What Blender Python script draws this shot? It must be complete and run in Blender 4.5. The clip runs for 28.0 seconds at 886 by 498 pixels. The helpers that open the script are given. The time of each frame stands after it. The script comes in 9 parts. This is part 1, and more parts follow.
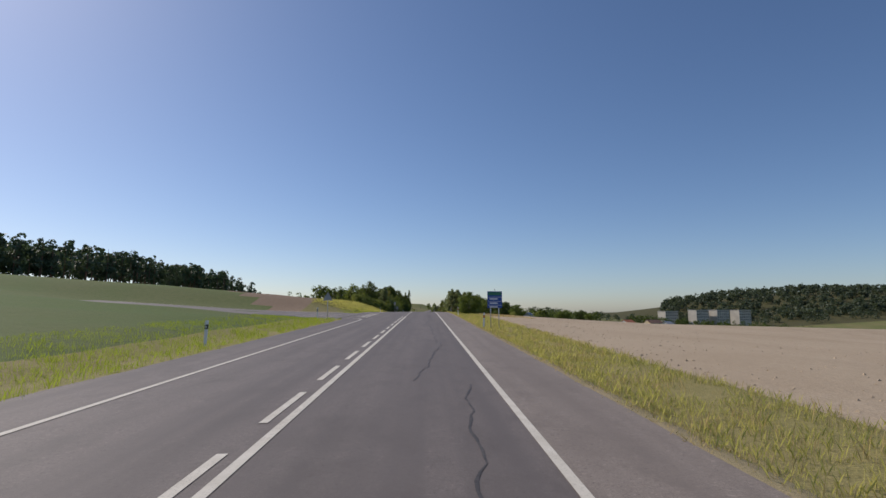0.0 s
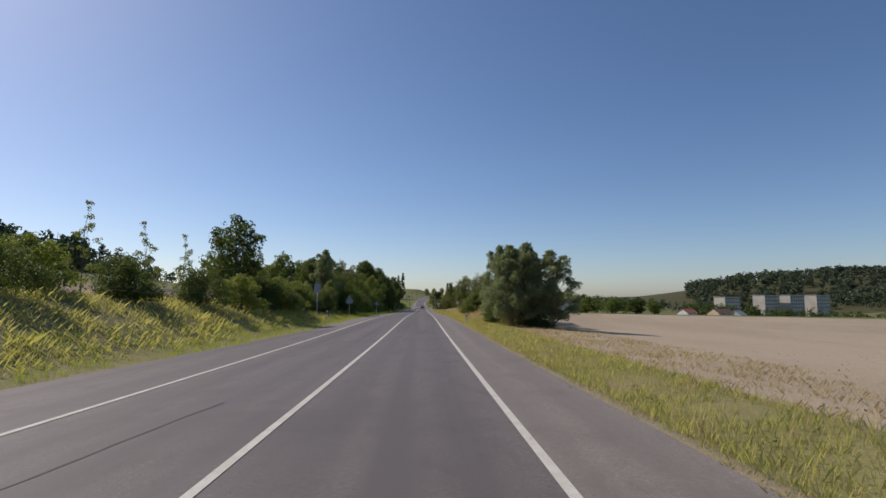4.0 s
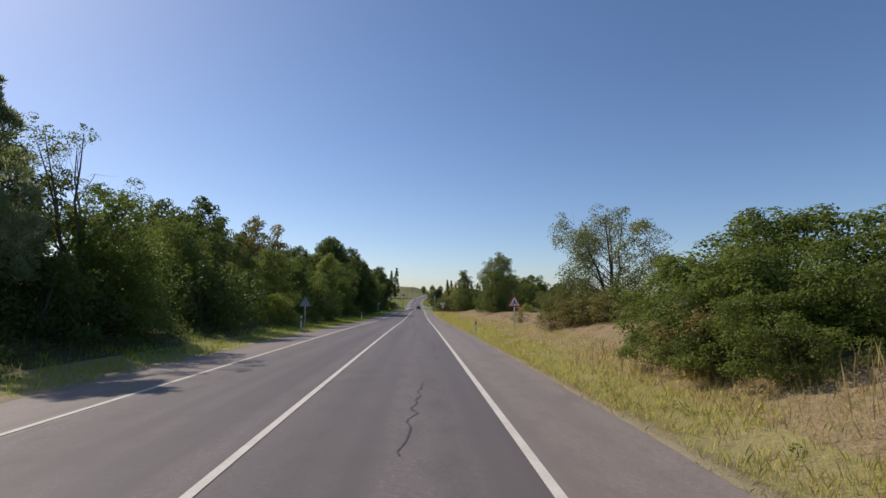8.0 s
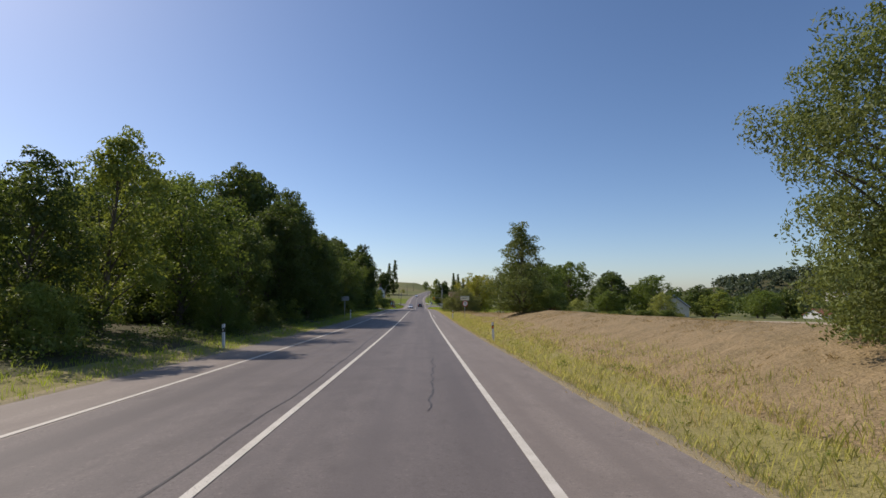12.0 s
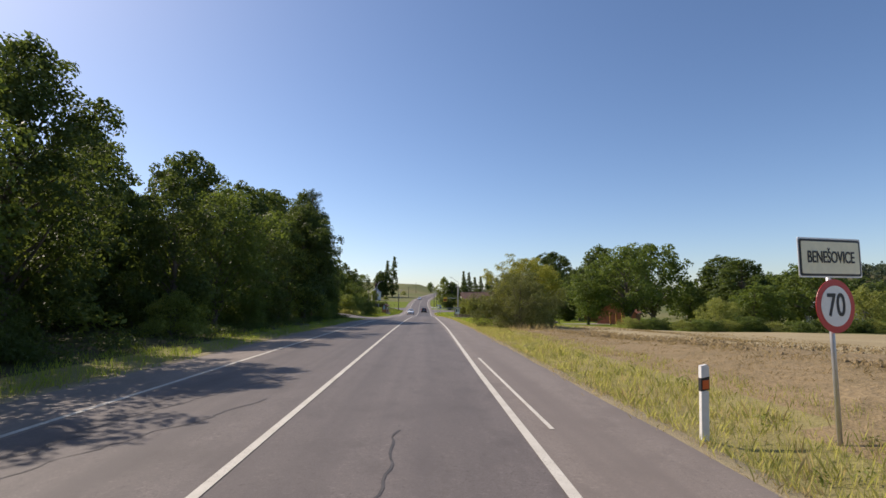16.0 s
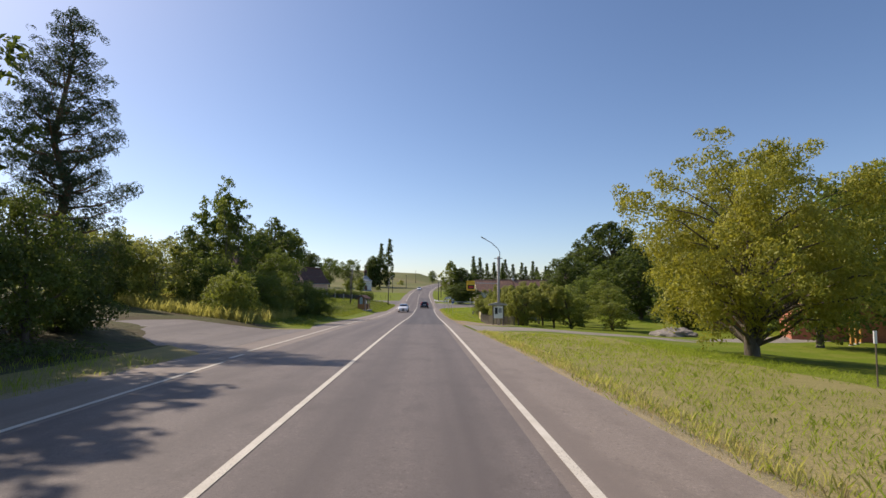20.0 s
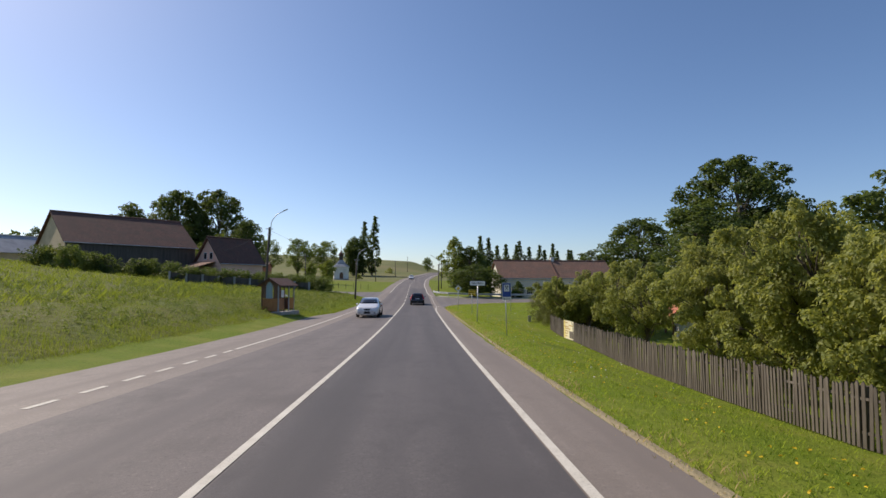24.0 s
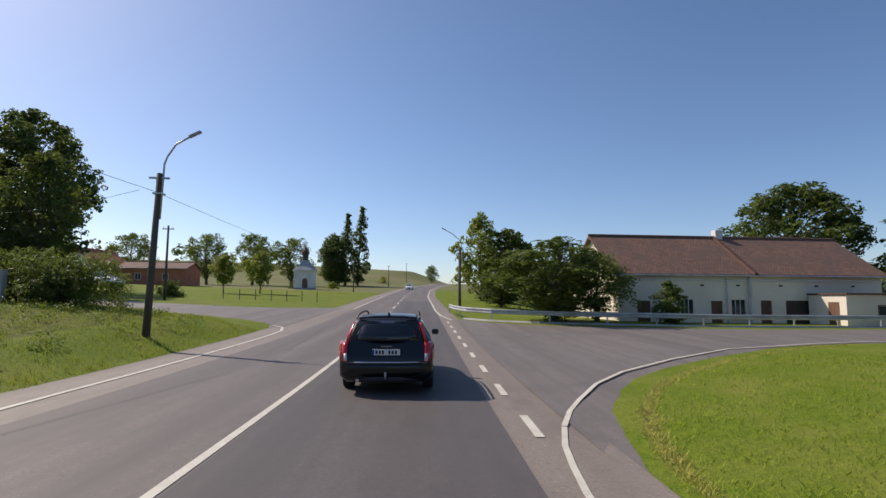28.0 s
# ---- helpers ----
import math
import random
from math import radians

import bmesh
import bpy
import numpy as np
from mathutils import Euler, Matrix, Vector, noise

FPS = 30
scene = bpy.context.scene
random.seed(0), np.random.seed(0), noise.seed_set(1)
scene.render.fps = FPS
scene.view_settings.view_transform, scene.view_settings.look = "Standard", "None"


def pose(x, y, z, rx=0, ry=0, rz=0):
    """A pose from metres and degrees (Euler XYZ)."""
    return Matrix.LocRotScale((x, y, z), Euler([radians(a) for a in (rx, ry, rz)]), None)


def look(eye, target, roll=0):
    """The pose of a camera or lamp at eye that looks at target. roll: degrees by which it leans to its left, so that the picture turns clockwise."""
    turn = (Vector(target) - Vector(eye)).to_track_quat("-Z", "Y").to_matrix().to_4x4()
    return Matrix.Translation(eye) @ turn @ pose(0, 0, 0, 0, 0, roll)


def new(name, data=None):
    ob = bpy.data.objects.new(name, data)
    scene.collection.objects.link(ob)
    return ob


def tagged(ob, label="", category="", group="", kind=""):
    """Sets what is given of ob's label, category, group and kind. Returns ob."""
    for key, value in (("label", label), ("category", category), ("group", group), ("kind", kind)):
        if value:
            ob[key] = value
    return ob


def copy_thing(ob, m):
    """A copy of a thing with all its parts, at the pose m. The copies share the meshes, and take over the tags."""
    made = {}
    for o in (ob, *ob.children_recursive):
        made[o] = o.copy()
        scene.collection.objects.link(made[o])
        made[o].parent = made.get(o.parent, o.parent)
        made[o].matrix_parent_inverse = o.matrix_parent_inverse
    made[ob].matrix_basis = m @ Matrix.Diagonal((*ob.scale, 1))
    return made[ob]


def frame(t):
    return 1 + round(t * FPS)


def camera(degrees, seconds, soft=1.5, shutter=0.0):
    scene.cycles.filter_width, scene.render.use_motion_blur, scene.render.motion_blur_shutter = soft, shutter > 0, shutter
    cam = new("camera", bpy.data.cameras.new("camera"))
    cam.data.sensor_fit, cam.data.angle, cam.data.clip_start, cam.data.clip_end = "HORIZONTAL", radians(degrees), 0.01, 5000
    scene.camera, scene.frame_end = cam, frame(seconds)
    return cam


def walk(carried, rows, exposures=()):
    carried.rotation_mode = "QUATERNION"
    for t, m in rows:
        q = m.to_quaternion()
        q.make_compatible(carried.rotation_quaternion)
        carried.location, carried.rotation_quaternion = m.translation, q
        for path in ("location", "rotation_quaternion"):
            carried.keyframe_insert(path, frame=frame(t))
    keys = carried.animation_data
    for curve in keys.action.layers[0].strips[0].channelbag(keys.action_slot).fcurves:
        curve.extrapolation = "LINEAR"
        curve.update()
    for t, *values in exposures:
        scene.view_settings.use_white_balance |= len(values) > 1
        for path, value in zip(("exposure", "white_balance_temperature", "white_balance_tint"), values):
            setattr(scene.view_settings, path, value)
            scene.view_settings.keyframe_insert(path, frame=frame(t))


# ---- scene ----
cam = camera(80.3, 28.0, soft=1.5)
# the road climbs a little, tips over a crest and runs downhill into the village; grade() is its height, tilt() its slope
GRADE_Y = [-3000, 42, 88, 310, 350, 900, 1100, 4000]
GRADE_S = [0.025, 0.025, -0.015, -0.015, -0.022, -0.022, -0.003, -0.003]
GRADE_AT = np.arange(-200.0, 3001.0, 1.0)
GRADE_H = np.cumsum(np.interp(GRADE_AT - 0.5, GRADE_Y, GRADE_S))
GRADE_H -= GRADE_H[200]


def grade(y):
    return np.interp(y, GRADE_AT, GRADE_H)


def tilt(y):
    return math.degrees(math.atan(np.interp(y, GRADE_Y, GRADE_S)))


PATH = [
    (0.00, -0.114, -23.81, 1.760, 95.47, 0.00, -1.91),
    (0.10, -0.123, -21.08, 1.760, 95.46, 0.00, -1.92),
    (0.20, -0.133, -18.31, 1.760, 95.45, 0.00, -1.93),
    (0.30, -0.142, -15.48, 1.760, 95.44, 0.00, -1.94),
    (0.40, -0.152, -12.61, 1.760, 95.43, 0.00, -1.95),
    (0.50, -0.161, -9.61, 1.760, 95.42, 0.00, -1.96),
    (0.60, -0.171, -6.41, 1.760, 95.41, 0.00, -1.97),
    (0.70, -0.159, -2.94, 1.760, 95.37, 0.00, -2.08),
    (0.80, -0.147, 0.82, 1.760, 95.33, 0.00, -2.18),
    (0.90, -0.135, 4.62, 1.760, 95.29, 0.00, -2.28),
    (1.00, -0.089, 8.43, 1.760, 95.29, 0.00, -2.24),
    (1.10, -0.042, 12.24, 1.760, 95.29, 0.00, -2.20),
    (1.20, 0.005, 16.05, 1.760, 95.29, 0.00, -2.16),
    (1.30, 0.031, 19.86, 1.760, 95.37, 0.00, -2.13),
    (1.40, 0.057, 23.68, 1.760, 95.44, 0.00, -2.10),
    (1.50, 0.084, 27.50, 1.760, 95.52, 0.00, -2.07),
    (1.60, 0.110, 31.32, 1.760, 95.59, 0.00, -2.03),
    (1.70, 0.089, 35.14, 1.760, 95.58, 0.00, -2.05),
    (1.80, 0.068, 38.97, 1.760, 95.56, 0.00, -2.07),
    (1.90, 0.046, 42.73, 1.760, 95.55, 0.00, -2.08),
    (2.00, 0.046, 45.99, 1.737, 95.64, 0.03, -2.19),
    (2.50, 0.030, 56.08, 1.708, 95.43, 0.05, -2.16),
    (3.00, 0.006, 65.45, 1.665, 95.51, 0.16, -2.17),
    (3.50, -0.013, 74.10, 1.607, 95.57, 0.23, -2.15),
    (5.50, 0.010, 105.78, 1.611, 96.36, 0.33, -2.35),
    (6.00, 0.011, 113.50, 1.665, 96.29, 0.32, -2.38),
    (6.50, 0.010, 121.11, 1.734, 96.27, 0.25, -2.38),
    (7.00, 0.010, 128.40, 1.801, 96.43, -0.01, -2.49),
    (7.50, 0.012, 135.55, 1.864, 96.18, -0.11, -2.65),
    (8.00, 0.016, 142.57, 1.903, 96.09, -0.16, -2.58),
    (8.50, 0.023, 149.61, 1.901, 96.11, -0.17, -2.68),
    (9.00, 0.036, 156.54, 1.877, 96.06, -0.27, -2.67),
    (9.50, 0.047, 163.42, 1.854, 96.03, -0.12, -2.65),
    (10.00, 0.054, 170.39, 1.844, 95.87, -0.16, -2.60),
    (10.50, 0.056, 177.22, 1.828, 95.75, -0.17, -2.48),
    (11.00, 0.054, 184.09, 1.795, 95.86, -0.06, -2.50),
    (11.50, 0.049, 191.01, 1.746, 95.92, -0.04, -2.48),
    (12.00, 0.044, 197.86, 1.663, 95.85, 0.04, -2.38),
    (12.50, 0.036, 204.69, 1.575, 95.50, 0.12, -1.80),
    (14.50, 0.024, 232.17, 1.504, 96.41, 0.35, -2.03),
    (15.00, 0.013, 239.62, 1.509, 96.46, -0.02, -1.89),
    (15.50, -0.001, 247.16, 1.538, 96.25, 0.04, -1.85),
    (16.00, -0.013, 254.45, 1.581, 96.28, 0.21, -1.96),
    (16.50, -0.021, 261.42, 1.631, 96.25, 0.08, -2.03),
    (17.00, -0.024, 268.27, 1.688, 96.13, -0.06, -2.08),
    (17.50, -0.021, 275.03, 1.744, 95.81, -0.10, -2.05),
    (18.00, -0.014, 281.71, 1.801, 95.86, -0.18, -1.89),
    (18.50, -0.007, 288.50, 1.850, 95.70, -0.13, -1.95),
    (19.00, -0.007, 295.43, 1.875, 95.95, 0.09, -1.94),
    (19.50, -0.016, 302.13, 1.884, 95.77, -0.01, -1.86),
    (20.00, -0.034, 308.46, 1.875, 95.41, -0.10, -1.85),
    (20.50, -0.058, 314.75, 1.868, 95.23, 0.09, -2.07),
    (21.00, -0.086, 321.11, 1.857, 95.04, -0.03, -2.14),
    (21.50, -0.114, 327.47, 1.835, 95.12, 0.08, -2.16),
    (23.50, -0.087, 353.72, 1.779, 94.85, -0.13, -2.43),
    (23.75, -0.071, 356.97, 1.741, 94.91, -0.13, -2.48),
    (24.00, -0.056, 360.22, 1.704, 94.97, -0.13, -2.52),
    (24.25, -0.037, 363.48, 1.660, 94.95, -0.15, -2.55),
    (24.50, -0.018, 366.75, 1.617, 94.94, -0.18, -2.58),
    (24.75, 0.002, 370.05, 1.583, 94.99, -0.02, -2.56),
    (25.00, 0.024, 373.35, 1.557, 95.13, 0.12, -2.67),
    (25.25, 0.049, 376.62, 1.543, 95.54, 0.31, -2.75),
    (25.50, 0.075, 379.91, 1.535, 95.80, 0.29, -2.82),
    (25.75, 0.102, 383.31, 1.547, 96.01, 0.10, -2.93),
    (26.00, 0.128, 386.73, 1.564, 96.02, 0.08, -2.95),
    (26.25, 0.152, 390.28, 1.598, 96.15, 0.01, -2.92),
    (26.50, 0.176, 393.85, 1.636, 96.03, 0.02, -2.72),
    (26.75, 0.200, 397.41, 1.676, 96.05, 0.03, -2.55),
    (27.00, 0.225, 400.98, 1.722, 96.27, 0.00, -2.38),
    (27.25, 0.249, 404.58, 1.775, 96.64, 0.03, -2.27),
    (27.50, 0.273, 408.22, 1.833, 97.11, 0.09, -2.22),
    (27.75, 0.297, 411.88, 1.902, 96.95, -0.08, -2.19),
    (28.00, 0.321, 415.54, 1.970, 96.71, -0.27, -2.17),
]
walk(cam, [(r[0], pose(r[1], r[2], r[3] + float(grade(r[2])), r[4] + tilt(r[2] + 3), r[5], r[6])) for r in PATH], [(0.0, -0.36, 6830, 15), (3.5, -0.34, 6830, 15), (7.0, -0.11, 6810, 15), (12.0, -0.05, 6930, 15), (14.8, 0.22, 7090, 16), (16.0, 0.18, 7130, 16), (20.0, 0.23, 7410, 17), (21.5, 0.10, 7330, 16), (24.0, 0.08, 7050, 15), (28.0, 0.08, 7110, 15)])

# ---- sky and sun ----
world = bpy.data.worlds.new("clear_sky")
scene.world = world
world.use_nodes = True
sky = world.node_tree.nodes.new("ShaderNodeTexSky")
sky.sky_type, sky.sun_disc = "NISHITA", False
sky.sun_elevation, sky.sun_rotation = radians(42), radians(-57)
sky.altitude, sky.air_density, sky.dust_density, sky.ozone_density = 450, 0.85, 1.0, 3.9
clear_air = world.node_tree.nodes.new("ShaderNodeHueSaturation")
clear_air.inputs["Saturation"].default_value = 1.085
world.node_tree.links.new(sky.outputs[0], clear_air.inputs["Color"])
world.node_tree.links.new(clear_air.outputs[0], world.node_tree.nodes["Background"].inputs[0])
world.node_tree.nodes["Background"].inputs[1].default_value = 0.134
SUN_WAY = Vector((math.sin(radians(-57)) * math.cos(radians(42)), math.cos(radians(-57)) * math.cos(radians(42)), math.sin(radians(42))))
sun = new("sun", bpy.data.lights.new("sun", "SUN"))
sun.data.energy, sun.data.angle, sun.data.color = 3.9, radians(0.53), (1.0, 0.95, 0.87)
sun.matrix_basis = look(SUN_WAY * 300, (0, 0, 0))


# ---- materials ----
def tree_of(name):
    m = bpy.data.materials.new(name)
    m.use_nodes = True
    return m, m.node_tree.nodes, m.node_tree.links, m.node_tree.nodes["Principled BSDF"]


def coords(nodes, links, stretch=(1, 1, 1), local=False):
    if local:
        source = nodes.new("ShaderNodeTexCoord").outputs["Object"]
    else:
        source = nodes.new("ShaderNodeNewGeometry").outputs["Position"]
    mp = nodes.new("ShaderNodeMapping")
    mp.inputs["Scale"].default_value = stretch
    links.new(source, mp.inputs["Vector"])
    return mp.outputs[0]


def noise_of(nodes, links, vec, scale, detail=4, rough=0.6):
    n = nodes.new("ShaderNodeTexNoise")
    n.inputs["Scale"].default_value, n.inputs["Detail"].default_value, n.inputs["Roughness"].default_value = scale, detail, rough
    links.new(vec, n.inputs["Vector"])
    return n.outputs["Fac"]


def ramp_of(nodes, links, fac, lo, hi):
    r = nodes.new("ShaderNodeMapRange")
    r.inputs["From Min"].default_value, r.inputs["From Max"].default_value = lo, hi
    links.new(fac, r.inputs["Value"])
    return r.outputs[0]


def blend(nodes, links, fac, a, b, kind="MIX"):
    mx = nodes.new("ShaderNodeMix")
    mx.data_type, mx.blend_type = "RGBA", kind
    for sock, v in ((mx.inputs["Factor"], fac), (mx.inputs["A"], a), (mx.inputs["B"], b)):
        if isinstance(v, (int, float)):
            sock.default_value = v
        elif isinstance(v, tuple):
            sock.default_value = (*v, 1)
        else:
            links.new(v, sock)
    return mx.outputs["Result"]


def surface(name, a, b, c=None, fine=6.0, coarse=0.4, rough=0.85, bump=0.3, stretch=(1, 1, 1), local=False, metal=0.0, vary=0.0, depth=0.02, spec=0.4, grain=0.0):
    """Two noise scales between colours a and b, stains towards c, and a fine bump."""
    m, nodes, links, p = tree_of(name)
    vec = coords(nodes, links, stretch, local)
    f = noise_of(nodes, links, vec, fine, 6)
    g = noise_of(nodes, links, vec, coarse, 3)
    col = blend(nodes, links, ramp_of(nodes, links, f, 0.3, 0.7), a, b)
    col = blend(nodes, links, ramp_of(nodes, links, g, 0.42, 0.7), col, c if c else tuple(x * 0.8 for x in a))
    if grain:
        speck = ramp_of(nodes, links, noise_of(nodes, links, vec, fine * 7, 3, 0.7), 0.34, 0.66)
        col = blend(nodes, links, grain, col, blend(nodes, links, speck, tuple(x * 0.35 for x in a), tuple(min(1, x * 1.7) for x in b)))
    if vary:
        oi = nodes.new("ShaderNodeObjectInfo")
        col = blend(nodes, links, ramp_of(nodes, links, oi.outputs["Random"], 0, 1.0 / vary), col, tuple(x * 0.45 for x in b))
    links.new(col, p.inputs["Base Color"])
    p.inputs["Roughness"].default_value, p.inputs["Metallic"].default_value, p.inputs["Specular IOR Level"].default_value = rough, metal, spec
    if bump:
        bp = nodes.new("ShaderNodeBump")
        bp.inputs["Strength"].default_value, bp.inputs["Distance"].default_value = bump, depth
        links.new(f, bp.inputs["Height"])
        links.new(bp.outputs[0], p.inputs["Normal"])
    return m


def plain(name, col, rough=0.5, metal=0.0, coat=0.0):
    m, nodes, links, p = tree_of(name)
    vec = coords(nodes, links, local=True)
    f = noise_of(nodes, links, vec, 9.0, 4)
    links.new(blend(nodes, links, ramp_of(nodes, links, f, 0.2, 0.8), tuple(x * 0.9 for x in col), tuple(min(1, x * 1.08) for x in col)), p.inputs["Base Color"])
    p.inputs["Roughness"].default_value = rough
    p.inputs["Metallic"].default_value, p.inputs["Coat Weight"].default_value = metal, coat
    return m


def leafy(name, a, b, c, glow=0.35, rough=0.55):
    """Leaves: colour from leaf to leaf and tree to tree, with light shining through."""
    m, nodes, links, p = tree_of(name)
    geo = nodes.new("ShaderNodeNewGeometry")
    oi = nodes.new("ShaderNodeObjectInfo")
    vec = coords(nodes, links)
    col = blend(nodes, links, geo.outputs["Random Per Island"], a, b)
    col = blend(nodes, links, ramp_of(nodes, links, noise_of(nodes, links, vec, 0.55, 2), 0.5, 0.72), col, c)
    col = blend(nodes, links, ramp_of(nodes, links, oi.outputs["Random"], 0, 3.0), col, b)
    links.new(col, p.inputs["Base Color"])
    p.inputs["Roughness"].default_value, p.inputs["Specular IOR Level"].default_value = rough, 0.3
    tr = nodes.new("ShaderNodeBsdfTranslucent")
    links.new(blend(nodes, links, 0.65, col, (min(1, b[0] * 2.05), min(1, b[1] * 1.95), b[2] * 1.3)), tr.inputs["Color"])
    mix = nodes.new("ShaderNodeMixShader")
    mix.inputs[0].default_value = glow
    links.new(p.outputs[0], mix.inputs[1])
    links.new(tr.outputs[0], mix.inputs[2])
    links.new(mix.outputs[0], nodes["Material Output"].inputs[0])
    return m


def asphalt_of(name, a, b, c, wheel=0.0):
    m, nodes, links, p = tree_of(name)
    vec = coords(nodes, links)
    grit = noise_of(nodes, links, vec, 55.0, 5, 0.8)
    patch = noise_of(nodes, links, vec, 0.35, 3)
    tracks = noise_of(nodes, links, coords(nodes, links, (1.3, 0.02, 1)), 1.0, 2)
    stone = noise_of(nodes, links, vec, 17.0, 3, 0.75)
    mottle = noise_of(nodes, links, coords(nodes, links, (1, 0.45, 1)), 1.9, 5, 0.65)
    col = blend(nodes, links, ramp_of(nodes, links, grit, 0.36, 0.64), tuple(x * 0.86 for x in a), tuple(x * 1.08 for x in b))
    col = blend(nodes, links, ramp_of(nodes, links, stone, 0.58, 0.72), col, tuple(x * 1.35 for x in b))
    col = blend(nodes, links, ramp_of(nodes, links, stone, 0.42, 0.28), col, tuple(x * 0.6 for x in a))
    col = blend(nodes, links, ramp_of(nodes, links, mottle, 0.5, 0.75), col, tuple(x * 0.8 for x in a))
    col = blend(nodes, links, ramp_of(nodes, links, tracks, 0.42, 0.68), col, c)
    col = blend(nodes, links, ramp_of(nodes, links, patch, 0.55, 0.8), col, tuple(x * 0.82 for x in a))
    if wheel:
        across = nodes.new("ShaderNodeSeparateXYZ")
        links.new(nodes.new("ShaderNodeNewGeometry").outputs["Position"], across.inputs[0])
        blotch = ramp_of(nodes, links, noise_of(nodes, links, coords(nodes, links, (1.6, 0.10, 1)), 1.0, 4), 0.28, 0.66)
        for centre in (-4.75, -3.05, -1.3, 0.5):
            off = nodes.new("ShaderNodeMath")
            off.operation = "ADD"
            off.inputs[1].default_value = -centre
            links.new(across.outputs["X"], off.inputs[0])
            size = nodes.new("ShaderNodeMath")
            size.operation = "ABSOLUTE"
            links.new(off.outputs[0], size.inputs[0])
            band = nodes.new("ShaderNodeMath")
            band.operation = "MULTIPLY"
            links.new(ramp_of(nodes, links, size.outputs[0], 0.55, 0.12), band.inputs[0])
            links.new(blotch, band.inputs[1])
            weak = nodes.new("ShaderNodeMath")
            weak.operation = "MULTIPLY"
            weak.inputs[1].default_value = wheel
            links.new(band.outputs[0], weak.inputs[0])
            col = blend(nodes, links, weak.outputs[0], col, tuple(x * 0.55 for x in a))
    links.new(col, p.inputs["Base Color"])
    p.inputs["Roughness"].default_value = 0.72
    bp = nodes.new("ShaderNodeBump")
    bp.inputs["Strength"].default_value, bp.inputs["Distance"].default_value = 0.35, 0.008
    links.new(grit, bp.inputs["Height"])
    links.new(bp.outputs[0], p.inputs["Normal"])
    return m


ASPHALT = asphalt_of("worn_asphalt", (0.138, 0.115, 0.101), (0.185, 0.156, 0.138), (0.118, 0.099, 0.089), wheel=0.32)
ASPHALT_DARK = asphalt_of("dark_resurfaced_asphalt", (0.092, 0.080, 0.075), (0.128, 0.112, 0.104), (0.080, 0.070, 0.066), wheel=0.45)
ASPHALT_EDGE = asphalt_of("pale_brown_shoulder_asphalt", (0.216, 0.176, 0.144), (0.275, 0.229, 0.189), (0.19, 0.155, 0.128))
ASPHALT_OLD = asphalt_of("old_grey_asphalt", (0.165, 0.142, 0.126), (0.215, 0.187, 0.167), (0.135, 0.116, 0.104))
CRACK = surface("bitumen_crack_seal", (0.045, 0.041, 0.039), (0.075, 0.067, 0.062), (0.10, 0.088, 0.08), fine=9, coarse=3, rough=0.65)


def paint_of(name, a, b, bare):
    """Road paint worn through to the asphalt in specks and patches."""
    m, nodes, links, p = tree_of(name)
    vec = coords(nodes, links)
    col = blend(nodes, links, ramp_of(nodes, links, noise_of(nodes, links, vec, 3.0, 4), 0.3, 0.7), a, b)
    speck = ramp_of(nodes, links, noise_of(nodes, links, vec, 42.0, 4, 0.75), 0.45, 0.36)
    patch = ramp_of(nodes, links, noise_of(nodes, links, vec, 1.1, 3), 0.35, 0.75)
    worn = nodes.new("ShaderNodeMath")
    worn.operation = "MULTIPLY_ADD"
    worn.inputs[2].default_value = 0.0
    links.new(speck, worn.inputs[0])
    links.new(patch, worn.inputs[1])
    links.new(blend(nodes, links, worn.outputs[0], col, bare), p.inputs["Base Color"])
    p.inputs["Roughness"].default_value = 0.75
    return m


PAINT = paint_of("worn_road_paint", (0.56, 0.52, 0.43), (0.68, 0.64, 0.55), (0.17, 0.145, 0.125))
VERGE = surface("verge_grass_soil", (0.20, 0.185, 0.06), (0.29, 0.255, 0.105), (0.32, 0.26, 0.13), fine=5, coarse=0.25, bump=0.8, depth=0.08, spec=0.12, grain=0.4)
DRY = surface("dry_mown_grass", (0.235, 0.168, 0.088), (0.335, 0.25, 0.14), (0.165, 0.128, 0.066), fine=4, coarse=0.9, bump=0.9, depth=0.12, spec=0.12, grain=0.4)
BANK = surface("rough_bank_grass", (0.15, 0.15, 0.05), (0.27, 0.24, 0.10), (0.24, 0.20, 0.10), fine=2.2, coarse=0.35, bump=1.0, depth=0.2, spec=0.12, grain=0.4)
STUBBLE = surface("harrowed_pale_field", (0.40, 0.315, 0.215), (0.49, 0.39, 0.275), (0.37, 0.285, 0.19), fine=3.0, coarse=0.06, bump=0.7, depth=0.06, spec=0.12, grain=0.28)
STRAW_FIELD = surface("straw_coloured_field", (0.345, 0.275, 0.155), (0.44, 0.355, 0.21), (0.29, 0.225, 0.12), fine=3.0, coarse=0.08, bump=0.8, depth=0.08, spec=0.1, grain=0.28)
ROUGH_MEADOW = surface("rough_patchy_meadow", (0.07, 0.10, 0.015), (0.14, 0.16, 0.032), (0.185, 0.165, 0.055), fine=2.2, coarse=0.28, bump=1.0, depth=0.22, spec=0.1, grain=0.4)
CROP = surface("green_crop_field", (0.085, 0.12, 0.035), (0.145, 0.16, 0.06), (0.075, 0.14, 0.028), fine=2.4, coarse=0.035, bump=0.6, depth=0.08, spec=0.12, grain=0.28)
PLOUGH = surface("ploughed_brown_field", (0.23, 0.165, 0.11), (0.30, 0.225, 0.155), (0.20, 0.14, 0.095), fine=1.2, coarse=0.05, bump=0.7, depth=0.15, spec=0.12, grain=0.28)
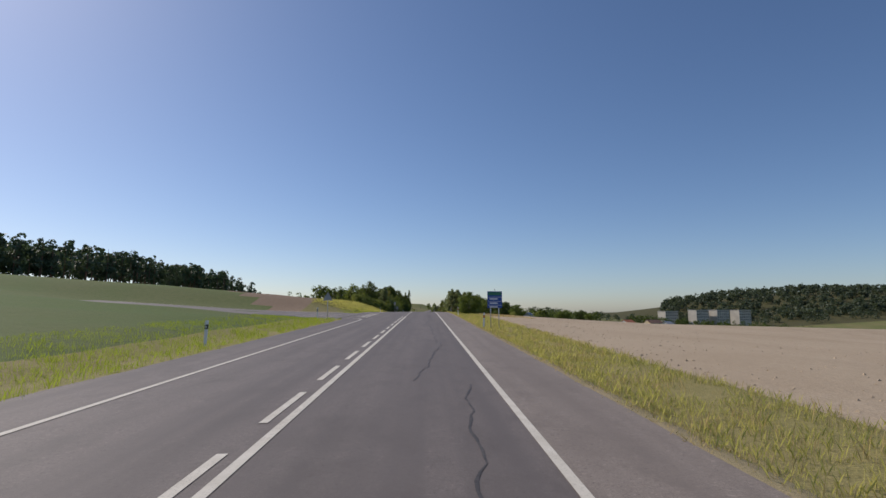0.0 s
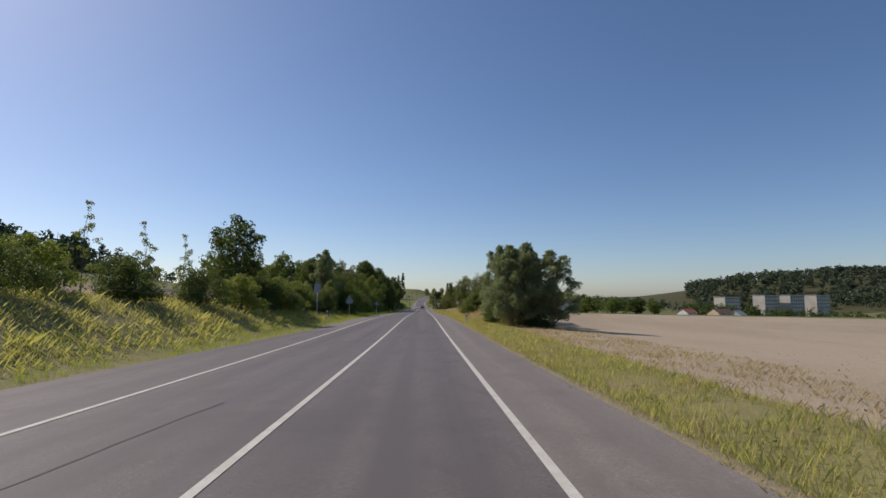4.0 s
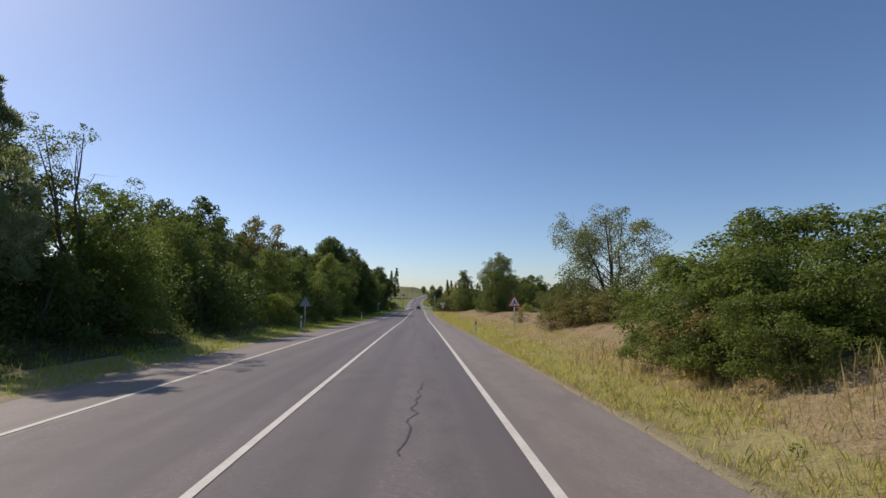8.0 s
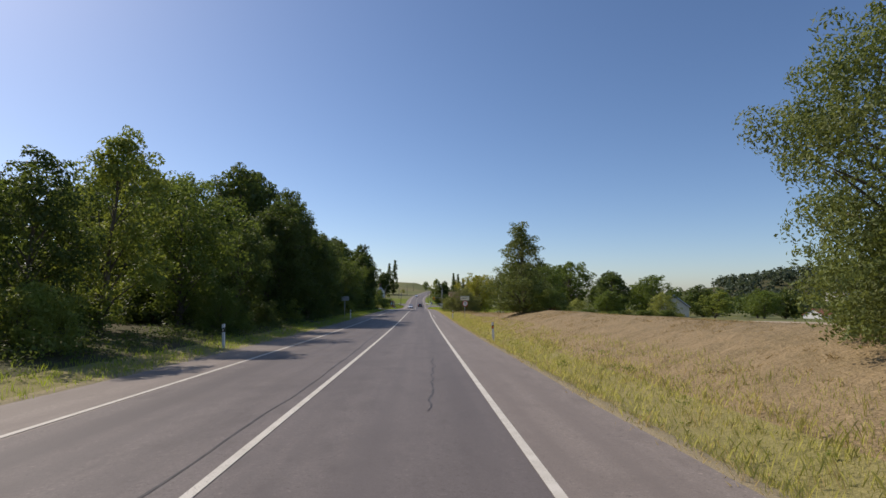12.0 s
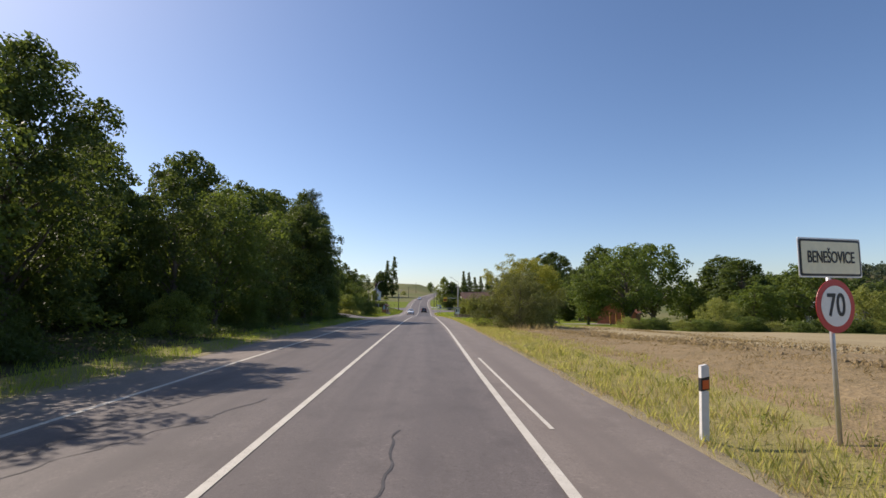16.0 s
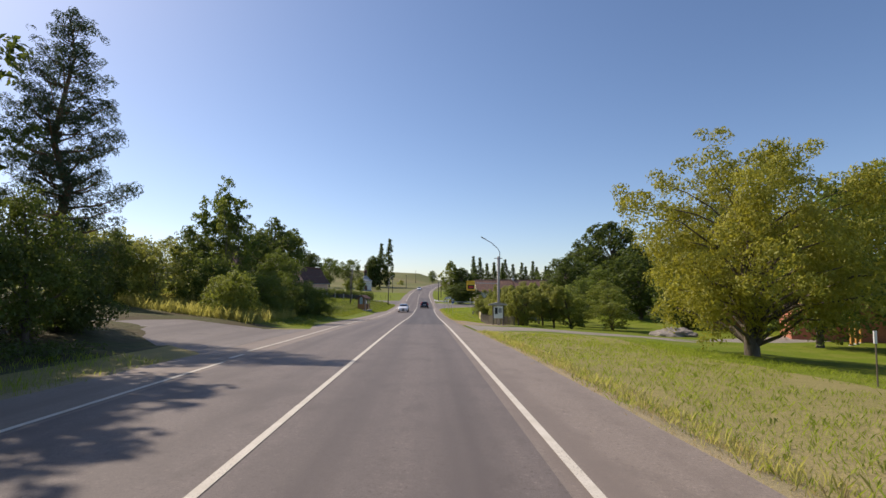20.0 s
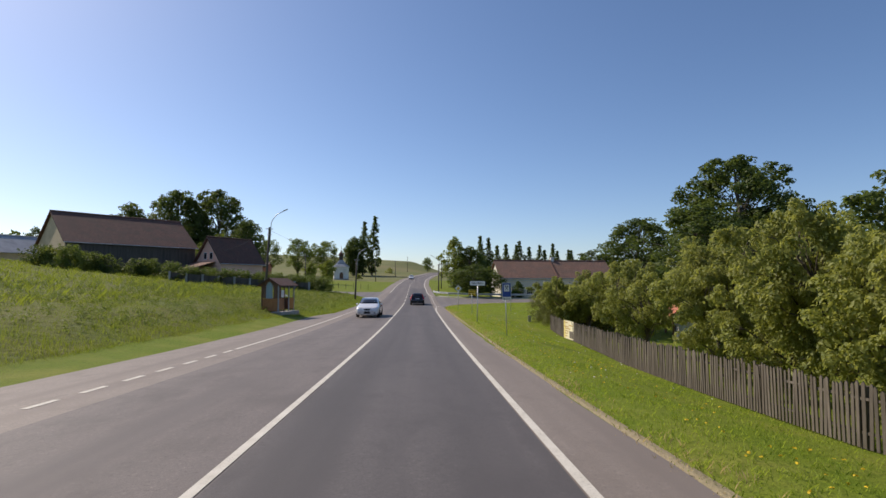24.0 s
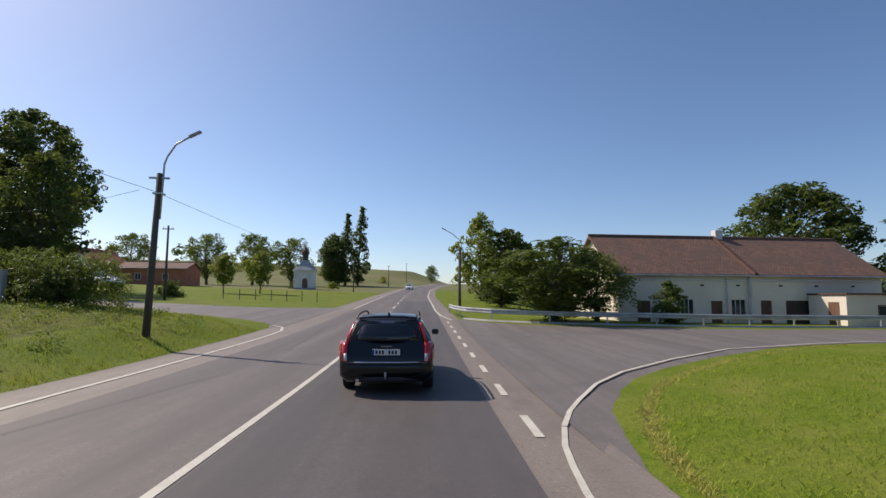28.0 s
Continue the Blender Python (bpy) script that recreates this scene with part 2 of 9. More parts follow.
LAWN = surface("mown_lawn", (0.075, 0.125, 0.010), (0.16, 0.21, 0.018), (0.23, 0.22, 0.05), fine=7, coarse=0.5, bump=0.8, depth=0.06, spec=0.1, grain=0.4)
MEADOW = surface("far_meadow", (0.12, 0.14, 0.045), (0.19, 0.195, 0.075), (0.21, 0.19, 0.085), fine=0.8, coarse=0.05, bump=0.6, depth=0.1, spec=0.12)
GRAVEL = surface("gravel_shoulder", (0.22, 0.195, 0.165), (0.32, 0.285, 0.24), (0.19, 0.17, 0.135), fine=22, coarse=1.2, bump=0.9, depth=0.03, grain=0.28)
DIRT = surface("bare_trodden_earth", (0.25, 0.195, 0.135), (0.35, 0.28, 0.195), (0.20, 0.175, 0.10), fine=14, coarse=0.9, bump=0.9, depth=0.03, spec=0.12, grain=0.4)
GRIT = surface("grit_and_dead_grass", (0.25, 0.205, 0.12), (0.36, 0.295, 0.18), (0.22, 0.20, 0.09), fine=12, coarse=0.7, bump=0.8, depth=0.03, spec=0.12, grain=0.5)
# woodland soil, with the shade under the trees put into its colour
FOREST_FLOOR = surface("shade_darkened_woodland_soil", (0.06, 0.065, 0.025), (0.12, 0.12, 0.05), (0.09, 0.07, 0.04), fine=3, coarse=0.4, bump=0.9, depth=0.1, spec=0.12)
BARK = surface("grey_brown_bark", (0.10, 0.08, 0.06), (0.19, 0.155, 0.115), (0.07, 0.06, 0.045), fine=9, coarse=1.5, stretch=(1, 1, 0.25), bump=1.0, local=True)
PINE_BARK = surface("orange_pine_bark", (0.17, 0.10, 0.06), (0.26, 0.16, 0.10), (0.09, 0.07, 0.05), fine=9, coarse=1.0, stretch=(1, 1, 0.3), bump=1.0, local=True)
LEAF = leafy("mid_green_leaves", (0.074, 0.112, 0.025), (0.138, 0.184, 0.038), (0.095, 0.126, 0.031), glow=0.42)
LEAF_DARK = leafy("dark_green_leaves", (0.046, 0.074, 0.020), (0.100, 0.136, 0.032), (0.062, 0.088, 0.025), glow=0.42)
LEAF_CHERRY = leafy("dull_cherry_leaves", (0.08, 0.115, 0.032), (0.175, 0.21, 0.06), (0.13, 0.135, 0.045), glow=0.3)
LEAF_APPLE = leafy("thin_browning_leaves", (0.095, 0.13, 0.045), (0.19, 0.215, 0.085), (0.15, 0.135, 0.06), glow=0.35)
LEAF_HAW = leafy("dull_olive_hawthorn_leaves", (0.075, 0.092, 0.028), (0.165, 0.18, 0.055), (0.12, 0.115, 0.04), glow=0.35)
LEAF_LIGHT = leafy("light_green_leaves", (0.132, 0.172, 0.038), (0.225, 0.264, 0.056), (0.150, 0.172, 0.044), glow=0.4)
LEAF_OLIVE = leafy("olive_apple_leaves", (0.10, 0.13, 0.028), (0.31, 0.33, 0.09), (0.20, 0.205, 0.06), glow=0.4)
LEAF_BUSH = leafy("hedge_leaves", (0.075, 0.115, 0.022), (0.15, 0.19, 0.04), (0.09, 0.125, 0.03), glow=0.4)
# far leaves: the blue-grey haze of distance is mixed into the green
LEAF_FAR_HAZE = leafy("haze_tinted_forest_leaves", (0.050, 0.072, 0.042), (0.088, 0.112, 0.062), (0.062, 0.080, 0.050), glow=0.3)
LEAF_YELLOW = leafy("yellowing_walnut_leaves", (0.17, 0.20, 0.034), (0.36, 0.345, 0.058), (0.21, 0.225, 0.04), glow=0.32)
LEAF_RUST = leafy("reddish_cherry_leaves", (0.203, 0.115, 0.054), (0.216, 0.216, 0.068), (0.270, 0.135, 0.068), glow=0.35)
LEAF_SILVER = leafy("grey_green_willow_leaves", (0.176, 0.216, 0.101), (0.297, 0.331, 0.176), (0.203, 0.230, 0.121), glow=0.3)
NEEDLE = leafy("grey_green_needles", (0.125, 0.17, 0.09), (0.30, 0.35, 0.20), (0.22, 0.225, 0.12), glow=0.42)
NEEDLE_DARK = leafy("dark_spruce_needles", (0.045, 0.078, 0.045), (0.085, 0.130, 0.066), (0.062, 0.098, 0.050), glow=0.2)
GRASS = leafy("verge_grass_blades", (0.22, 0.25, 0.062), (0.39, 0.375, 0.135), (0.42, 0.36, 0.155), glow=0.56)
GRASS_GREEN = leafy("fresh_grass_blades", (0.15, 0.24, 0.022), (0.28, 0.35, 0.05), (0.28, 0.31, 0.06), glow=0.5)
GRASS_MEADOW = leafy("coarse_meadow_blades", (0.105, 0.160, 0.018), (0.205, 0.25, 0.04), (0.21, 0.205, 0.055), glow=0.45)
GRASS_HAY = leafy("brown_mown_hay", (0.25, 0.18, 0.09), (0.37, 0.28, 0.15), (0.24, 0.175, 0.085), glow=0.4)
GRASS_DRY = leafy("straw_grass_blades", (0.33, 0.25, 0.125), (0.47, 0.375, 0.21), (0.34, 0.255, 0.125), glow=0.42)
WHITE = plain("white_plastic", (0.78, 0.78, 0.76), 0.45)
BLACK = plain("black_plastic", (0.02, 0.02, 0.022), 0.5)
ORANGE = plain("orange_reflector", (0.75, 0.13, 0.03), 0.3, coat=0.6)
ZINC = surface("galvanised_steel", (0.50, 0.51, 0.52), (0.62, 0.63, 0.64), (0.42, 0.43, 0.44), fine=8, coarse=1.5, rough=0.45, metal=0.75, bump=0.05, local=True)
GREY_SIGN = surface("weathered_sign_back", (0.33, 0.34, 0.35), (0.42, 0.43, 0.44), fine=6, coarse=1.5, rough=0.6, bump=0.05, local=True)
SIGN_WHITE = plain("sign_white", (0.88, 0.88, 0.85), 0.4)
SIGN_CREAM = plain("sign_cream", (0.86, 0.82, 0.58), 0.4)
SIGN_BLACK = plain("sign_black", (0.015, 0.015, 0.017), 0.5)
SIGN_RED = plain("sign_red", (0.55, 0.03, 0.03), 0.4)
SIGN_BLUE = plain("sign_blue", (0.015, 0.07, 0.33), 0.4)
SIGN_GREEN = plain("sign_green", (0.02, 0.17, 0.10), 0.4)
SIGN_YELLOW = plain("sign_yellow", (0.85, 0.52, 0.03), 0.4)
CONCRETE = surface("weathered_concrete", (0.36, 0.35, 0.33), (0.47, 0.455, 0.43), (0.28, 0.27, 0.25), fine=12, coarse=1.0, bump=0.3, local=True)
PLASTER = surface("cream_plaster", (0.83, 0.74, 0.61), (0.89, 0.81, 0.69), (0.76, 0.67, 0.54), fine=7, coarse=0.35, rough=0.9, bump=0.15)
RENDER_GREY = surface("grey_beige_block_render", (0.46, 0.43, 0.37), (0.54, 0.50, 0.43), (0.40, 0.37, 0.32), fine=2, coarse=0.2, rough=0.9, bump=0.1)
PLASTER_WHITE = surface("white_limewash", (0.72, 0.71, 0.68), (0.80, 0.79, 0.76), (0.62, 0.60, 0.56), fine=7, coarse=0.5, rough=0.9, bump=0.15)
PLASTER_PINK = surface("pale_pink_plaster", (0.74, 0.46, 0.35), (0.81, 0.54, 0.42), (0.64, 0.40, 0.30), fine=7, coarse=0.4, rough=0.9, bump=0.15)
PLASTER_OCHRE = surface("ochre_barn_plaster", (0.58, 0.46, 0.29), (0.66, 0.54, 0.36), (0.47, 0.37, 0.24), fine=5, coarse=0.4, rough=0.9, bump=0.3)
BRICK_RED = surface("red_brickwork", (0.42, 0.14, 0.08), (0.52, 0.21, 0.12), (0.34, 0.12, 0.08), fine=9, coarse=0.8, rough=0.9, bump=0.4)


def tiled(name, a, b, c):
    """Roof tiles: courses and columns in relief, with moss and age."""
    m, nodes, links, p = tree_of(name)
    vec = coords(nodes, links, local=True)
    br = nodes.new("ShaderNodeTexBrick")
    br.inputs["Scale"].default_value, br.inputs["Mortar Size"].default_value = 1.0, 0.014
    br.inputs["Brick Width"].default_value, br.inputs["Row Height"].default_value = 0.24, 0.20
    br.inputs["Color1"].default_value, br.inputs["Color2"].default_value, br.inputs["Mortar"].default_value = (*a, 1), (*b, 1), (*(x * 0.35 for x in a), 1)
    links.new(vec, br.inputs["Vector"])
    g = noise_of(nodes, links, vec, 0.7, 4)
    col = blend(nodes, links, ramp_of(nodes, links, g, 0.42, 0.72), br.outputs["Color"], c)
    links.new(col, p.inputs["Base Color"])
    p.inputs["Roughness"].default_value = 0.85
    bp = nodes.new("ShaderNodeBump")
    bp.inputs["Strength"].default_value, bp.inputs["Distance"].default_value = 0.6, 0.02
    links.new(br.outputs["Fac"], bp.inputs["Height"])
    bp.invert = True
    links.new(bp.outputs[0], p.inputs["Normal"])
    return m


ROOF_BROWN = tiled("brown_red_roof_tiles", (0.20, 0.108, 0.074), (0.31, 0.165, 0.112), (0.15, 0.10, 0.075))
ROOF_DARK = tiled("dark_brown_roof_tiles", (0.135, 0.063, 0.046), (0.20, 0.093, 0.067), (0.10, 0.06, 0.045))
ROOF_RED = tiled("orange_red_roof_tiles", (0.48, 0.15, 0.075), (0.58, 0.21, 0.11), (0.40, 0.14, 0.08))
ROOF_GREY = surface("grey_sheet_roof", (0.33, 0.34, 0.35), (0.42, 0.42, 0.43), fine=4, coarse=0.5, rough=0.6, bump=0.1, local=True)
WOOD_FENCE = surface("weathered_fence_wood", (0.13, 0.105, 0.08), (0.22, 0.185, 0.145), (0.10, 0.08, 0.06), fine=8, coarse=1.5, stretch=(4, 4, 0.5), rough=0.9, bump=0.5, vary=0.5)
WOOD_ORANGE = surface("orange_brown_stained_boards", (0.36, 0.15, 0.055), (0.46, 0.21, 0.08), (0.27, 0.115, 0.05), fine=10, coarse=1.2, stretch=(1, 1, 0.2), rough=0.6, bump=0.3, local=True)
WOOD_NEW = surface("orange_stained_boards", (0.46, 0.21, 0.05), (0.58, 0.29, 0.08), (0.38, 0.17, 0.04), fine=6, coarse=1.2, stretch=(4, 4, 0.4), rough=0.7, bump=0.3, local=True)
WOOD_BROWN = surface("brown_shelter_boards", (0.16, 0.085, 0.05), (0.24, 0.13, 0.075), (0.12, 0.07, 0.045), fine=6, coarse=1.2, stretch=(4, 4, 0.4), rough=0.75, bump=0.3, local=True)
POLE_WOOD = surface("dark_tarred_pole", (0.085, 0.072, 0.06), (0.14, 0.12, 0.10), (0.07, 0.06, 0.05), fine=8, coarse=1.2, stretch=(3, 3, 0.3), rough=0.85, bump=0.4, local=True)
CAR_BLACK = plain("black_car_paint", (0.004, 0.004, 0.006), 0.3, coat=0.35)
CAR_WHITE = plain("white_car_paint", (0.80, 0.80, 0.80), 0.25, coat=1.0)
CAR_PLASTIC = plain("dark_grey_bumper_plastic", (0.03, 0.03, 0.032), 0.55)
TYRE = surface("tyre_rubber", (0.018, 0.018, 0.019), (0.03, 0.03, 0.03), fine=20, coarse=3, rough=0.85, local=True)
RIM = plain("alloy_rim", (0.55, 0.56, 0.58), 0.3, 0.9)
CHROME = plain("chrome_trim", (0.75, 0.76, 0.78), 0.12, 1.0)
LAMP_RED = plain("red_lamp_glass", (0.62, 0.015, 0.02), 0.15, coat=0.8)
LAMP_CLEAR = plain("clear_lamp_glass", (0.62, 0.64, 0.66), 0.08, 0.3, coat=1.0)
PLATE = plain("number_plate_white", (0.74, 0.74, 0.72), 0.45)


def glass_of(name, tint, rough=0.03):
    m, nodes, links, p = tree_of(name)
    p.inputs["Base Color"].default_value = (*tint, 1)
    p.inputs["Roughness"].default_value, p.inputs["Specular IOR Level"].default_value, p.inputs["Coat Weight"].default_value = rough, 0.6, 0.5
    return m


GLASS_DARK = glass_of("tinted_car_glass", (0.010, 0.012, 0.014))
GLASS_PANE = glass_of("window_pane", (0.03, 0.04, 0.05), 0.05)
GLASS_BLUE = glass_of("pale_blue_acrylic", (0.30, 0.42, 0.48), 0.15)


# ---- building helpers ----
def thing(name, label, category, m=None, group="", kind=""):
    ob = new(name)
    ob.empty_display_size = 0.2
    if m is not None:
        ob.matrix_basis = m
    return tagged(ob, label, category, group, kind)


def mesh_of(name, verts, faces, mats, face_mats=None, smooth=False):
    me = bpy.data.meshes.new(name)
    me.from_pydata([tuple(v) for v in verts], [], [tuple(f) for f in faces])
    for m in mats if isinstance(mats, (list, tuple)) else [mats]:
        me.materials.append(m)
    if face_mats is not None:
        me.polygons.foreach_set("material_index", np.asarray(face_mats, dtype=np.int32))
    if smooth:
        me.polygons.foreach_set("use_smooth", np.ones(len(me.polygons), dtype=bool))
    me.update()
    return me


def part_mesh(name, me, parent, label=""):
    ob = new(name, me)
    ob.parent = parent
    return tagged(ob, label)


def part(name, bm, material, parent, label="", smooth=False):
    """Links a bmesh as one mesh object under a thing or a part."""
    me = bpy.data.meshes.new(name)
    bm.to_mesh(me)
    bm.free()
    me.materials.append(material)
    if smooth:
        me.polygons.foreach_set("use_smooth", np.ones(len(me.polygons), dtype=bool))
    return part_mesh(name, me, parent, label)


def box(x0, x1, y0, y1, z0, z1, bevel=0.0, bm=None, m=None):
    bm = bm or bmesh.new()
    made = bmesh.ops.create_cube(bm, size=1.0, matrix=(m or Matrix()) @ Matrix.Translation(((x0 + x1) / 2, (y0 + y1) / 2, (z0 + z1) / 2)) @ Matrix.Diagonal((x1 - x0, y1 - y0, z1 - z0, 1)))
    if bevel:
        edges = list({e for v in made["verts"] for e in v.link_edges})
        bmesh.ops.bevel(bm, geom=edges, offset=bevel, segments=2, affect="EDGES", profile=0.5)
    return bm


def rod(a, b, r0, r1=None, sides=10, bm=None, caps=True):
    bm = bm or bmesh.new()
    a, b = Vector(a), Vector(b)
    turn = (b - a).to_track_quat("Z", "Y").to_matrix().to_4x4()
    bmesh.ops.create_cone(bm, cap_ends=caps, segments=sides, radius1=r0, radius2=r0 if r1 is None else r1, depth=(b - a).length, matrix=Matrix.Translation((a + b) / 2) @ turn)
    return bm


def slab(points, depth, bm=None, m=None):
    """A flat outline in the x-z plane, extruded along y by depth."""
    bm = bm or bmesh.new()
    m = m or Matrix()
    front = [bm.verts.new(m @ Vector((x, 0, z))) for x, z in points]
    back = [bm.verts.new(m @ Vector((x, depth, z))) for x, z in points]
    bm.faces.new(front)
    bm.faces.new(back[::-1])
    n = len(points)
    for i in range(n):
        bm.faces.new((front[i], back[i], back[(i + 1) % n], front[(i + 1) % n]))
    bmesh.ops.recalc_face_normals(bm, faces=bm.faces)
    return bm


def tube(points, r, sides=8, bm=None):
    """A round bar that bends through the points; r may be one radius or one a point."""
    bm = bm or bmesh.new()
    points = [Vector(p) for p in points]
    rs = [r] * len(points) if isinstance(r, (int, float)) else r
    rings = []
    for i, p in enumerate(points):
        way = (points[min(i + 1, len(points) - 1)] - points[max(i - 1, 0)]).normalized()
        side = way.orthogonal().normalized() if not rings else (side - way * side.dot(way)).normalized()
        up = way.cross(side)
        rings.append([bm.verts.new(p + (side * math.cos(a) + up * math.sin(a)) * rs[i]) for a in [2 * math.pi * k / sides for k in range(sides)]])
    for a, b in zip(rings, rings[1:]):
        for k in range(sides):
            bm.faces.new((a[k], a[(k + 1) % sides], b[(k + 1) % sides], b[k]))
    bm.faces.new(rings[0][::-1])
    bm.faces.new(rings[-1])
    return bm


def words(text, size, material, parent, m, label="", bold=0.0):
    """Lettering with the built-in font, made into a mesh."""
    cu = bpy.data.curves.new("lettering", "FONT")
    cu.body, cu.size, cu.align_x, cu.align_y, cu.extrude = text, size, "CENTER", "CENTER", 0.002
    cu.offset = bold * size
    tmp = bpy.data.objects.new("lettering", cu)
    scene.collection.objects.link(tmp)
    me = bpy.data.meshes.new_from_object(tmp.evaluated_get(bpy.context.evaluated_depsgraph_get()))
    bpy.data.objects.remove(tmp)
    me.materials.clear()
    me.materials.append(material)
    bm = bmesh.new()
    bm.from_mesh(me)
    bpy.data.meshes.remove(me)
    left, spans = set(bm.verts), []
    while left:
        stack, island = [left.pop()], []
        while stack:
            v = stack.pop()
            island.append(v)
            for e in v.link_edges:
                w = e.other_vert(v)
                if w in left:
                    left.remove(w)
                    stack.append(w)
        spans.append((min(v.co.x for v in island), max(v.co.x for v in island), island))
    letters = []
    for lo, hi, island in sorted(spans, key=lambda q: q[0]):
        if letters and lo < letters[-1][0] - 0.004:
            letters[-1][0] = max(letters[-1][0], hi)
            letters[-1][1] += island
        else:
            letters.append([hi, list(island)])
    for _, group in letters:
        one = bm.copy()
        bm.verts.index_update()
        keep = {v.index for v in group}
        one.verts.ensure_lookup_table()
        bmesh.ops.delete(one, geom=[v for k, v in enumerate(one.verts) if k not in keep], context="VERTS")
        part("letter", one, material, parent, label).matrix_basis = m
    bm.free()


# ---- the lie of the land ----
ROAD_Y = [-200, 40, 55, 70, 85, 100, 115, 130, 145, 160, 175, 190, 205, 220, 235, 250, 265, 280, 295, 310, 325, 340, 355, 370, 385, 400, 415, 425, 434, 450, 500, 560, 640, 700, 800, 1000, 3000]
ROAD_Z = [-0.02, -0.03, -0.07, -0.14, -0.17, -0.17, -0.10, 0.03, 0.12, 0.09, 0.05, -0.03, -0.18, -0.25, -0.27, -0.22, -0.12, 0.01, 0.09, 0.09, 0.06, 0.03, -0.03, -0.17, -0.22, -0.07, 0.18, 0.35, 0.62, 1.4, 4.2, 8.0, 13.4, 16.0, 17.2, 16, 5]
FINE_Y = np.arange(-200.0, 3000.0, 1.0)
FINE_Z = np.convolve(np.pad(np.interp(FINE_Y, ROAD_Y, ROAD_Z), 9, mode="edge"), np.ones(19) / 19, mode="valid") + grade(FINE_Y)
BEND_Y, BEND_X = [0, 440, 470, 500, 540, 580, 640, 720], [0, 0, -0.2, -0.4, 0.5, 3.5, 12, 26]


def road_z(y):
    return np.interp(y, FINE_Y, FINE_Z)


def road_x(y):
    return np.interp(y, BEND_Y, BEND_X)


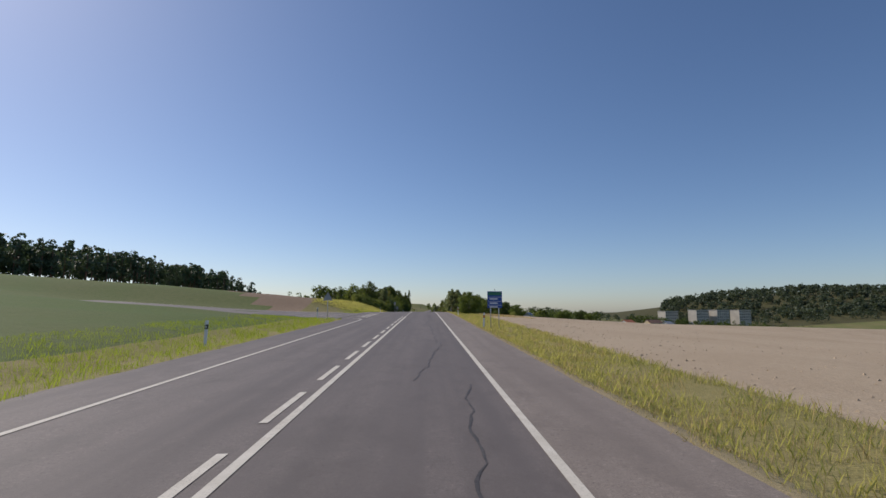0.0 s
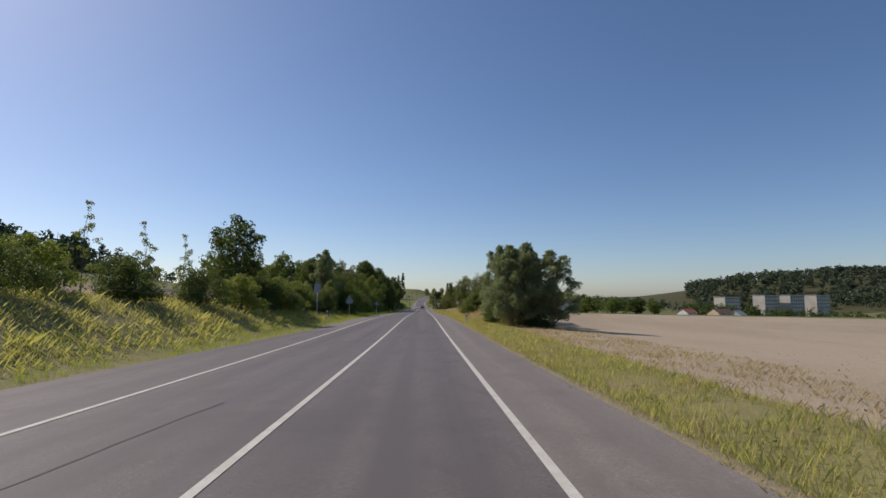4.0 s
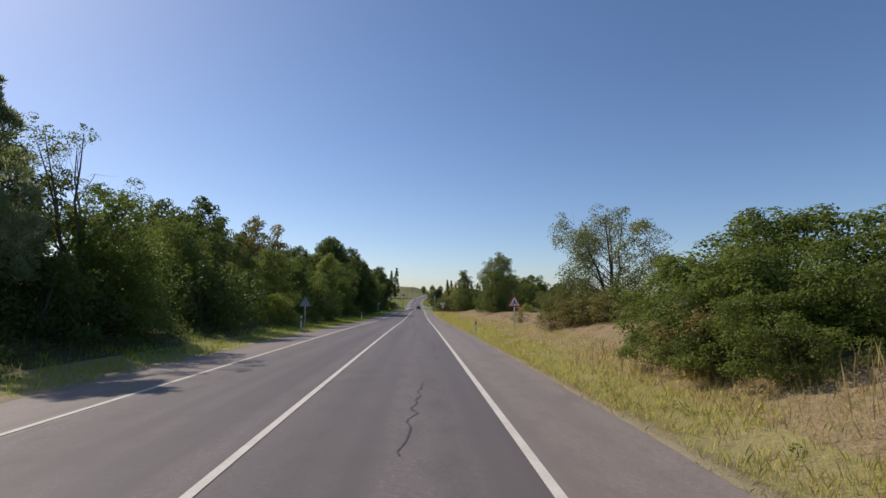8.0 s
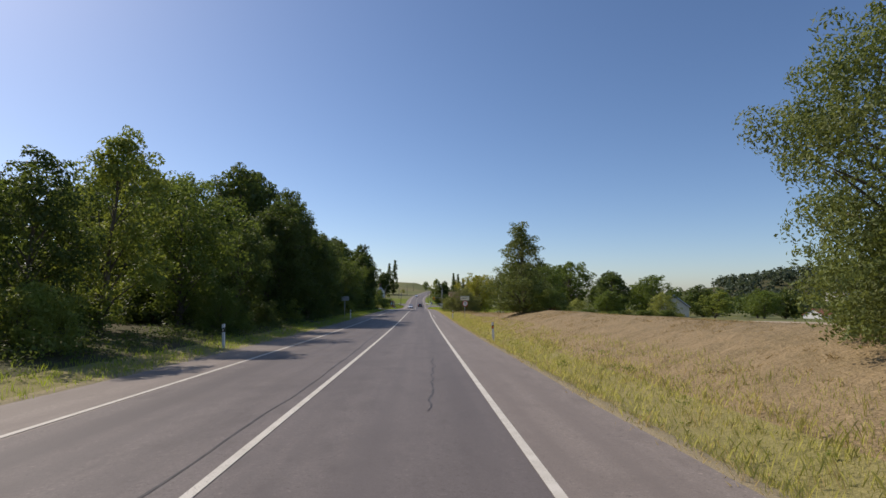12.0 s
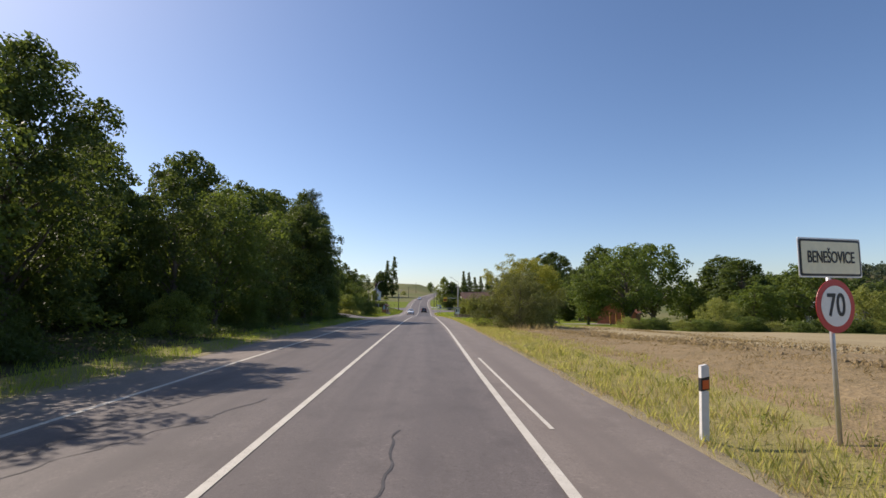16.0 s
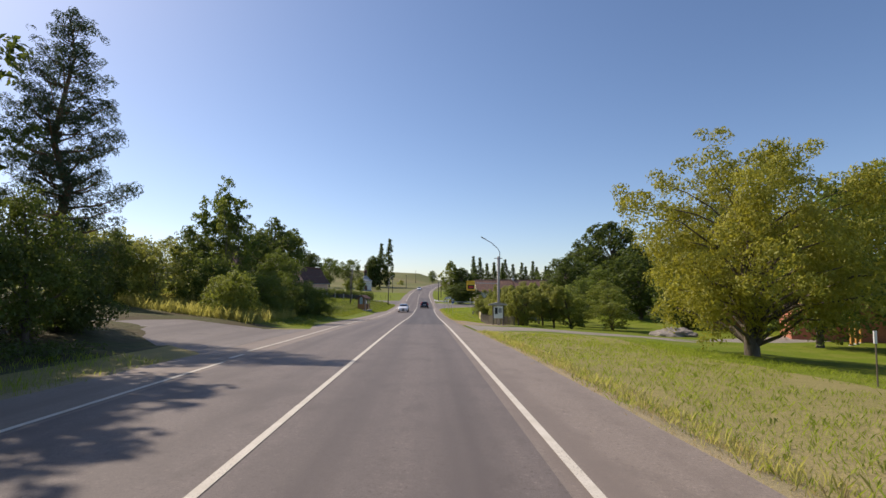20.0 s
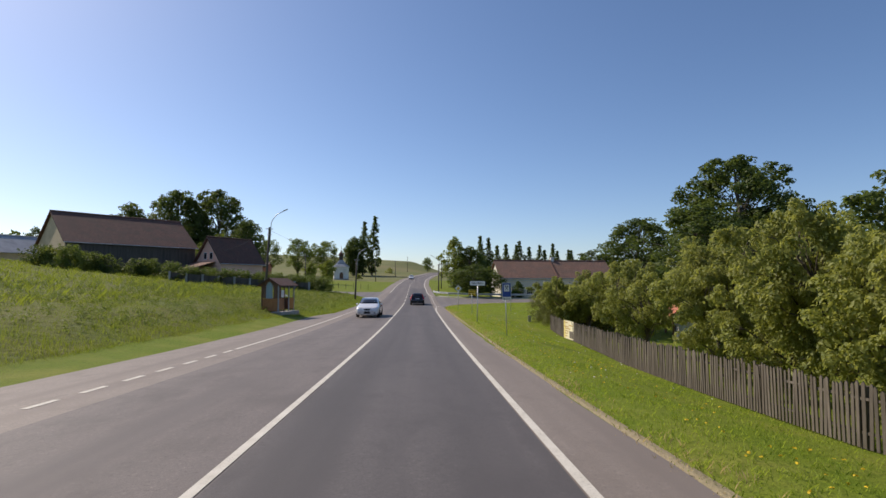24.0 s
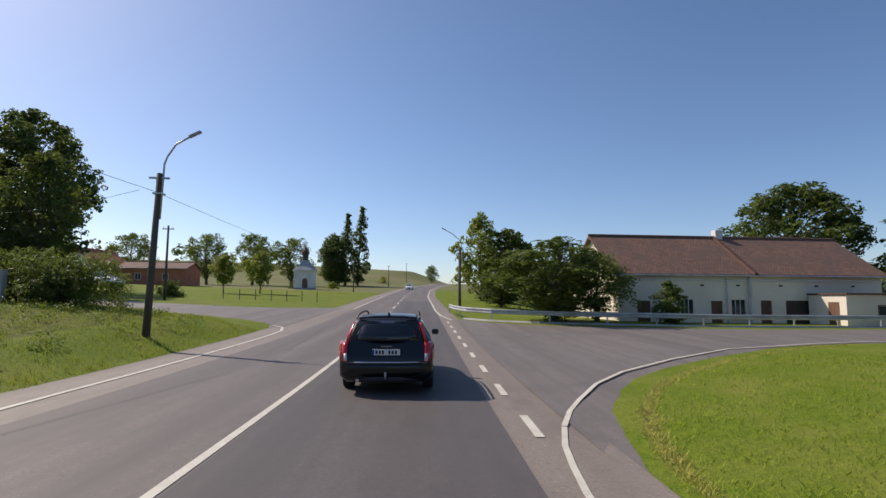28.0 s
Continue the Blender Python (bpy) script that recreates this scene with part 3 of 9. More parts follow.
R_FIELD = [(3.3, -0.06), (4.3, -0.22), (6.0, -0.15), (8.0, -0.3), (60, -3.3), (340, -20), (620, -17), (1000, 4), (1600, 18)]
R_BANK = [(3.3, -0.06), (4.3, -0.2), (6.0, 0.3), (8.0, 0.95), (9.8, 1.3), (13, 1.15), (20, 0.2), (60, -3), (340, -20), (620, -17), (1000, 4), (1600, 18)]
LAND = [
    (-150, [(-1600, 30), (-300, 15), (-98, 8), (-12, 0.35), (-9.3, -0.12), (-7.7, -0.06)], R_FIELD),
    (18, [(-1600, 30), (-300, 15), (-98, 8), (-12, 0.35), (-9.3, -0.12), (-7.7, -0.06)], R_FIELD),
    (28, [(-1600, 30), (-300, 15), (-98, 8), (-40, 1.6), (-14, 0.05), (-9.3, -0.06)], R_FIELD),
    (42, [(-1600, 30), (-300, 15), (-98, 8), (-40, 1.6), (-14, 0.05), (-9.3, -0.06)], R_FIELD),
    (54, [(-1600, 30), (-300, 15), (-98, 8), (-40, 4), (-20, 2.3), (-15, 1.7), (-10.4, 0.15), (-9.0, -0.06)], R_FIELD),
    (100, [(-1600, 30), (-300, 14), (-98, 8), (-40, 4.2), (-20, 2.6), (-14.5, 2.1), (-10.2, 0.15), (-8.9, -0.06)], R_FIELD),
    (134, [(-1600, 30), (-300, 15), (-98, 9.6), (-40, 4.4), (-20, 2.3), (-14.5, 1.6), (-9.5, 0.1), (-7.9, -0.06)], R_FIELD),
    (152, [(-1600, 30), (-300, 16), (-98, 10.2), (-40, 4.2), (-20, 1.8), (-14.5, 1.1), (-9.5, 0.1), (-7.7, -0.06)], R_BANK),
    (240, [(-1600, 30), (-300, 18), (-98, 12), (-40, 4.6), (-20, 1.0), (-12, 0.3), (-9.5, 0.05), (-7.7, -0.06)], R_BANK),
    (266, [(-1600, 30), (-300, 16), (-98, 10), (-40, 3.5), (-20, 1.0), (-12, 0.3), (-9.5, 0.05), (-7.7, -0.06)],
     [(3.3, -0.06), (4.3, -0.2), (6, 0.0), (9.5, 0.4), (20, 0.0), (60, -1.6), (340, -14), (620, -10), (1000, 8), (1600, 20)]),
    (290, [(-1600, 30), (-300, 12), (-98, 5), (-40, 2), (-20, 0.8), (-12, 0.2), (-9.5, 0.05), (-7.7, -0.06)],
     [(3.3, -0.06), (4.3, -0.18), (8, -0.2), (16, -0.4), (25, -1.1), (60, -2), (340, -9), (620, -5), (1000, 8), (1600, 20)]),
    (352, [(-1600, 30), (-300, 14), (-98, 9), (-56, 6.4), (-30, 2.8), (-13, 0.6), (-10, 0.05), (-7.7, -0.06)],
     [(2.9, -0.06), (4.0, -0.1), (8, -0.25), (16, -0.9), (23, -1.5), (40, -1.7), (60, -2), (340, -8), (620, 0), (1000, 8), (1600, 20)]),
    (368, [(-1600, 30), (-300, 14), (-98, 9), (-56, 6.4), (-30, 2.8), (-13.2, 0.75), (-10, 0.05), (-7.7, -0.06)],
     [(2.8, -0.06), (4.0, -0.1), (7.2, -0.66), (9, -0.74), (16, -1.05), (23, -1.3), (40, -1.4), (60, -1.8), (340, -9), (620, -1), (1000, 8), (1600, 20)]),
    (390, [(-1600, 30), (-300, 14), (-98, 8.7), (-56, 6.3), (-30, 2.85), (-14, 1.05), (-10.3, 0.2), (-8.2, -0.06)],
     [(2.8, -0.06), (3.4, 0.16), (4.2, 0.18), (7.4, -0.62), (9, -0.74), (16, -1.05), (23, -1.3), (40, -1.4), (60, -1.8), (340, -9), (620, -1), (1000, 8), (1600, 20)]),
    (405, [(-1600, 30), (-300, 14), (-98, 8.5), (-56, 6.2), (-30, 2.9), (-14, 1.3), (-10.5, 0.35), (-8.6, -0.06)],
     [(2.7, -0.06), (3.4, 0.1), (10, 0.1), (20, 0.0), (40, -0.4), (80, -1.2), (340, -12), (620, -4), (1000, 8), (1600, 20)]),
    (424, [(-1600, 30), (-300, 14), (-98, 7.8), (-56, 6.0), (-30, 2.7), (-14, 1.2), (-10.0, 0.5), (-7.6, -0.06)],
     [(2.7, -0.06), (4.0, 0.0), (10, 0.05), (20, 0.1), (40, 0.2), (80, -0.8), (340, -16), (620, -6), (1000, 8), (1600, 20)]),
    (437, [(-1600, 30), (-300, 14), (-98, 6.8), (-56, 5.4), (-30, 2.6), (-14, 1.35), (-10, 0.8), (-7.6, -0.06)],
     [(2.7, -0.06), (10, -0.12), (20, -0.22), (40, -0.3), (80, -1.3), (340, -19), (620, -8), (1000, 18), (1600, 30)]),
    (449, [(-1600, 30), (-300, 14), (-98, 5.6), (-56, 3.2), (-30, 1.4), (-14, 0.4), (-7.6, -0.06)],
     [(2.7, -0.06), (10, -0.15), (20, -0.3), (40, -0.4), (80, -1.4), (340, -20), (620, -8), (1000, 8), (1600, 20)]),
    (470, [(-1600, 30), (-300, 12), (-98, 3.5), (-56, 2.2), (-30, 1.0), (-14, 0.3), (-7.6, -0.06)],
     [(2.7, -0.06), (10, -0.4), (20, -1.2), (40, -2.0), (80, -3.2), (340, -24), (620, -10), (1000, 8), (1600, 20)]),
    (560, [(-1600, 26), (-300, 8), (-98, 2.0), (-30, 0.2), (-14, 0.0), (-7.6, -0.06)],
     [(2.7, -0.06), (10, 0.0), (40, -3), (100, -8), (340, -28), (620, -12), (1000, 8), (1600, 20)]),
    (720, [(-1600, 26), (-300, 16), (-98, 11), (-30, 7.5), (-14, 2), (-7.6, -0.06)],
     [(2.7, -0.06), (40, 0), (100, -4), (220, -14), (340, -24), (620, -12), (1000, 8), (1600, 20)]),
    (1000, [(-1600, 24), (-300, 14), (-98, 10), (-30, 7), (-7.6, 2)],
     [(2.7, -0.06), (100, -4), (300, -10), (420, -4), (560, 6), (900, 12), (1600, 16)]),
    (1500, [(-1600, 20), (-300, 8), (-98, 5), (-7.6, 0)], [(2.7, 0), (220, -4), (420, 0), (560, 8), (900, 14), (1600, 18)]),
    (3000, [(-1600, 15), (-7.6, 0)], [(2.7, 0), (1600, 30)]),
]


def land_z(x, y):
    """Height of the ground at arrays x, y."""
    x, y = np.atleast_1d(np.asarray(x, float)), np.atleast_1d(np.asarray(y, float))
    x, y = np.broadcast_arrays(x, y)
    ys = np.array([s[0] for s in LAND])
    prof = np.stack([np.interp(x - road_x(y), [p[0] for p in s[1] + s[2]], [p[1] for p in s[1] + s[2]]) for s in LAND])
    k = np.clip(np.searchsorted(ys, y) - 1, 0, len(ys) - 2)
    u = np.clip((y - ys[k]) / (ys[k + 1] - ys[k]), 0, 1)
    u = u * u * (3 - 2 * u)
    a = np.take_along_axis(prof, k[None], 0)[0]
    b = np.take_along_axis(prof, k[None] + 1, 0)[0]
    hill = 35 * np.exp(-((x - 790) / 330) ** 2 - ((y - 1010) / 250) ** 2)
    return road_z(y) + a * (1 - u) + b * u + hill


def land(x, y):
    return float(land_z(x, y)[0])


# ---- ground: one sheet to the horizon ----
GX = [-1600, -1000, -700, -500, -400, -300, -240, -190, -150, -120, -98, -88, -75, -65, -56, -48, -40, -34, -30, -26, -23, -20, -18, -16, -15, -14, -13, -12, -11, -10.4, -9.8, -9.3, -8.9, -8.4,
      -7.7, -6, -2, 1, 2.7, 3.0, 3.3, 3.7, 4.3, 5.2, 6, 7, 8, 9, 9.8, 11, 12.5, 14, 16, 18, 20, 23, 26, 30, 35, 40, 45, 52, 60, 70, 80, 100, 120, 150, 190, 240, 300, 340, 400, 480, 560, 620, 720, 850, 1000, 1300, 1600]
GY = list(range(-150, -40, 10)) + list(range(-40, 480, 2)) + list(range(480, 720, 8)) + list(range(720, 1040, 40)) + list(range(1040, 3001, 140))
GROUND_MATS = [VERGE, DRY, BANK, STUBBLE, CROP, PLOUGH, LAWN, MEADOW, FOREST_FLOOR, STRAW_FIELD, ROUGH_MEADOW]


def ground_kind(x, y):
    if x < -7:
        if y < 34 + 1.25 * max(0, -x - 12) and y < 90:
            return 0 if x > -11.5 else 4 if x > -78 else 5 if x > -99 else 8 if x > -200 else 7
        if y < 150:
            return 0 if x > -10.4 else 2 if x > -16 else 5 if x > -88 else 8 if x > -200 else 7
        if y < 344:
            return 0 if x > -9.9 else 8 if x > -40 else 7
        return (10 if y < 446 and x < -10.5 else 6) if y < 520 and x > -75 else 7
    if y < 140:
        return 0 if x < 7 else 3 if x < 420 else 7
    if y < 262:
        return 0 if x < 5.2 else 1 if x < 13 else (9 if y > 196 and x < 60 else 3) if x < 420 else 7
    if y < 302:
        return 0 if x < 6 else 1 if x < 12 else 9 if x < 60 else 3 if x < 400 else 7
    if y < 342:
        return 0 if x < 11 else 9 if y < 312 and x < 60 else 6 if x < 42 else 7
    return 6 if x < 62 and y < 540 else 8 if x > 300 and y > 620 else 7


gx, gy = np.meshgrid(np.array(GX, float), np.array(GY, float))
gz = land_z(gx + road_x(gy), gy)
under = (gx > -7.6) & (gx < 2.7) & (gy < 720)
gz[under] = (road_z(gy) - 0.12)[under]
rough_land = np.array([[noise.noise((a * 0.23, b * 0.23, 0)) for a in GX] for b in GY])
gz += np.where((gx < -10.3) | (gx > 5), np.clip((np.abs(gx) - 5) * 0.02, 0, 0.16), 0) * rough_land * (gy < 400)
nx, ny = len(GX), len(GY)
verts = np.stack([(gx + road_x(gy)).ravel(), gy.ravel(), gz.ravel()], 1)
faces, kinds = [], []
for j in range(ny - 1):
    for i in range(nx - 1):
        faces.append((j * nx + i, j * nx + i + 1, (j + 1) * nx + i + 1, (j + 1) * nx + i))
        kinds.append(ground_kind((GX[i] + GX[i + 1]) / 2, (GY[j] + GY[j + 1]) / 2))
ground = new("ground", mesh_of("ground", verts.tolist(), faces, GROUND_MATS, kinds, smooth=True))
tagged(ground, "rolling farmland with verges, fields, banks and village lawns", "ground", kind="structure")


# ---- road and its markings ----
def left_edge(y):
    return np.interp(y, [-200, 24, 32, 96, 120, 344, 357, 396, 408, 720], [-7.7, -7.7, -9.0, -9.0, -7.75, -7.7, -10.1, -10.1, -7.7, -7.0])


def right_edge(y):
    return np.interp(y, [-200, 325, 350, 720], [3.25, 3.3, 2.75, 2.6])


road_rows = np.concatenate([np.arange(-140, -40, 10), np.arange(-40, 480, 2), np.arange(480, 720, 8)]).astype(float)
verts, faces, bands = [], [], []
for y in road_rows:
    a, b, z = float(left_edge(y)), float(right_edge(y)), float(road_z(y))
    wob = 0.10 * noise.noise((y * 0.35, 3.1, 0)) + 0.05 * noise.noise((y * 1.7, 1.1, 0))
    wob2 = 0.08 * noise.noise((y * 0.35, 9.1, 0)) + 0.05 * noise.noise((y * 1.7, 7.1, 0))
    bx = float(road_x(y))
    for x, dz in ((a + wob, -0.16), (a + wob, -0.03), (-5.6, 0.0), (-2.2, 0.025), (1.3, 0.0), (b + wob2, -0.03), (b + wob2, -0.16)):
        verts.append((x + bx, y, z + dz))
for j in range(len(road_rows) - 1):
    for i in range(6):
        faces.append((j * 7 + i, j * 7 + i + 1, (j + 1) * 7 + i + 1, (j + 1) * 7 + i))
        bands.append(1 if i > 3 or i < 2 and road_rows[j] > 118 else 0)
road = new("road", mesh_of("road", verts, faces, [ASPHALT, ASPHALT_EDGE], bands))
tagged(road, "two-lane country road of worn grey asphalt", "road", kind="structure")


def road_top(x, y):
    return float(road_z(y) + np.interp(x, [-9, -5.6, -2.2, 1.3, 3.3], [-0.03, 0.0, 0.025, 0.0, -0.03]))


def strip(name, pts, width, material, lift=0.008, step=2.0, parent=None, top=road_top, label="", bend=True, fray=0.0):
    """A painted or sealed ribbon that follows the road's surface through the points."""
    pts = [Vector((p[0], p[1])) for p in pts]
    path = []
    for a, b in zip(pts, pts[1:]):
        n = max(1, int((b - a).length / step))
        path += [a.lerp(b, k / n) for k in range(n)]
    path.append(pts[-1])
    vs, fs = [], []
    for i, p in enumerate(path):
        way = (path[min(i + 1, len(path) - 1)] - path[max(i - 1, 0)]).normalized()
        side = Vector((way.y, -way.x))
        for s in (-1, 1):
            q = p + side * (s * width / 2 * (1 + fray * noise.noise((p.x * 3, p.y * 3, s * 5))))
            vs.append((q.x + (float(road_x(q.y)) if bend else 0), q.y, top(q.x, q.y) + lift))
    for i in range(len(path) - 1):
        fs.append((2 * i, 2 * i + 2, 2 * i + 3, 2 * i + 1))
    me = mesh_of(name, vs, [f[::-1] for f in fs], material)
    ob = new(name, me)
    ob.parent = parent or road
    if me.polygons and me.polygons[0].normal.z < 0:
        me.flip_normals()
    return tagged(ob, label)


strip("lane_patch", [(-0.28, 350), (-0.28, 416), (-0.2, 480)], 3.5, ASPHALT_DARK, lift=0.003, step=2.0, label="darker resurfaced asphalt in one lane")
strip("edge_line", [(1.36, -130), (1.36, 268), (1.55, 292), (1.55, 412), (1.72, 418)], 0.125, PAINT, step=0.5)
strip("edge_line", [(1.72, 418), (1.87, 420.6), (1.97, 421.4), (2.1, 422.2), (2.36, 423.2)], 0.08, PAINT, step=0.5)
strip("edge_line", [(-5.72, -130), (-5.72, 23), (-6.4, 26), (-8.6, 29), (-12, 30.2)], 0.13, PAINT)
strip("edge_line", [(-5.74, 89), (-5.72, 310), (-5.85, 324)], 0.12, PAINT)
strip("edge_line", [(-6.25, 327.2), (-6.2, 332), (-6.35, 344), (-6.45, 358)], 0.12, PAINT)
strip("edge_line", [(-6.45, 379), (-6.4, 404)], 0.13, PAINT)
strip("edge_line", [(-6.4, 420), (-6.5, 426), (-6.45, 432), (-6.4, 438.8), (-6.5, 441.5), (-7.0, 443.6), (-8.0, 445)], 0.13, PAINT, step=0.7)
strip("edge_line", [(-5.6, 462), (-5.5, 700)], 0.14, PAINT)
strip("edge_line", [(2.2, 449.5), (1.7, 454), (1.5, 460), (1.45, 700)], 0.15, PAINT)
strip("edge_line", [(-8.1, 47), (-8.3, 76), (-7.5, 78.8), (-6.3, 82.2), (-5.8, 89)], 0.12, PAINT)
strip("centre_line", [(-2.12, -130), (-2.12, 31)], 0.13, PAINT)
strip("centre_line", [(-2.12, 43), (-2.12, 432)], 0.12, PAINT)
strip("old_line", [(1.78, 262), (1.72, 271.6)], 0.07, PAINT)
for k in range(40):
    strip("dash", [(-2.42, -128 + 4 * k), (-2.42, -125.5 + 4 * k)], 0.13, PAINT) if -128 + 4 * k < 30 else None
for k in range(3):
    strip("dash", [(-2.12, 33.2 + 3.2 * k), (-2.12, 34.5 + 3.2 * k)], 0.15, PAINT)
for k in range(13):
    strip("dash", [(-6.15, 46.4 + 3.0 * k), (-6.15, 47.8 + 3.0 * k)], 0.13, PAINT)
strip("dash", [(-6.05, 325.0), (-6.05, 326.2)], 0.14, PAINT)
for k in range(14):
    strip("dash", [(-6.45, 359 + 1.45 * k), (-6.45, 359.8 + 1.45 * k)], 0.13, PAINT)
for k in range(10):
    strip("dash", [(-6.42, 404.8 + 1.5 * k), (-6.42, 405.6 + 1.5 * k)], 0.13, PAINT)
for k in range(9):
    strip("dash", [(1.88, 422.6 + 3.0 * k), (1.9, 423.9 + 3.0 * k)], 0.13, PAINT)
for k in range(28):
    strip("dash", [(-2.2, 436 + 9 * k), (-2.2, 440 + 9 * k)], 0.14, PAINT)


def margin(name, label, edge, side, y0, y1, wide, seed):
    """A low uneven strip of grit and dead grass between asphalt and verge."""
    vs, fs = [], []
    inner = 0.4 * min(1.0, wide / 0.55)
    for k, y in enumerate(np.arange(y0, y1, 0.8)):
        x = float(edge(y))
        w = wide * (0.75 + 0.7 * noise.noise((y * 0.21, seed, 0)) + 0.35 * noise.noise((y * 0.9, seed, 4)))
        for u, dz in ((-0.10, -0.05), (0.06, 0.012), (inner, 0.02), (max(inner + 0.1, w), -0.05)):
            q = x + side * u
            vs.append((q + float(road_x(y)), y, max(land(q, y), float(road_z(y)) - 0.10 if u < 0.3 else -999) + dz))
        if k:
            fs += [((k - 1) * 4 + c, (k - 1) * 4 + c + 1, k * 4 + c + 1, k * 4 + c) for c in range(3)]
    me = mesh_of(name, vs, fs, GRIT, smooth=True)
    if me.polygons[0].normal.z < 0:
        me.flip_normals()
    return tagged(new(name, me), label, "verge", kind="structure")


margin("verge_margin", "strip of grit and dead grass along the asphalt", right_edge, 1, -30, 341, 0.75, 2.0)
margin("verge_margin", "pale gritty strip beside the opposite lane", left_edge, -1, 122, 324, 0.55, 7.0)


margin("verge_margin", "dry trampled edge of the village lawn", right_edge, 1, 364, 418, 0.27, 5.0)


def arrow(y, x=-4.1):
    """A lane arrow for oncoming cars: straight on, with a head for turning off."""
    pts = [(-0.09, 2.4), (0.09, 2.4), (0.09, -0.9), (0.42, -0.9), (0.0, -2.4), (-0.36, -0.9), (-0.09, -0.9), (-0.09, 0.2), (-0.42, -0.35), (-0.52, 0.3), (-0.3, 0.25), (-0.09, 0.8)]
    bm = bmesh.new()
    bm.faces.new([bm.verts.new((x + a, y + b, road_top(x, y + b) + 0.008)) for a, b in pts])
    bmesh.ops.triangulate(bm, faces=bm.faces)
    bmesh.ops.recalc_face_normals(bm, faces=bm.faces)
    ob = part("lane_arrow", bm, PAINT, road)
    if ob.data.polygons[0].normal.z < 0:
        ob.data.flip_normals()


arrow(60.4, -4.2)
arrow(84.9)


def ribbon(name, rows, material, label, lift=0.05, cross=8):
    """A side road or path draped over the land; rows are x, y of one edge and x, y of the other."""
    vs, fs = [], []
    dense = []
    for a, b in zip(rows, rows[1:]):
        n = max(2, int(math.hypot(b[0] - a[0], b[1] - a[1]) / 1.2))
        dense += [[a[q] + (b[q] - a[q]) * k / n for q in range(4)] for k in range(n)]
    dense.append(list(rows[-1]))
    for r in dense:
        for k in range(cross + 1):
            u = k / cross
            x, y = r[0] + (r[2] - r[0]) * u, r[1] + (r[3] - r[1]) * u
            vs.append((x, y, land(x, y) + (lift if 0 < k < cross else -0.03)))
    for j in range(len(dense) - 1):
        for k in range(cross):
            i = j * (cross + 1) + k
            fs.append((i, i + 1, i + cross + 2, i + cross + 1))
    me = mesh_of(name, vs, fs, material, smooth=True)
    if me.polygons[0].normal.z < 0:
        me.flip_normals()
    return tagged(new(name, me), label, "road" if material is not GRAVEL else "path", kind="structure")


def drape(x, y):
    return land(x, y) + 0.05


side_left = ribbon("side_road_1", [(-8.3, 24.5, -8.3, 48), (-10.5, 27.5, -10.5, 46.5), (-14, 30, -14, 44.5), (-22, 32.5, -22, 42), (-40, 36, -40, 43)], ASPHALT_OLD, "asphalt side road joining between grass verges")
strip("edge_line", [(-11, 45.6), (-14, 43.6), (-22, 41.2), (-38, 42.4)], 0.12, PAINT, parent=side_left, top=drape, lift=0.012)
for k in range(6):
    y = 30.5 + 2.3 * k
    far = -13.5 + 0.9 * k
    strip("hatch_stripe", [(-6.9, y + 0.5), (far, y + 0.55)], 0.16, PAINT, lift=0.062, parent=side_left, top=lambda x, yy: max(land(x, yy), road_top(x, yy) - 0.05), step=0.6)
    strip("hatch_bar", [(-6.05, y - 0.9), (-6.9, y + 0.5)], 0.55, PAINT, lift=0.062, parent=side_left, top=lambda x, yy: max(land(x, yy), road_top(x, yy) - 0.05), step=0.6)
strip("hatch_border", [(-5.95, 28.5), (-5.95, 45)], 0.13, PAINT, lift=0.012, parent=side_left, step=1.0)

side_right = ribbon("side_road_2", [(2.5, 418.5, 2.4, 453), (3.1, 421.5, 3.0, 452), (3.42, 423.0, 3.6, 451), (3.95, 424.4, 4.6, 449.6), (5.05, 426.5, 5.8, 448.4), (6.7, 428.6, 7.4, 447.6), (9.6, 431.5, 10.4, 446.9), (14.5, 435.7, 15, 446.7), (18.4, 437.4, 19, 446.8), (28, 439.6, 29, 447.2), (45, 440.5, 46, 448), (80, 436, 80, 447), (140, 440, 140, 450)], ASPHALT_OLD, "asphalt side road sweeping off behind a guard rail")
strip("edge_line", [(2.36, 423.2), (2.72, 424.2), (3.1, 425.0), (3.95, 426.6), (5.2, 428.4), (7.8, 431.2), (11.5, 434.6), (16.4, 437.1), (19.5, 438.3), (30, 440.4), (60, 441.6)], 0.085, PAINT, parent=side_right, top=drape, lift=0.012, step=1.0)
ribbon("side_road_3", [(-7.2, 440.5, -7.0, 468), (-8.3, 444.4, -8.3, 466), (-9.6, 445.6, -10.2, 463), (-13.7, 447.3, -14, 459), (-20, 449.6, -21, 456.5), (-32, 451.5, -33, 458), (-52, 458, -52, 465), (-80, 470, -78, 479)], ASPHALT_OLD, "pale village lane joining the main road")
ribbon("driveway", [(3.2, 341, 3.0, 351), (6, 343.5, 5.5, 349.5), (12, 345.5, 12, 350), (24, 349, 23, 354), (36, 354, 35, 360), (44, 360, 43, 367)], GRAVEL, "pale gravel driveway crossing the grass", lift=0.04)
ribbon("lay_by", [(-7.5, 326, -7.5, 345), (-9, 327.5, -9, 343), (-12, 331, -12, 341), (-18, 333, -18, 339.5)], ASPHALT_OLD, "worn grey lay-by at the mouth of a track", lift=0.04)
ribbon("shoulder", [(2.7, 349, 2.7, 366), (3.7, 350, 3.7, 364.6), (5.2, 351, 5.0, 362.6), (6.6, 351.5, 6.6, 361.4), (7.6, 352, 7.6, 360)], DIRT, "bare earth at the edge of the road", lift=0.03)
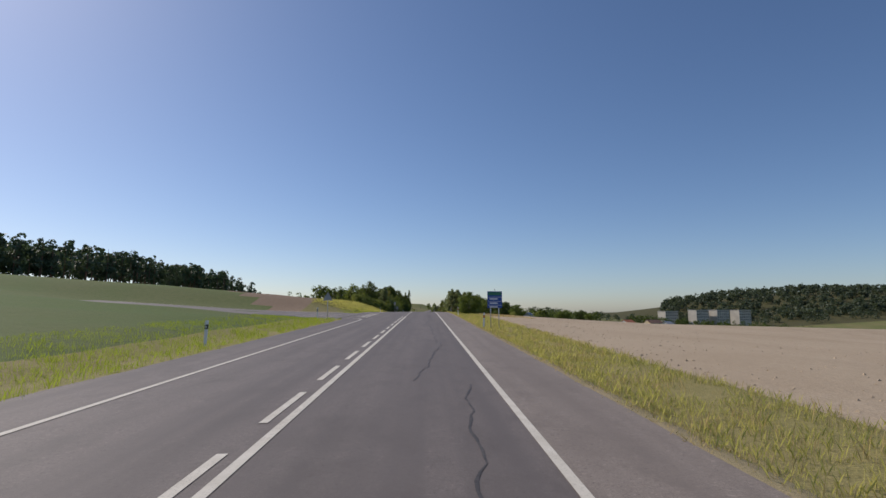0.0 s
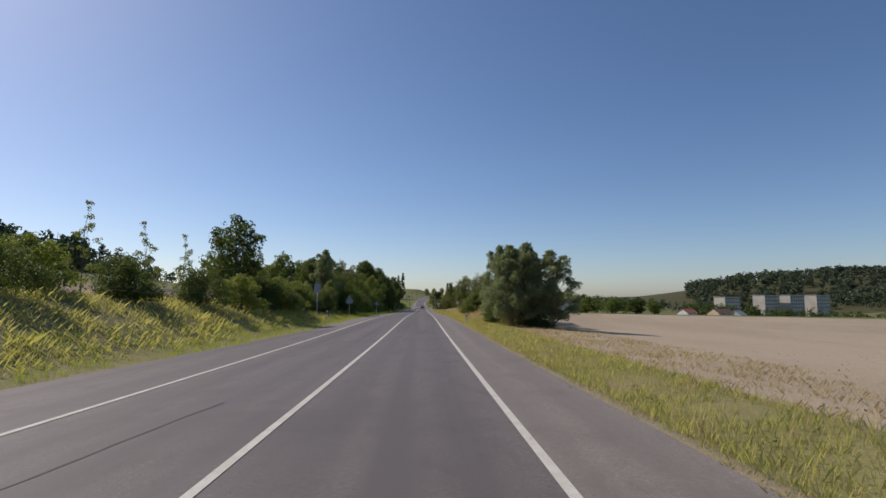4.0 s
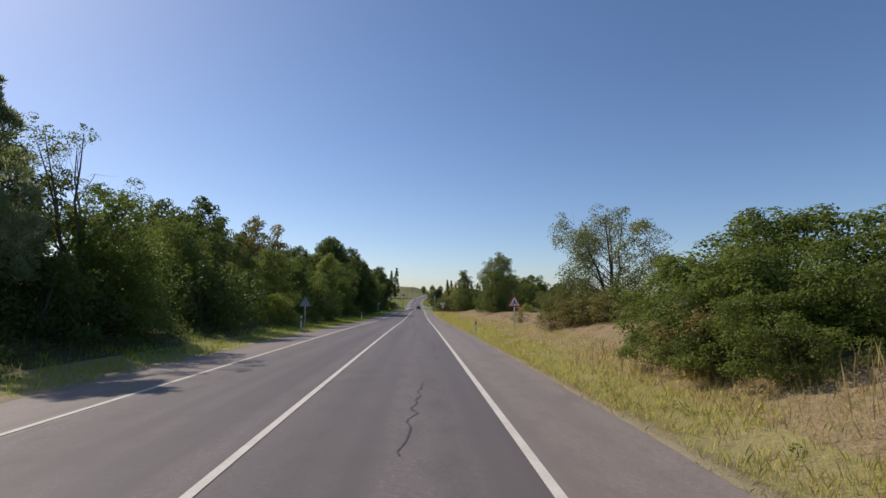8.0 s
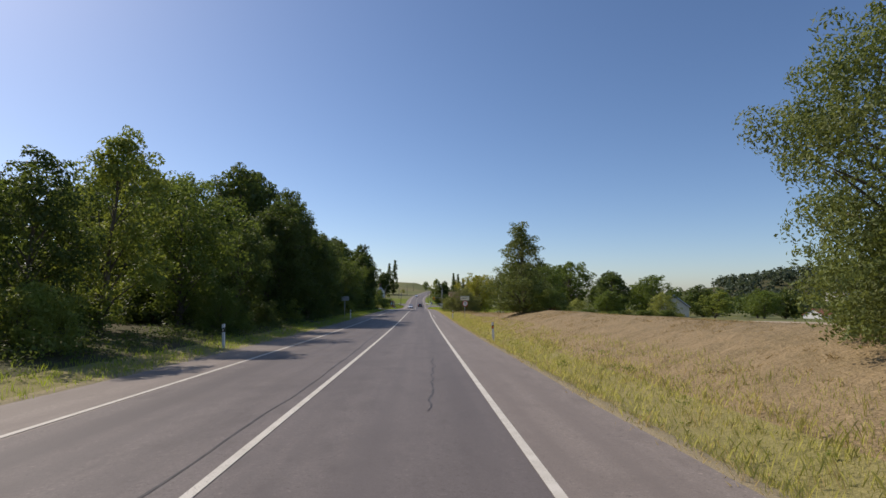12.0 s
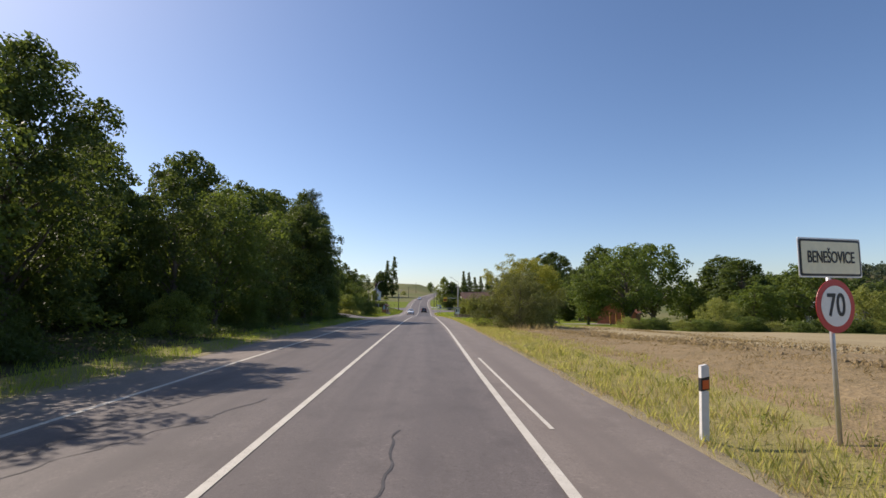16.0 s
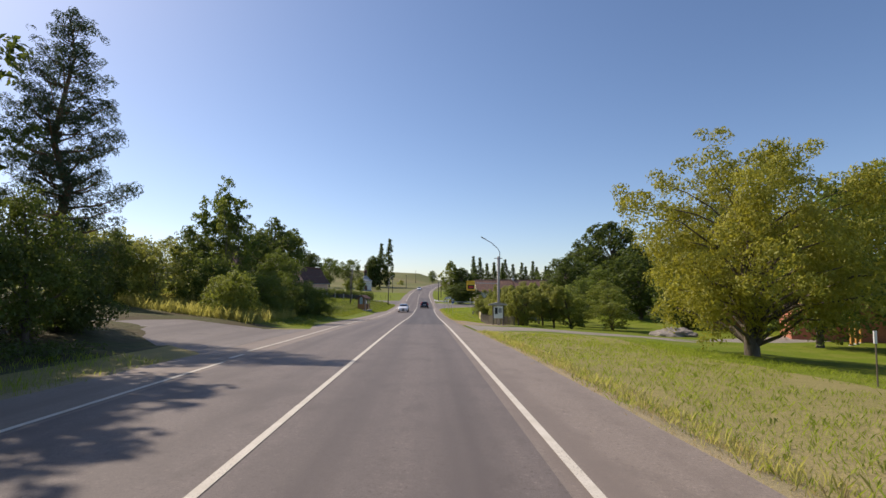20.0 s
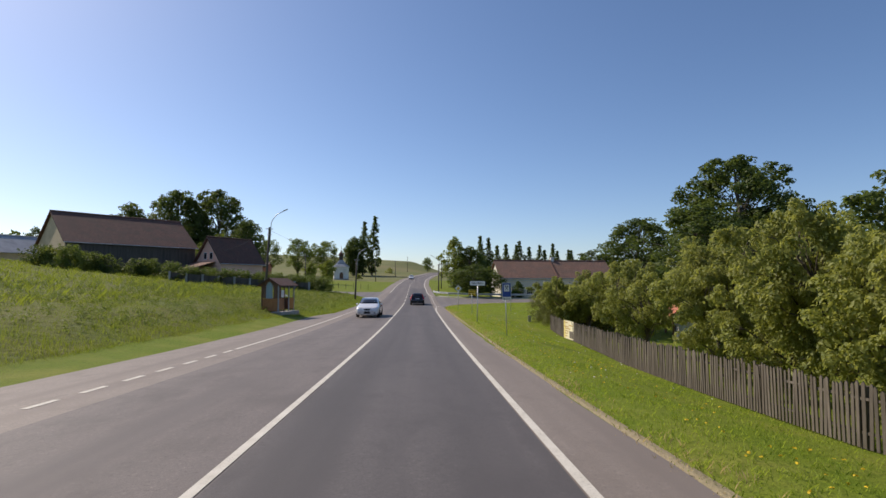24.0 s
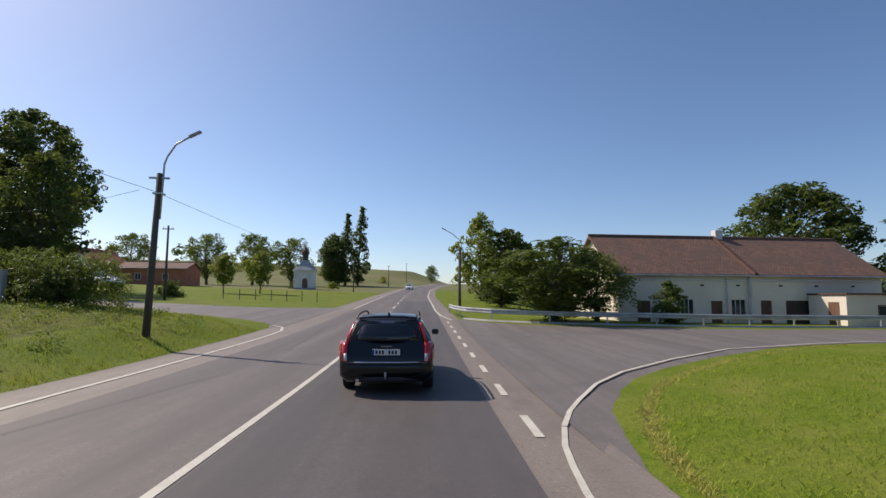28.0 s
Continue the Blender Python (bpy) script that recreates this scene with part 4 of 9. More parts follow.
for x0, y0, x1, y1 in ((0.35, -19.5, 0.75, -12.5), (-0.3, -12, 0.55, -2), (0.4, -2, 0.2, 12), (-0.2, 12, 0.5, 26), (-0.9, 28, 0.3, 34), (-4.8, 66, -3.1, 80), (-5.2, 74, -3.6, 92), (-0.2, 112, 0.35, 118.5), (-0.5, 112.5, 0.2, 117.5), (-3.6, 136, -3.1, 146), (-4.3, 137, -3.6, 142),
                       (-0.2, 149, 0.1, 155), (0.5, 160.5, 0.75, 168), (-1.92, 175, -1.62, 180), (-1.7, 174.5, -1.2, 179), (0.6, 175, 0.66, 179.5), (0.2, 207, 0.45, 216), (-2.5, 196, -2.62, 236), (-4.9, 262, -3.4, 268), (-4.4, 260, -2.9, 264.5), (-5.4, 258, -4.6, 262), (-0.5, 257, -0.4, 262)):
    n = 26
    pts = [(x0 + (x1 - x0) * k / n + 0.16 * noise.noise((k * 0.33, x0, y0)) + random.uniform(-0.03, 0.03), y0 + (y1 - y0) * k / n) for k in range(n + 1)]
    strip("crack_seal", pts, 0.036, CRACK, lift=0.005, step=0.4, fray=1.3)


# ---- trees ----
def limb(pts, rs, sides, vs, fs):
    base = len(vs)
    pts = [Vector(p) for p in pts]
    side = Vector((1, 0, 0))
    for i, p in enumerate(pts):
        way = (pts[min(i + 1, len(pts) - 1)] - pts[max(i - 1, 0)])
        way = way.normalized() if way.length > 1e-6 else Vector((0, 0, 1))
        side = side - way * side.dot(way)
        side = side.normalized() if side.length > 1e-3 else way.orthogonal().normalized()
        up = way.cross(side)
        for k in range(sides):
            a = 2 * math.pi * k / sides
            q = p + (side * math.cos(a) + up * math.sin(a)) * rs[i]
            vs.append((q.x, q.y, q.z))
    for i in range(len(pts) - 1):
        for k in range(sides):
            a, b = base + i * sides + k, base + i * sides + (k + 1) % sides
            fs.append((a, b, b + sides, a + sides))


def foliage(rng, centres, radii, count, size, slim, upward=0.35, squash=0.8, spike=0.0):
    """Leaves, each a folded blade of two triangles, as caps over the clump centres."""
    n = len(centres)
    share = radii ** 2 / (radii ** 2).sum()
    idx = rng.choice(n, size=count, p=share)
    way = rng.normal(size=(count, 3))
    way[:, 2] += 0.5
    way /= np.linalg.norm(way, axis=1)[:, None]
    rad = radii[idx] * (0.5 + 0.58 * rng.random(count) ** 0.7)
    pos = centres[idx] + way * rad[:, None] * np.array([1, 1, squash])
    nrm = way * 0.95 + rng.normal(size=(count, 3)) * 0.45 + np.array([0, 0, upward])
    nrm /= np.linalg.norm(nrm, axis=1)[:, None]
    along = np.cross(nrm, rng.normal(size=(count, 3)))
    along[:, 2] -= 0.25
    along /= np.linalg.norm(along, axis=1)[:, None] + 1e-9
    if spike:
        along = along * (1 - spike) + (way + np.array([0, 0, 0.9])) * spike
        along /= np.linalg.norm(along, axis=1)[:, None] + 1e-9
        nrm = np.cross(along, rng.normal(size=(count, 3)))
        nrm /= np.linalg.norm(nrm, axis=1)[:, None] + 1e-9
    across = np.cross(nrm, along)
    s = size * (0.6 + 0.8 * rng.random(count))[:, None]
    v = np.stack([pos - along * s * 0.5, pos + across * s * slim * 0.5 + nrm * s * 0.12, pos + along * s * 0.5, pos - across * s * slim * 0.5 + nrm * s * 0.12], 1).reshape(-1, 3)
    return v


def leaf_mesh(name, v, material):
    n = len(v) // 4
    me = bpy.data.meshes.new(name)
    me.vertices.add(len(v))
    me.vertices.foreach_set("co", v.astype(np.float32).ravel())
    me.loops.add(n * 6)
    base = np.arange(n)[:, None] * 4
    me.loops.foreach_set("vertex_index", (base + np.array([0, 1, 2, 0, 2, 3])).astype(np.int32).ravel())
    me.polygons.add(n * 2)
    me.polygons.foreach_set("loop_start", (np.arange(n * 2) * 3).astype(np.int32))
    me.materials.append(material)
    me.update(calc_edges=True)
    return me


DETAIL = [1.0, 1.0]
SHAPES = {
    "round": lambda u: math.sqrt(max(0.0, 1 - (2 * u - 0.95) ** 2)) * (0.95 if u < 0.5 else 1),
    "cone": lambda u: (1 - u) ** 0.75 * min(1, u * 6 + 0.35),
    "pine": lambda u: min(1, 0.62 + 1.2 * u) * (1 - u) ** 0.55 + 0.05,
    "column": lambda u: min(1, u * 5 + 0.3) * min(1, (1 - u) * 2.2 + 0.08),
    "shrub": lambda u: math.sqrt(max(0.02, 1 - u * u)),
    "wide": lambda u: math.sqrt(max(0.0, 1 - (1.7 * u - 0.75) ** 2)),
}


def grow(name, label, seed, height, width, bare, shape, clumps, leaves, size, slim, leaf, bark, trunk_r, clump_r, stems=1, squash=0.8, gap=0.0, upward=0.35, gnarl=0.06):
    """A tree at the origin: tapered stems, limbs to each clump, and a crown of single leaves."""
    rng = np.random.default_rng(seed)
    leaves, size = int(leaves * DETAIL[0]), size * DETAIL[1]
    ob = thing(name, label, "shrub" if name.endswith("shrub") or name.endswith("hedge") else "tree")
    cs, rs, vs, fs = [], [], [], []
    tops = []
    for s in range(stems):
        lean = rng.normal(size=2) * (0.03 if stems == 1 else 0.16) * height
        n = 7
        pts = []
        for k in range(n):
            u = k / (n - 1)
            pts.append((lean[0] * u + rng.normal() * gnarl * height * 0.25 * u, lean[1] * u + rng.normal() * gnarl * height * 0.25 * u, -0.25 + (height * 0.93 + 0.25) * u))
        limb(pts, [trunk_r * (1 - 0.88 * k / (n - 1)) * (1.35 if k == 0 else 1) for k in range(n)], 8, vs, fs)
        tops.append(np.array(pts))
    for c in range(clumps):
        u = (c + rng.random()) / clumps
        if shape == "cone":
            u = u ** 1.25
        z = bare * height + u * (height * 0.97 - bare * height)
        reach = SHAPES[shape](u) * width / 2
        r = clump_r * width * (0.7 + 0.6 * rng.random()) * (0.55 + 0.45 * SHAPES[shape](u))
        rad = max(0.0, reach - r * 0.75) * (0.35 + 0.65 * rng.random() ** 0.45) * (1 + (0.3 if shape == "pine" else 0.18) * rng.normal())
        ang = c * 2.39996 + rng.normal() * 0.35
        stem = tops[c % stems]
        zi = min(1.0, max(0.0, (z + 0.25) / (height * 0.93 + 0.25)))
        mid = np.array([np.interp(zi, np.linspace(0, 1, len(stem)), stem[:, q]) for q in range(3)])
        p = np.array([mid[0] + math.cos(ang) * rad, mid[1] + math.sin(ang) * rad, z])
        if rng.random() >= gap:
            cs.append(p)
            rs.append(r)
        zs = max(0.08, (zi - 0.16 - 0.12 * rng.random()))
        a = np.array([np.interp(zs, np.linspace(0, 1, len(stem)), stem[:, q]) for q in range(3)])
        m1 = a + (p - a) * 0.4 + np.array([0, 0, 0.10 * rad]) + rng.normal(size=3) * 0.05 * width * 0.3
        m2 = a + (p - a) * 0.75 + np.array([0, 0, 0.06 * rad]) + rng.normal(size=3) * 0.05 * width * 0.3
        r0 = trunk_r * (1 - 0.85 * zs) * 0.45
        tip = p + (p - a) * 0.09 * (1 if gap else 0.3)
        bare_limb = not cs or cs[-1] is not p
        limb([a, m1, m2] if bare_limb else [a, m1, m2, p, tip], [r0, r0 * 0.7, r0 * 0.45, r0 * 0.25, r0 * 0.1][:3 if bare_limb else 5], 5, vs, fs)
        if gap:
            for q in range(3):
                e = (m2 if bare_limb else p) + np.clip(rng.normal(size=3), -1.1, 1.1) * r * 0.8 + np.array([0, 0, r * 0.5])
                limb([m2, (m2 + e) / 2 + rng.normal(size=3) * 0.1 * r, e], [r0 * 0.3, r0 * 0.18, r0 * 0.06], 4, vs, fs)
    part_mesh("trunk", mesh_of("trunk", vs, fs, bark, smooth=True), ob)
    cs, rs = np.array(cs), np.array(rs)
    twigs = rng.integers(0, len(cs), len(cs) * 5)
    way = rng.normal(size=(len(twigs), 3)) * 0.8 + (cs[twigs] - np.array([0, 0, height * 0.45])) / (0.5 * width + 0.25 * height)
    way[:, 2] += 1.1 if shape == "pine" else 0.0
    way /= np.linalg.norm(way, axis=1)[:, None]
    cs = np.concatenate([cs, cs[twigs] + way * (rs[twigs] * rng.uniform(0.65, 1.2, len(twigs)))[:, None]])
    rs = np.concatenate([rs * 0.78, rs[twigs] * rng.uniform(0.3, 0.55, len(twigs))])
    low = cs[:, 2] - rs * squash < 0.1
    cs[low, 2] = np.maximum(cs[low, 2], rs[low] * squash * 0.8)
    part_mesh("crown", leaf_mesh("crown", foliage(rng, cs, rs, leaves, size, slim, upward, squash, 0.7 if shape == "pine" else 0.0), leaf), ob)
    return ob


def grow_pine(name, label, seed, height, width, bare, whorls, needle, bark, density=1.0, droop=0.05):
    """A conifer: a straight stem, whorls of rising limbs and tufts of needles along them."""
    rng = np.random.default_rng(seed)
    ob = thing(name, label, "tree")
    vs, fs, cs, rs = [], [], [], []
    stem = [(rng.normal() * 0.012 * height, rng.normal() * 0.012 * height, -0.25 + (height + 0.2) * k / 7) for k in range(8)]
    r0 = height * 0.018 + 0.03
    limb(stem, [r0 * (1 - 0.93 * k / 7) for k in range(8)], 8, vs, fs)
    st = np.array(stem)
    for w in range(whorls):
        u = (w + 0.4 * rng.random()) / whorls
        z = height * (bare + (0.985 - bare) * u)
        arms = rng.integers(4, 7)
        reach = width / 2 * (1 - u) ** 0.55 * min(1.0, 0.5 + u * 1.7)
        for k in range(arms):
            ang = 2 * math.pi * (k + 0.6 * rng.random()) / arms + w
            length = reach * (0.45 + 0.7 * rng.random()) + 0.15
            rise = length * (0.22 + 0.55 * u) - droop * length
            za = min(height * 0.97, z + rng.normal() * 0.45 * height / whorls)
            base = np.array([np.interp(za, st[:, 2], st[:, 0]), np.interp(za, st[:, 2], st[:, 1]), za])
            d = np.array([math.cos(ang), math.sin(ang), 0])
            tip = base + d * length + np.array([0, 0, rise])
            mid = base + d * length * 0.5 + np.array([0, 0, rise * 0.25])
            limb([base, mid, tip], [r0 * 0.3 * (1 - u * 0.7), r0 * 0.18 * (1 - u * 0.7), 0.008], 5, vs, fs)
            tufts = max(3, int(length * 4.6))
            for q in range(tufts):
                f = 0.32 + 0.74 * (q + rng.random()) / tufts
                c = base + (tip - base) * f + np.array([-d[1], d[0], 0]) * rng.normal() * 0.2 * length + np.array([0, 0, 0.12 * f + rng.normal() * 0.12])
                cs.append(c)
                rs.append(0.17 + 0.11 * length * rng.random())
    cs.append(np.array([st[-1][0], st[-1][1], height * 0.985]))
    rs.append(0.22)
    part_mesh("trunk", mesh_of("trunk", vs, fs, bark, smooth=True), ob)
    count = int(len(cs) * 40 * density * DETAIL[0])
    part_mesh("crown", leaf_mesh("crown", foliage(rng, np.array(cs), np.array(rs), count, 0.2 * DETAIL[1], 0.2, 0.5, 0.8), needle), ob)
    return ob


PROTO = {}
RECIPES = {
    "broad_a": lambda: grow("broadleaf_tree", "bushy mid-green roadside tree with a dense rounded crown", 11, 9, 7.5, 0.16, "round", 30, 7000, 0.34, 0.55, LEAF, BARK, 0.19, 0.19),
    "broad_b": lambda: grow("broadleaf_tree", "dark green roadside tree with an uneven crown", 12, 9, 6.5, 0.12, "round", 32, 7000, 0.33, 0.55, LEAF_DARK, BARK, 0.18, 0.18),
    "broad_c": lambda: grow("broadleaf_tree", "light green young tree with upright leafy limbs", 13, 8, 5.0, 0.10, "column", 28, 5600, 0.30, 0.45, LEAF_LIGHT, BARK, 0.12, 0.18, upward=0.1),
    "oak": lambda: grow("broadleaf_tree", "tall oak with a broad dark green crown", 14, 16, 14, 0.22, "round", 46, 9500, 0.48, 0.6, LEAF, BARK, 0.42, 0.15),
    "oak_big": lambda: grow("broadleaf_tree", "very tall old oak with a dense green crown", 61, 20, 15, 0.10, "round", 96, 30000, 0.42, 0.6, LEAF_DARK, BARK, 0.5, 0.115),
    "oak_slim": lambda: grow("broadleaf_tree", "tall old lime with a dark upright crown", 41, 16, 10, 0.18, "round", 46, 9500, 0.42, 0.6, LEAF_DARK, BARK, 0.4, 0.16),
    "dark_big": lambda: grow("broadleaf_tree", "tall dark tree standing close beside the road", 15, 13, 8.5, 0.08, "round", 52, 12500, 0.38, 0.55, LEAF_DARK, BARK, 0.26, 0.16),
    "birch": lambda: grow("broadleaf_tree", "slender airy tree with sparse light leaves", 16, 9, 4.2, 0.2, "column", 24, 3200, 0.26, 0.5, LEAF, BARK, 0.09, 0.16, gap=0.2, upward=0.0),
    "sapling": lambda: grow("young_tree", "thin sapling with sparse upright twigs", 17, 7, 2.2, 0.12, "column", 16, 1000, 0.22, 0.4, LEAF_LIGHT, BARK, 0.05, 0.18, gap=0.3, upward=0.1),
    "cherry": lambda: grow("cherry_tree", "cherry tree with olive drooping leaves down to the bank", 18, 7, 6, 0.04, "round", 64, 25000, 0.18, 0.45, LEAF_CHERRY, BARK, 0.17, 0.17, upward=-0.2),
    "cherry_shoots": lambda: grow("cherry_shrub", "leafy cherry shoots hanging low over the dry bank", 49, 3.4, 5.4, 0.0, "shrub", 36, 8500, 0.18, 0.45, LEAF_CHERRY, BARK, 0.05, 0.15, stems=4, upward=-0.2),
    "cherry_cone": lambda: grow("cherry_tree", "young cherry tree with a pointed crown of olive leaves", 19, 8, 5.4, 0.05, "cone", 44, 11000, 0.22, 0.45, LEAF_CHERRY, BARK, 0.15, 0.17, upward=-0.2),
    "cherry_wild": lambda: grow("cherry_tree", "wild cherry with loose upright twigs at the wood's edge", 48, 7.6, 4.8, 0.04, "round", 50, 9500, 0.17, 0.5, LEAF, BARK, 0.1, 0.14, stems=4, upward=0.5, gap=0.1),
    "apple_sparse": lambda: grow("apple_tree", "half-bare apple tree with thin leaves and twigs showing", 20, 5.6, 7.0, 0.06, "round", 46, 11000, 0.17, 0.55, LEAF_APPLE, BARK, 0.11, 0.14, stems=4, gap=0.2),
    "rust": lambda: grow("cherry_tree", "bushy cherry tree turning reddish at its top", 21, 8, 5.6, 0.12, "round", 30, 4600, 0.30, 0.45, LEAF_RUST, BARK, 0.14, 0.17, gap=0.1, upward=-0.1),
    "orchard": lambda: grow("apple_tree", "apple tree heavy with olive leaves behind the fence", 22, 5.0, 5.4, 0.27, "round", 42, 7800, 0.235, 0.55, LEAF_OLIVE, BARK, 0.13, 0.11, stems=2, gap=0.06, gnarl=0.14),
    "orchard_low": lambda: grow("apple_tree", "bushy apple tree hanging over the picket fence", 62, 4.6, 4.4, 0.10, "round", 54, 9500, 0.2, 0.55, LEAF_OLIVE, BARK, 0.10, 0.12, stems=3, gap=0.04, gnarl=0.12),
    "hawthorn_big": lambda: grow("hawthorn_shrub", "big olive-green hawthorn with dark gaps above long grass", 50, 4.4, 8.0, 0.0, "shrub", 60, 14000, 0.19, 0.5, LEAF_HAW, BARK, 0.06, 0.12, stems=6),
    "pine_low": lambda: grow_pine("pine_tree", "low bushy young pine at the foot of taller ones", 39, 3.4, 3.4, 0.03, 10, NEEDLE, PINE_BARK, 1.1),
    "walnut": lambda: grow("walnut_tree", "spreading walnut tree with yellowing leaves on the lawn", 23, 10.2, 12.6, 0.18, "wide", 70, 26000, 0.33, 0.45, LEAF_YELLOW, BARK, 0.30, 0.115, stems=2, upward=-0.15),
    "shrub_a": lambda: grow("hawthorn_shrub", "dense hawthorn shrub with green leaves down to the ground", 24, 4.2, 7.4, 0.02, "shrub", 44, 9000, 0.22, 0.6, LEAF, BARK, 0.06, 0.15, stems=5),
    "shrub_b": lambda: grow("hawthorn_shrub", "grey-green hawthorn shrub among long grass", 25, 4.4, 8.0, 0.02, "shrub", 44, 9000, 0.22, 0.55, LEAF_OLIVE, BARK, 0.06, 0.15, stems=5),
    "hedge_bush": lambda: grow("hawthorn_shrub", "dense green hedge bush growing down the roadside bank", 47, 4.2, 7.4, 0.0, "shrub", 60, 12500, 0.2, 0.55, LEAF_BUSH, BARK, 0.06, 0.12, stems=5),
    "shrub_c": lambda: grow("roadside_shrub", "low dark shrub on the bank", 26, 2.6, 4.2, 0.02, "shrub", 24, 4200, 0.22, 0.6, LEAF_DARK, BARK, 0.05, 0.19, stems=4),
    "shrub_d": lambda: grow("roadside_shrub", "low light green shrub on the bank", 27, 2.4, 4.0, 0.02, "shrub", 24, 4200, 0.22, 0.5, LEAF_LIGHT, BARK, 0.05, 0.19, stems=4),
    "round_bush": lambda: grow("round_shrub", "round dark green bush at the field's edge", 28, 4.0, 4.6, 0.03, "round", 34, 8200, 0.24, 0.6, LEAF, BARK, 0.08, 0.19, stems=3),
    "pine": lambda: grow("pine_tree", "blue-green pine tree with tufted upswept limbs", 31, 8, 5.0, 0.11, "pine", 66, 15000, 0.30, 0.15, NEEDLE, PINE_BARK, 0.10, 0.112, upward=0.25, gnarl=0.05, squash=1.0, gap=0.16),
    "pine_tall": lambda: grow_pine("pine_tree", "tall dark pine with uneven limbs", 32, 14, 5.6, 0.10, 28, NEEDLE_DARK, PINE_BARK, 0.95),
    "spruce": lambda: grow_pine("spruce_tree", "dark pointed spruce at the wood's edge", 33, 12, 4.6, 0.06, 22, NEEDLE_DARK, BARK, 0.8, 0.4),
    "poplar": lambda: grow("poplar_tree", "narrow columnar poplar tree", 34, 17, 4.4, 0.05, "column", 44, 5200, 0.42, 0.55, LEAF_DARK, BARK, 0.22, 0.20, upward=0.1),
    "lime": lambda: grow("young_lime_tree", "small round-headed tree planted on the green", 35, 5.6, 4.0, 0.28, "round", 24, 4600, 0.26, 0.65, LEAF_LIGHT, BARK, 0.10, 0.2),
    "willow": lambda: grow("willow_tree", "broad grey-green willow with hanging leaves", 36, 8, 10, 0.03, "shrub", 48, 9000, 0.36, 0.25, LEAF_SILVER, BARK, 0.2, 0.14, stems=3, upward=-0.3),
    "dry_shrub": lambda: grow("roadside_shrub", "half-dead brown shrub on the dry bank", 38, 1.6, 2.4, 0.05, "shrub", 26, 1500, 0.12, 0.5, LEAF_RUST, BARK, 0.03, 0.16, stems=4, gap=0.35),
    "thuja": lambda: grow("thuja_shrub", "clipped green thuja in front of the house", 37, 2.8, 1.6, 0.02, "column", 26, 3600, 0.16, 0.5, LEAF, BARK, 0.05, 0.24),
}


LOOKS = {
    "broad_a": "bushy mid-green tree with a dense rounded crown",
    "broad_b": "dark green tree with an uneven crown",
    "broad_c": "light green young tree with upright limbs",
    "oak": "tall oak with a broad green crown",
    "dark_big": "tall dark tree with a dense crown",
    "birch": "slender airy tree with sparse leaves",
    "sapling": "thin sapling with sparse upright twigs",
    "shrub_a": "dense green hawthorn shrub leafy to the ground",
    "shrub_b": "grey-green hawthorn shrub among long grass",
    "shrub_c": "low dark green shrub",
    "shrub_d": "low light green shrub",
}
GROUPS = {"orchard": "apple trees in the orchard", "orchard_low": "apple trees in the orchard", "poplar": "poplars on the hillside", "lime": "young trees on the green", "pine": "pines on the bank"}


def where(x, y):
    """A few words on the part of the place that a plant stands in."""
    if y < 345:
        return "beyond the field" if x > 12 else "in the roadside wood" if x < -7 and y > 150 else "on the roadside bank"
    if y > 500:
        return "on the hillside"
    return "among the gardens" if x > 0 else "beside the track" if y < 376 else "in the village"


def plant(kind, x, y, height=None, width=None, turn=None, sink=0.05, leaf=None):
    """Sets a tree on the land; repeats share one set of meshes."""
    near = 2 if -15.6 < x < 24 and y < 402 else 1 if -24 < x < 40 and y < 455 else 0
    DETAIL[:] = ((0.68, 1.15), (1.2, 0.84), (2.2, 0.6))[near]
    base_kind, kind = kind, (kind, near)
    if kind not in PROTO:
        ob = RECIPES[base_kind]()
        crown = [c for c in ob.children if c.name.startswith("crown")][0]
        box_z = np.empty(len(crown.data.vertices) * 3, dtype=np.float32)
        crown.data.vertices.foreach_get("co", box_z)
        p = box_z.reshape(-1, 3)
        PROTO[kind] = (ob, float(np.percentile(p[:, 2], 99.7)), float(np.percentile(np.abs(p[:, :2]), 97) * 2))
        first = True
    else:
        first = False
    ob, h0, w0 = PROTO[kind]
    sz = (height or h0) / h0
    sx = (width / w0) if width else sz
    turn = random.uniform(0, 360) if turn is None else turn
    m = pose(x, y, land(x, y) - sink, 0, 0, turn) @ Matrix.Diagonal((sx, sx, sz, 1))
    if first:
        ob.matrix_basis = m
    else:
        s = ob.scale
        ob = copy_thing(ob, m @ Matrix.Diagonal((1 / s[0], 1 / s[1], 1 / s[2], 1)))
    return tagged(ob, LOOKS[base_kind] + " " + where(x, y) if base_kind in LOOKS else "", "", GROUPS.get(base_kind, ""))


# right-hand verge and bank
plant("round_bush", 5.6, 47.2, 3.0, 3.2)
plant("pine", 7.7, 128.6, 7.1, 4.2, 20)
plant("pine", 9.0, 128.5, 7.4, 4.6, 140)
plant("pine", 11.3, 127.8, 6.8, 4.6, 260)
plant("pine", 10.0, 130.8, 6.2, 4.4, 310)
plant("shrub_c", 10.2, 128.6, 2.0, 3.2)
plant("dry_shrub", 7.4, 126.8, 1.3, 2.6)
plant("shrub_c", 7.4, 132.2, 1.9, 3.0)
plant("pine", 7.9, 136.8, 7.9, 3.6)
plant("pine", 9.9, 136.6, 6.6, 4.2)
plant("pine", 10.4, 140.5, 5.2, 4.2)
plant("pine_low", 7.6, 135.6, 3.4, 3.2)
plant("shrub_c", 9.2, 132.6, 2.0, 3.4)
plant("shrub_c", 9.6, 144.5, 1.5, 3.0)
plant("hedge_bush", 9.6, 155.2, 3.0, 6.4)
plant("hedge_bush", 7.6, 156.6, 2.3, 4.0)
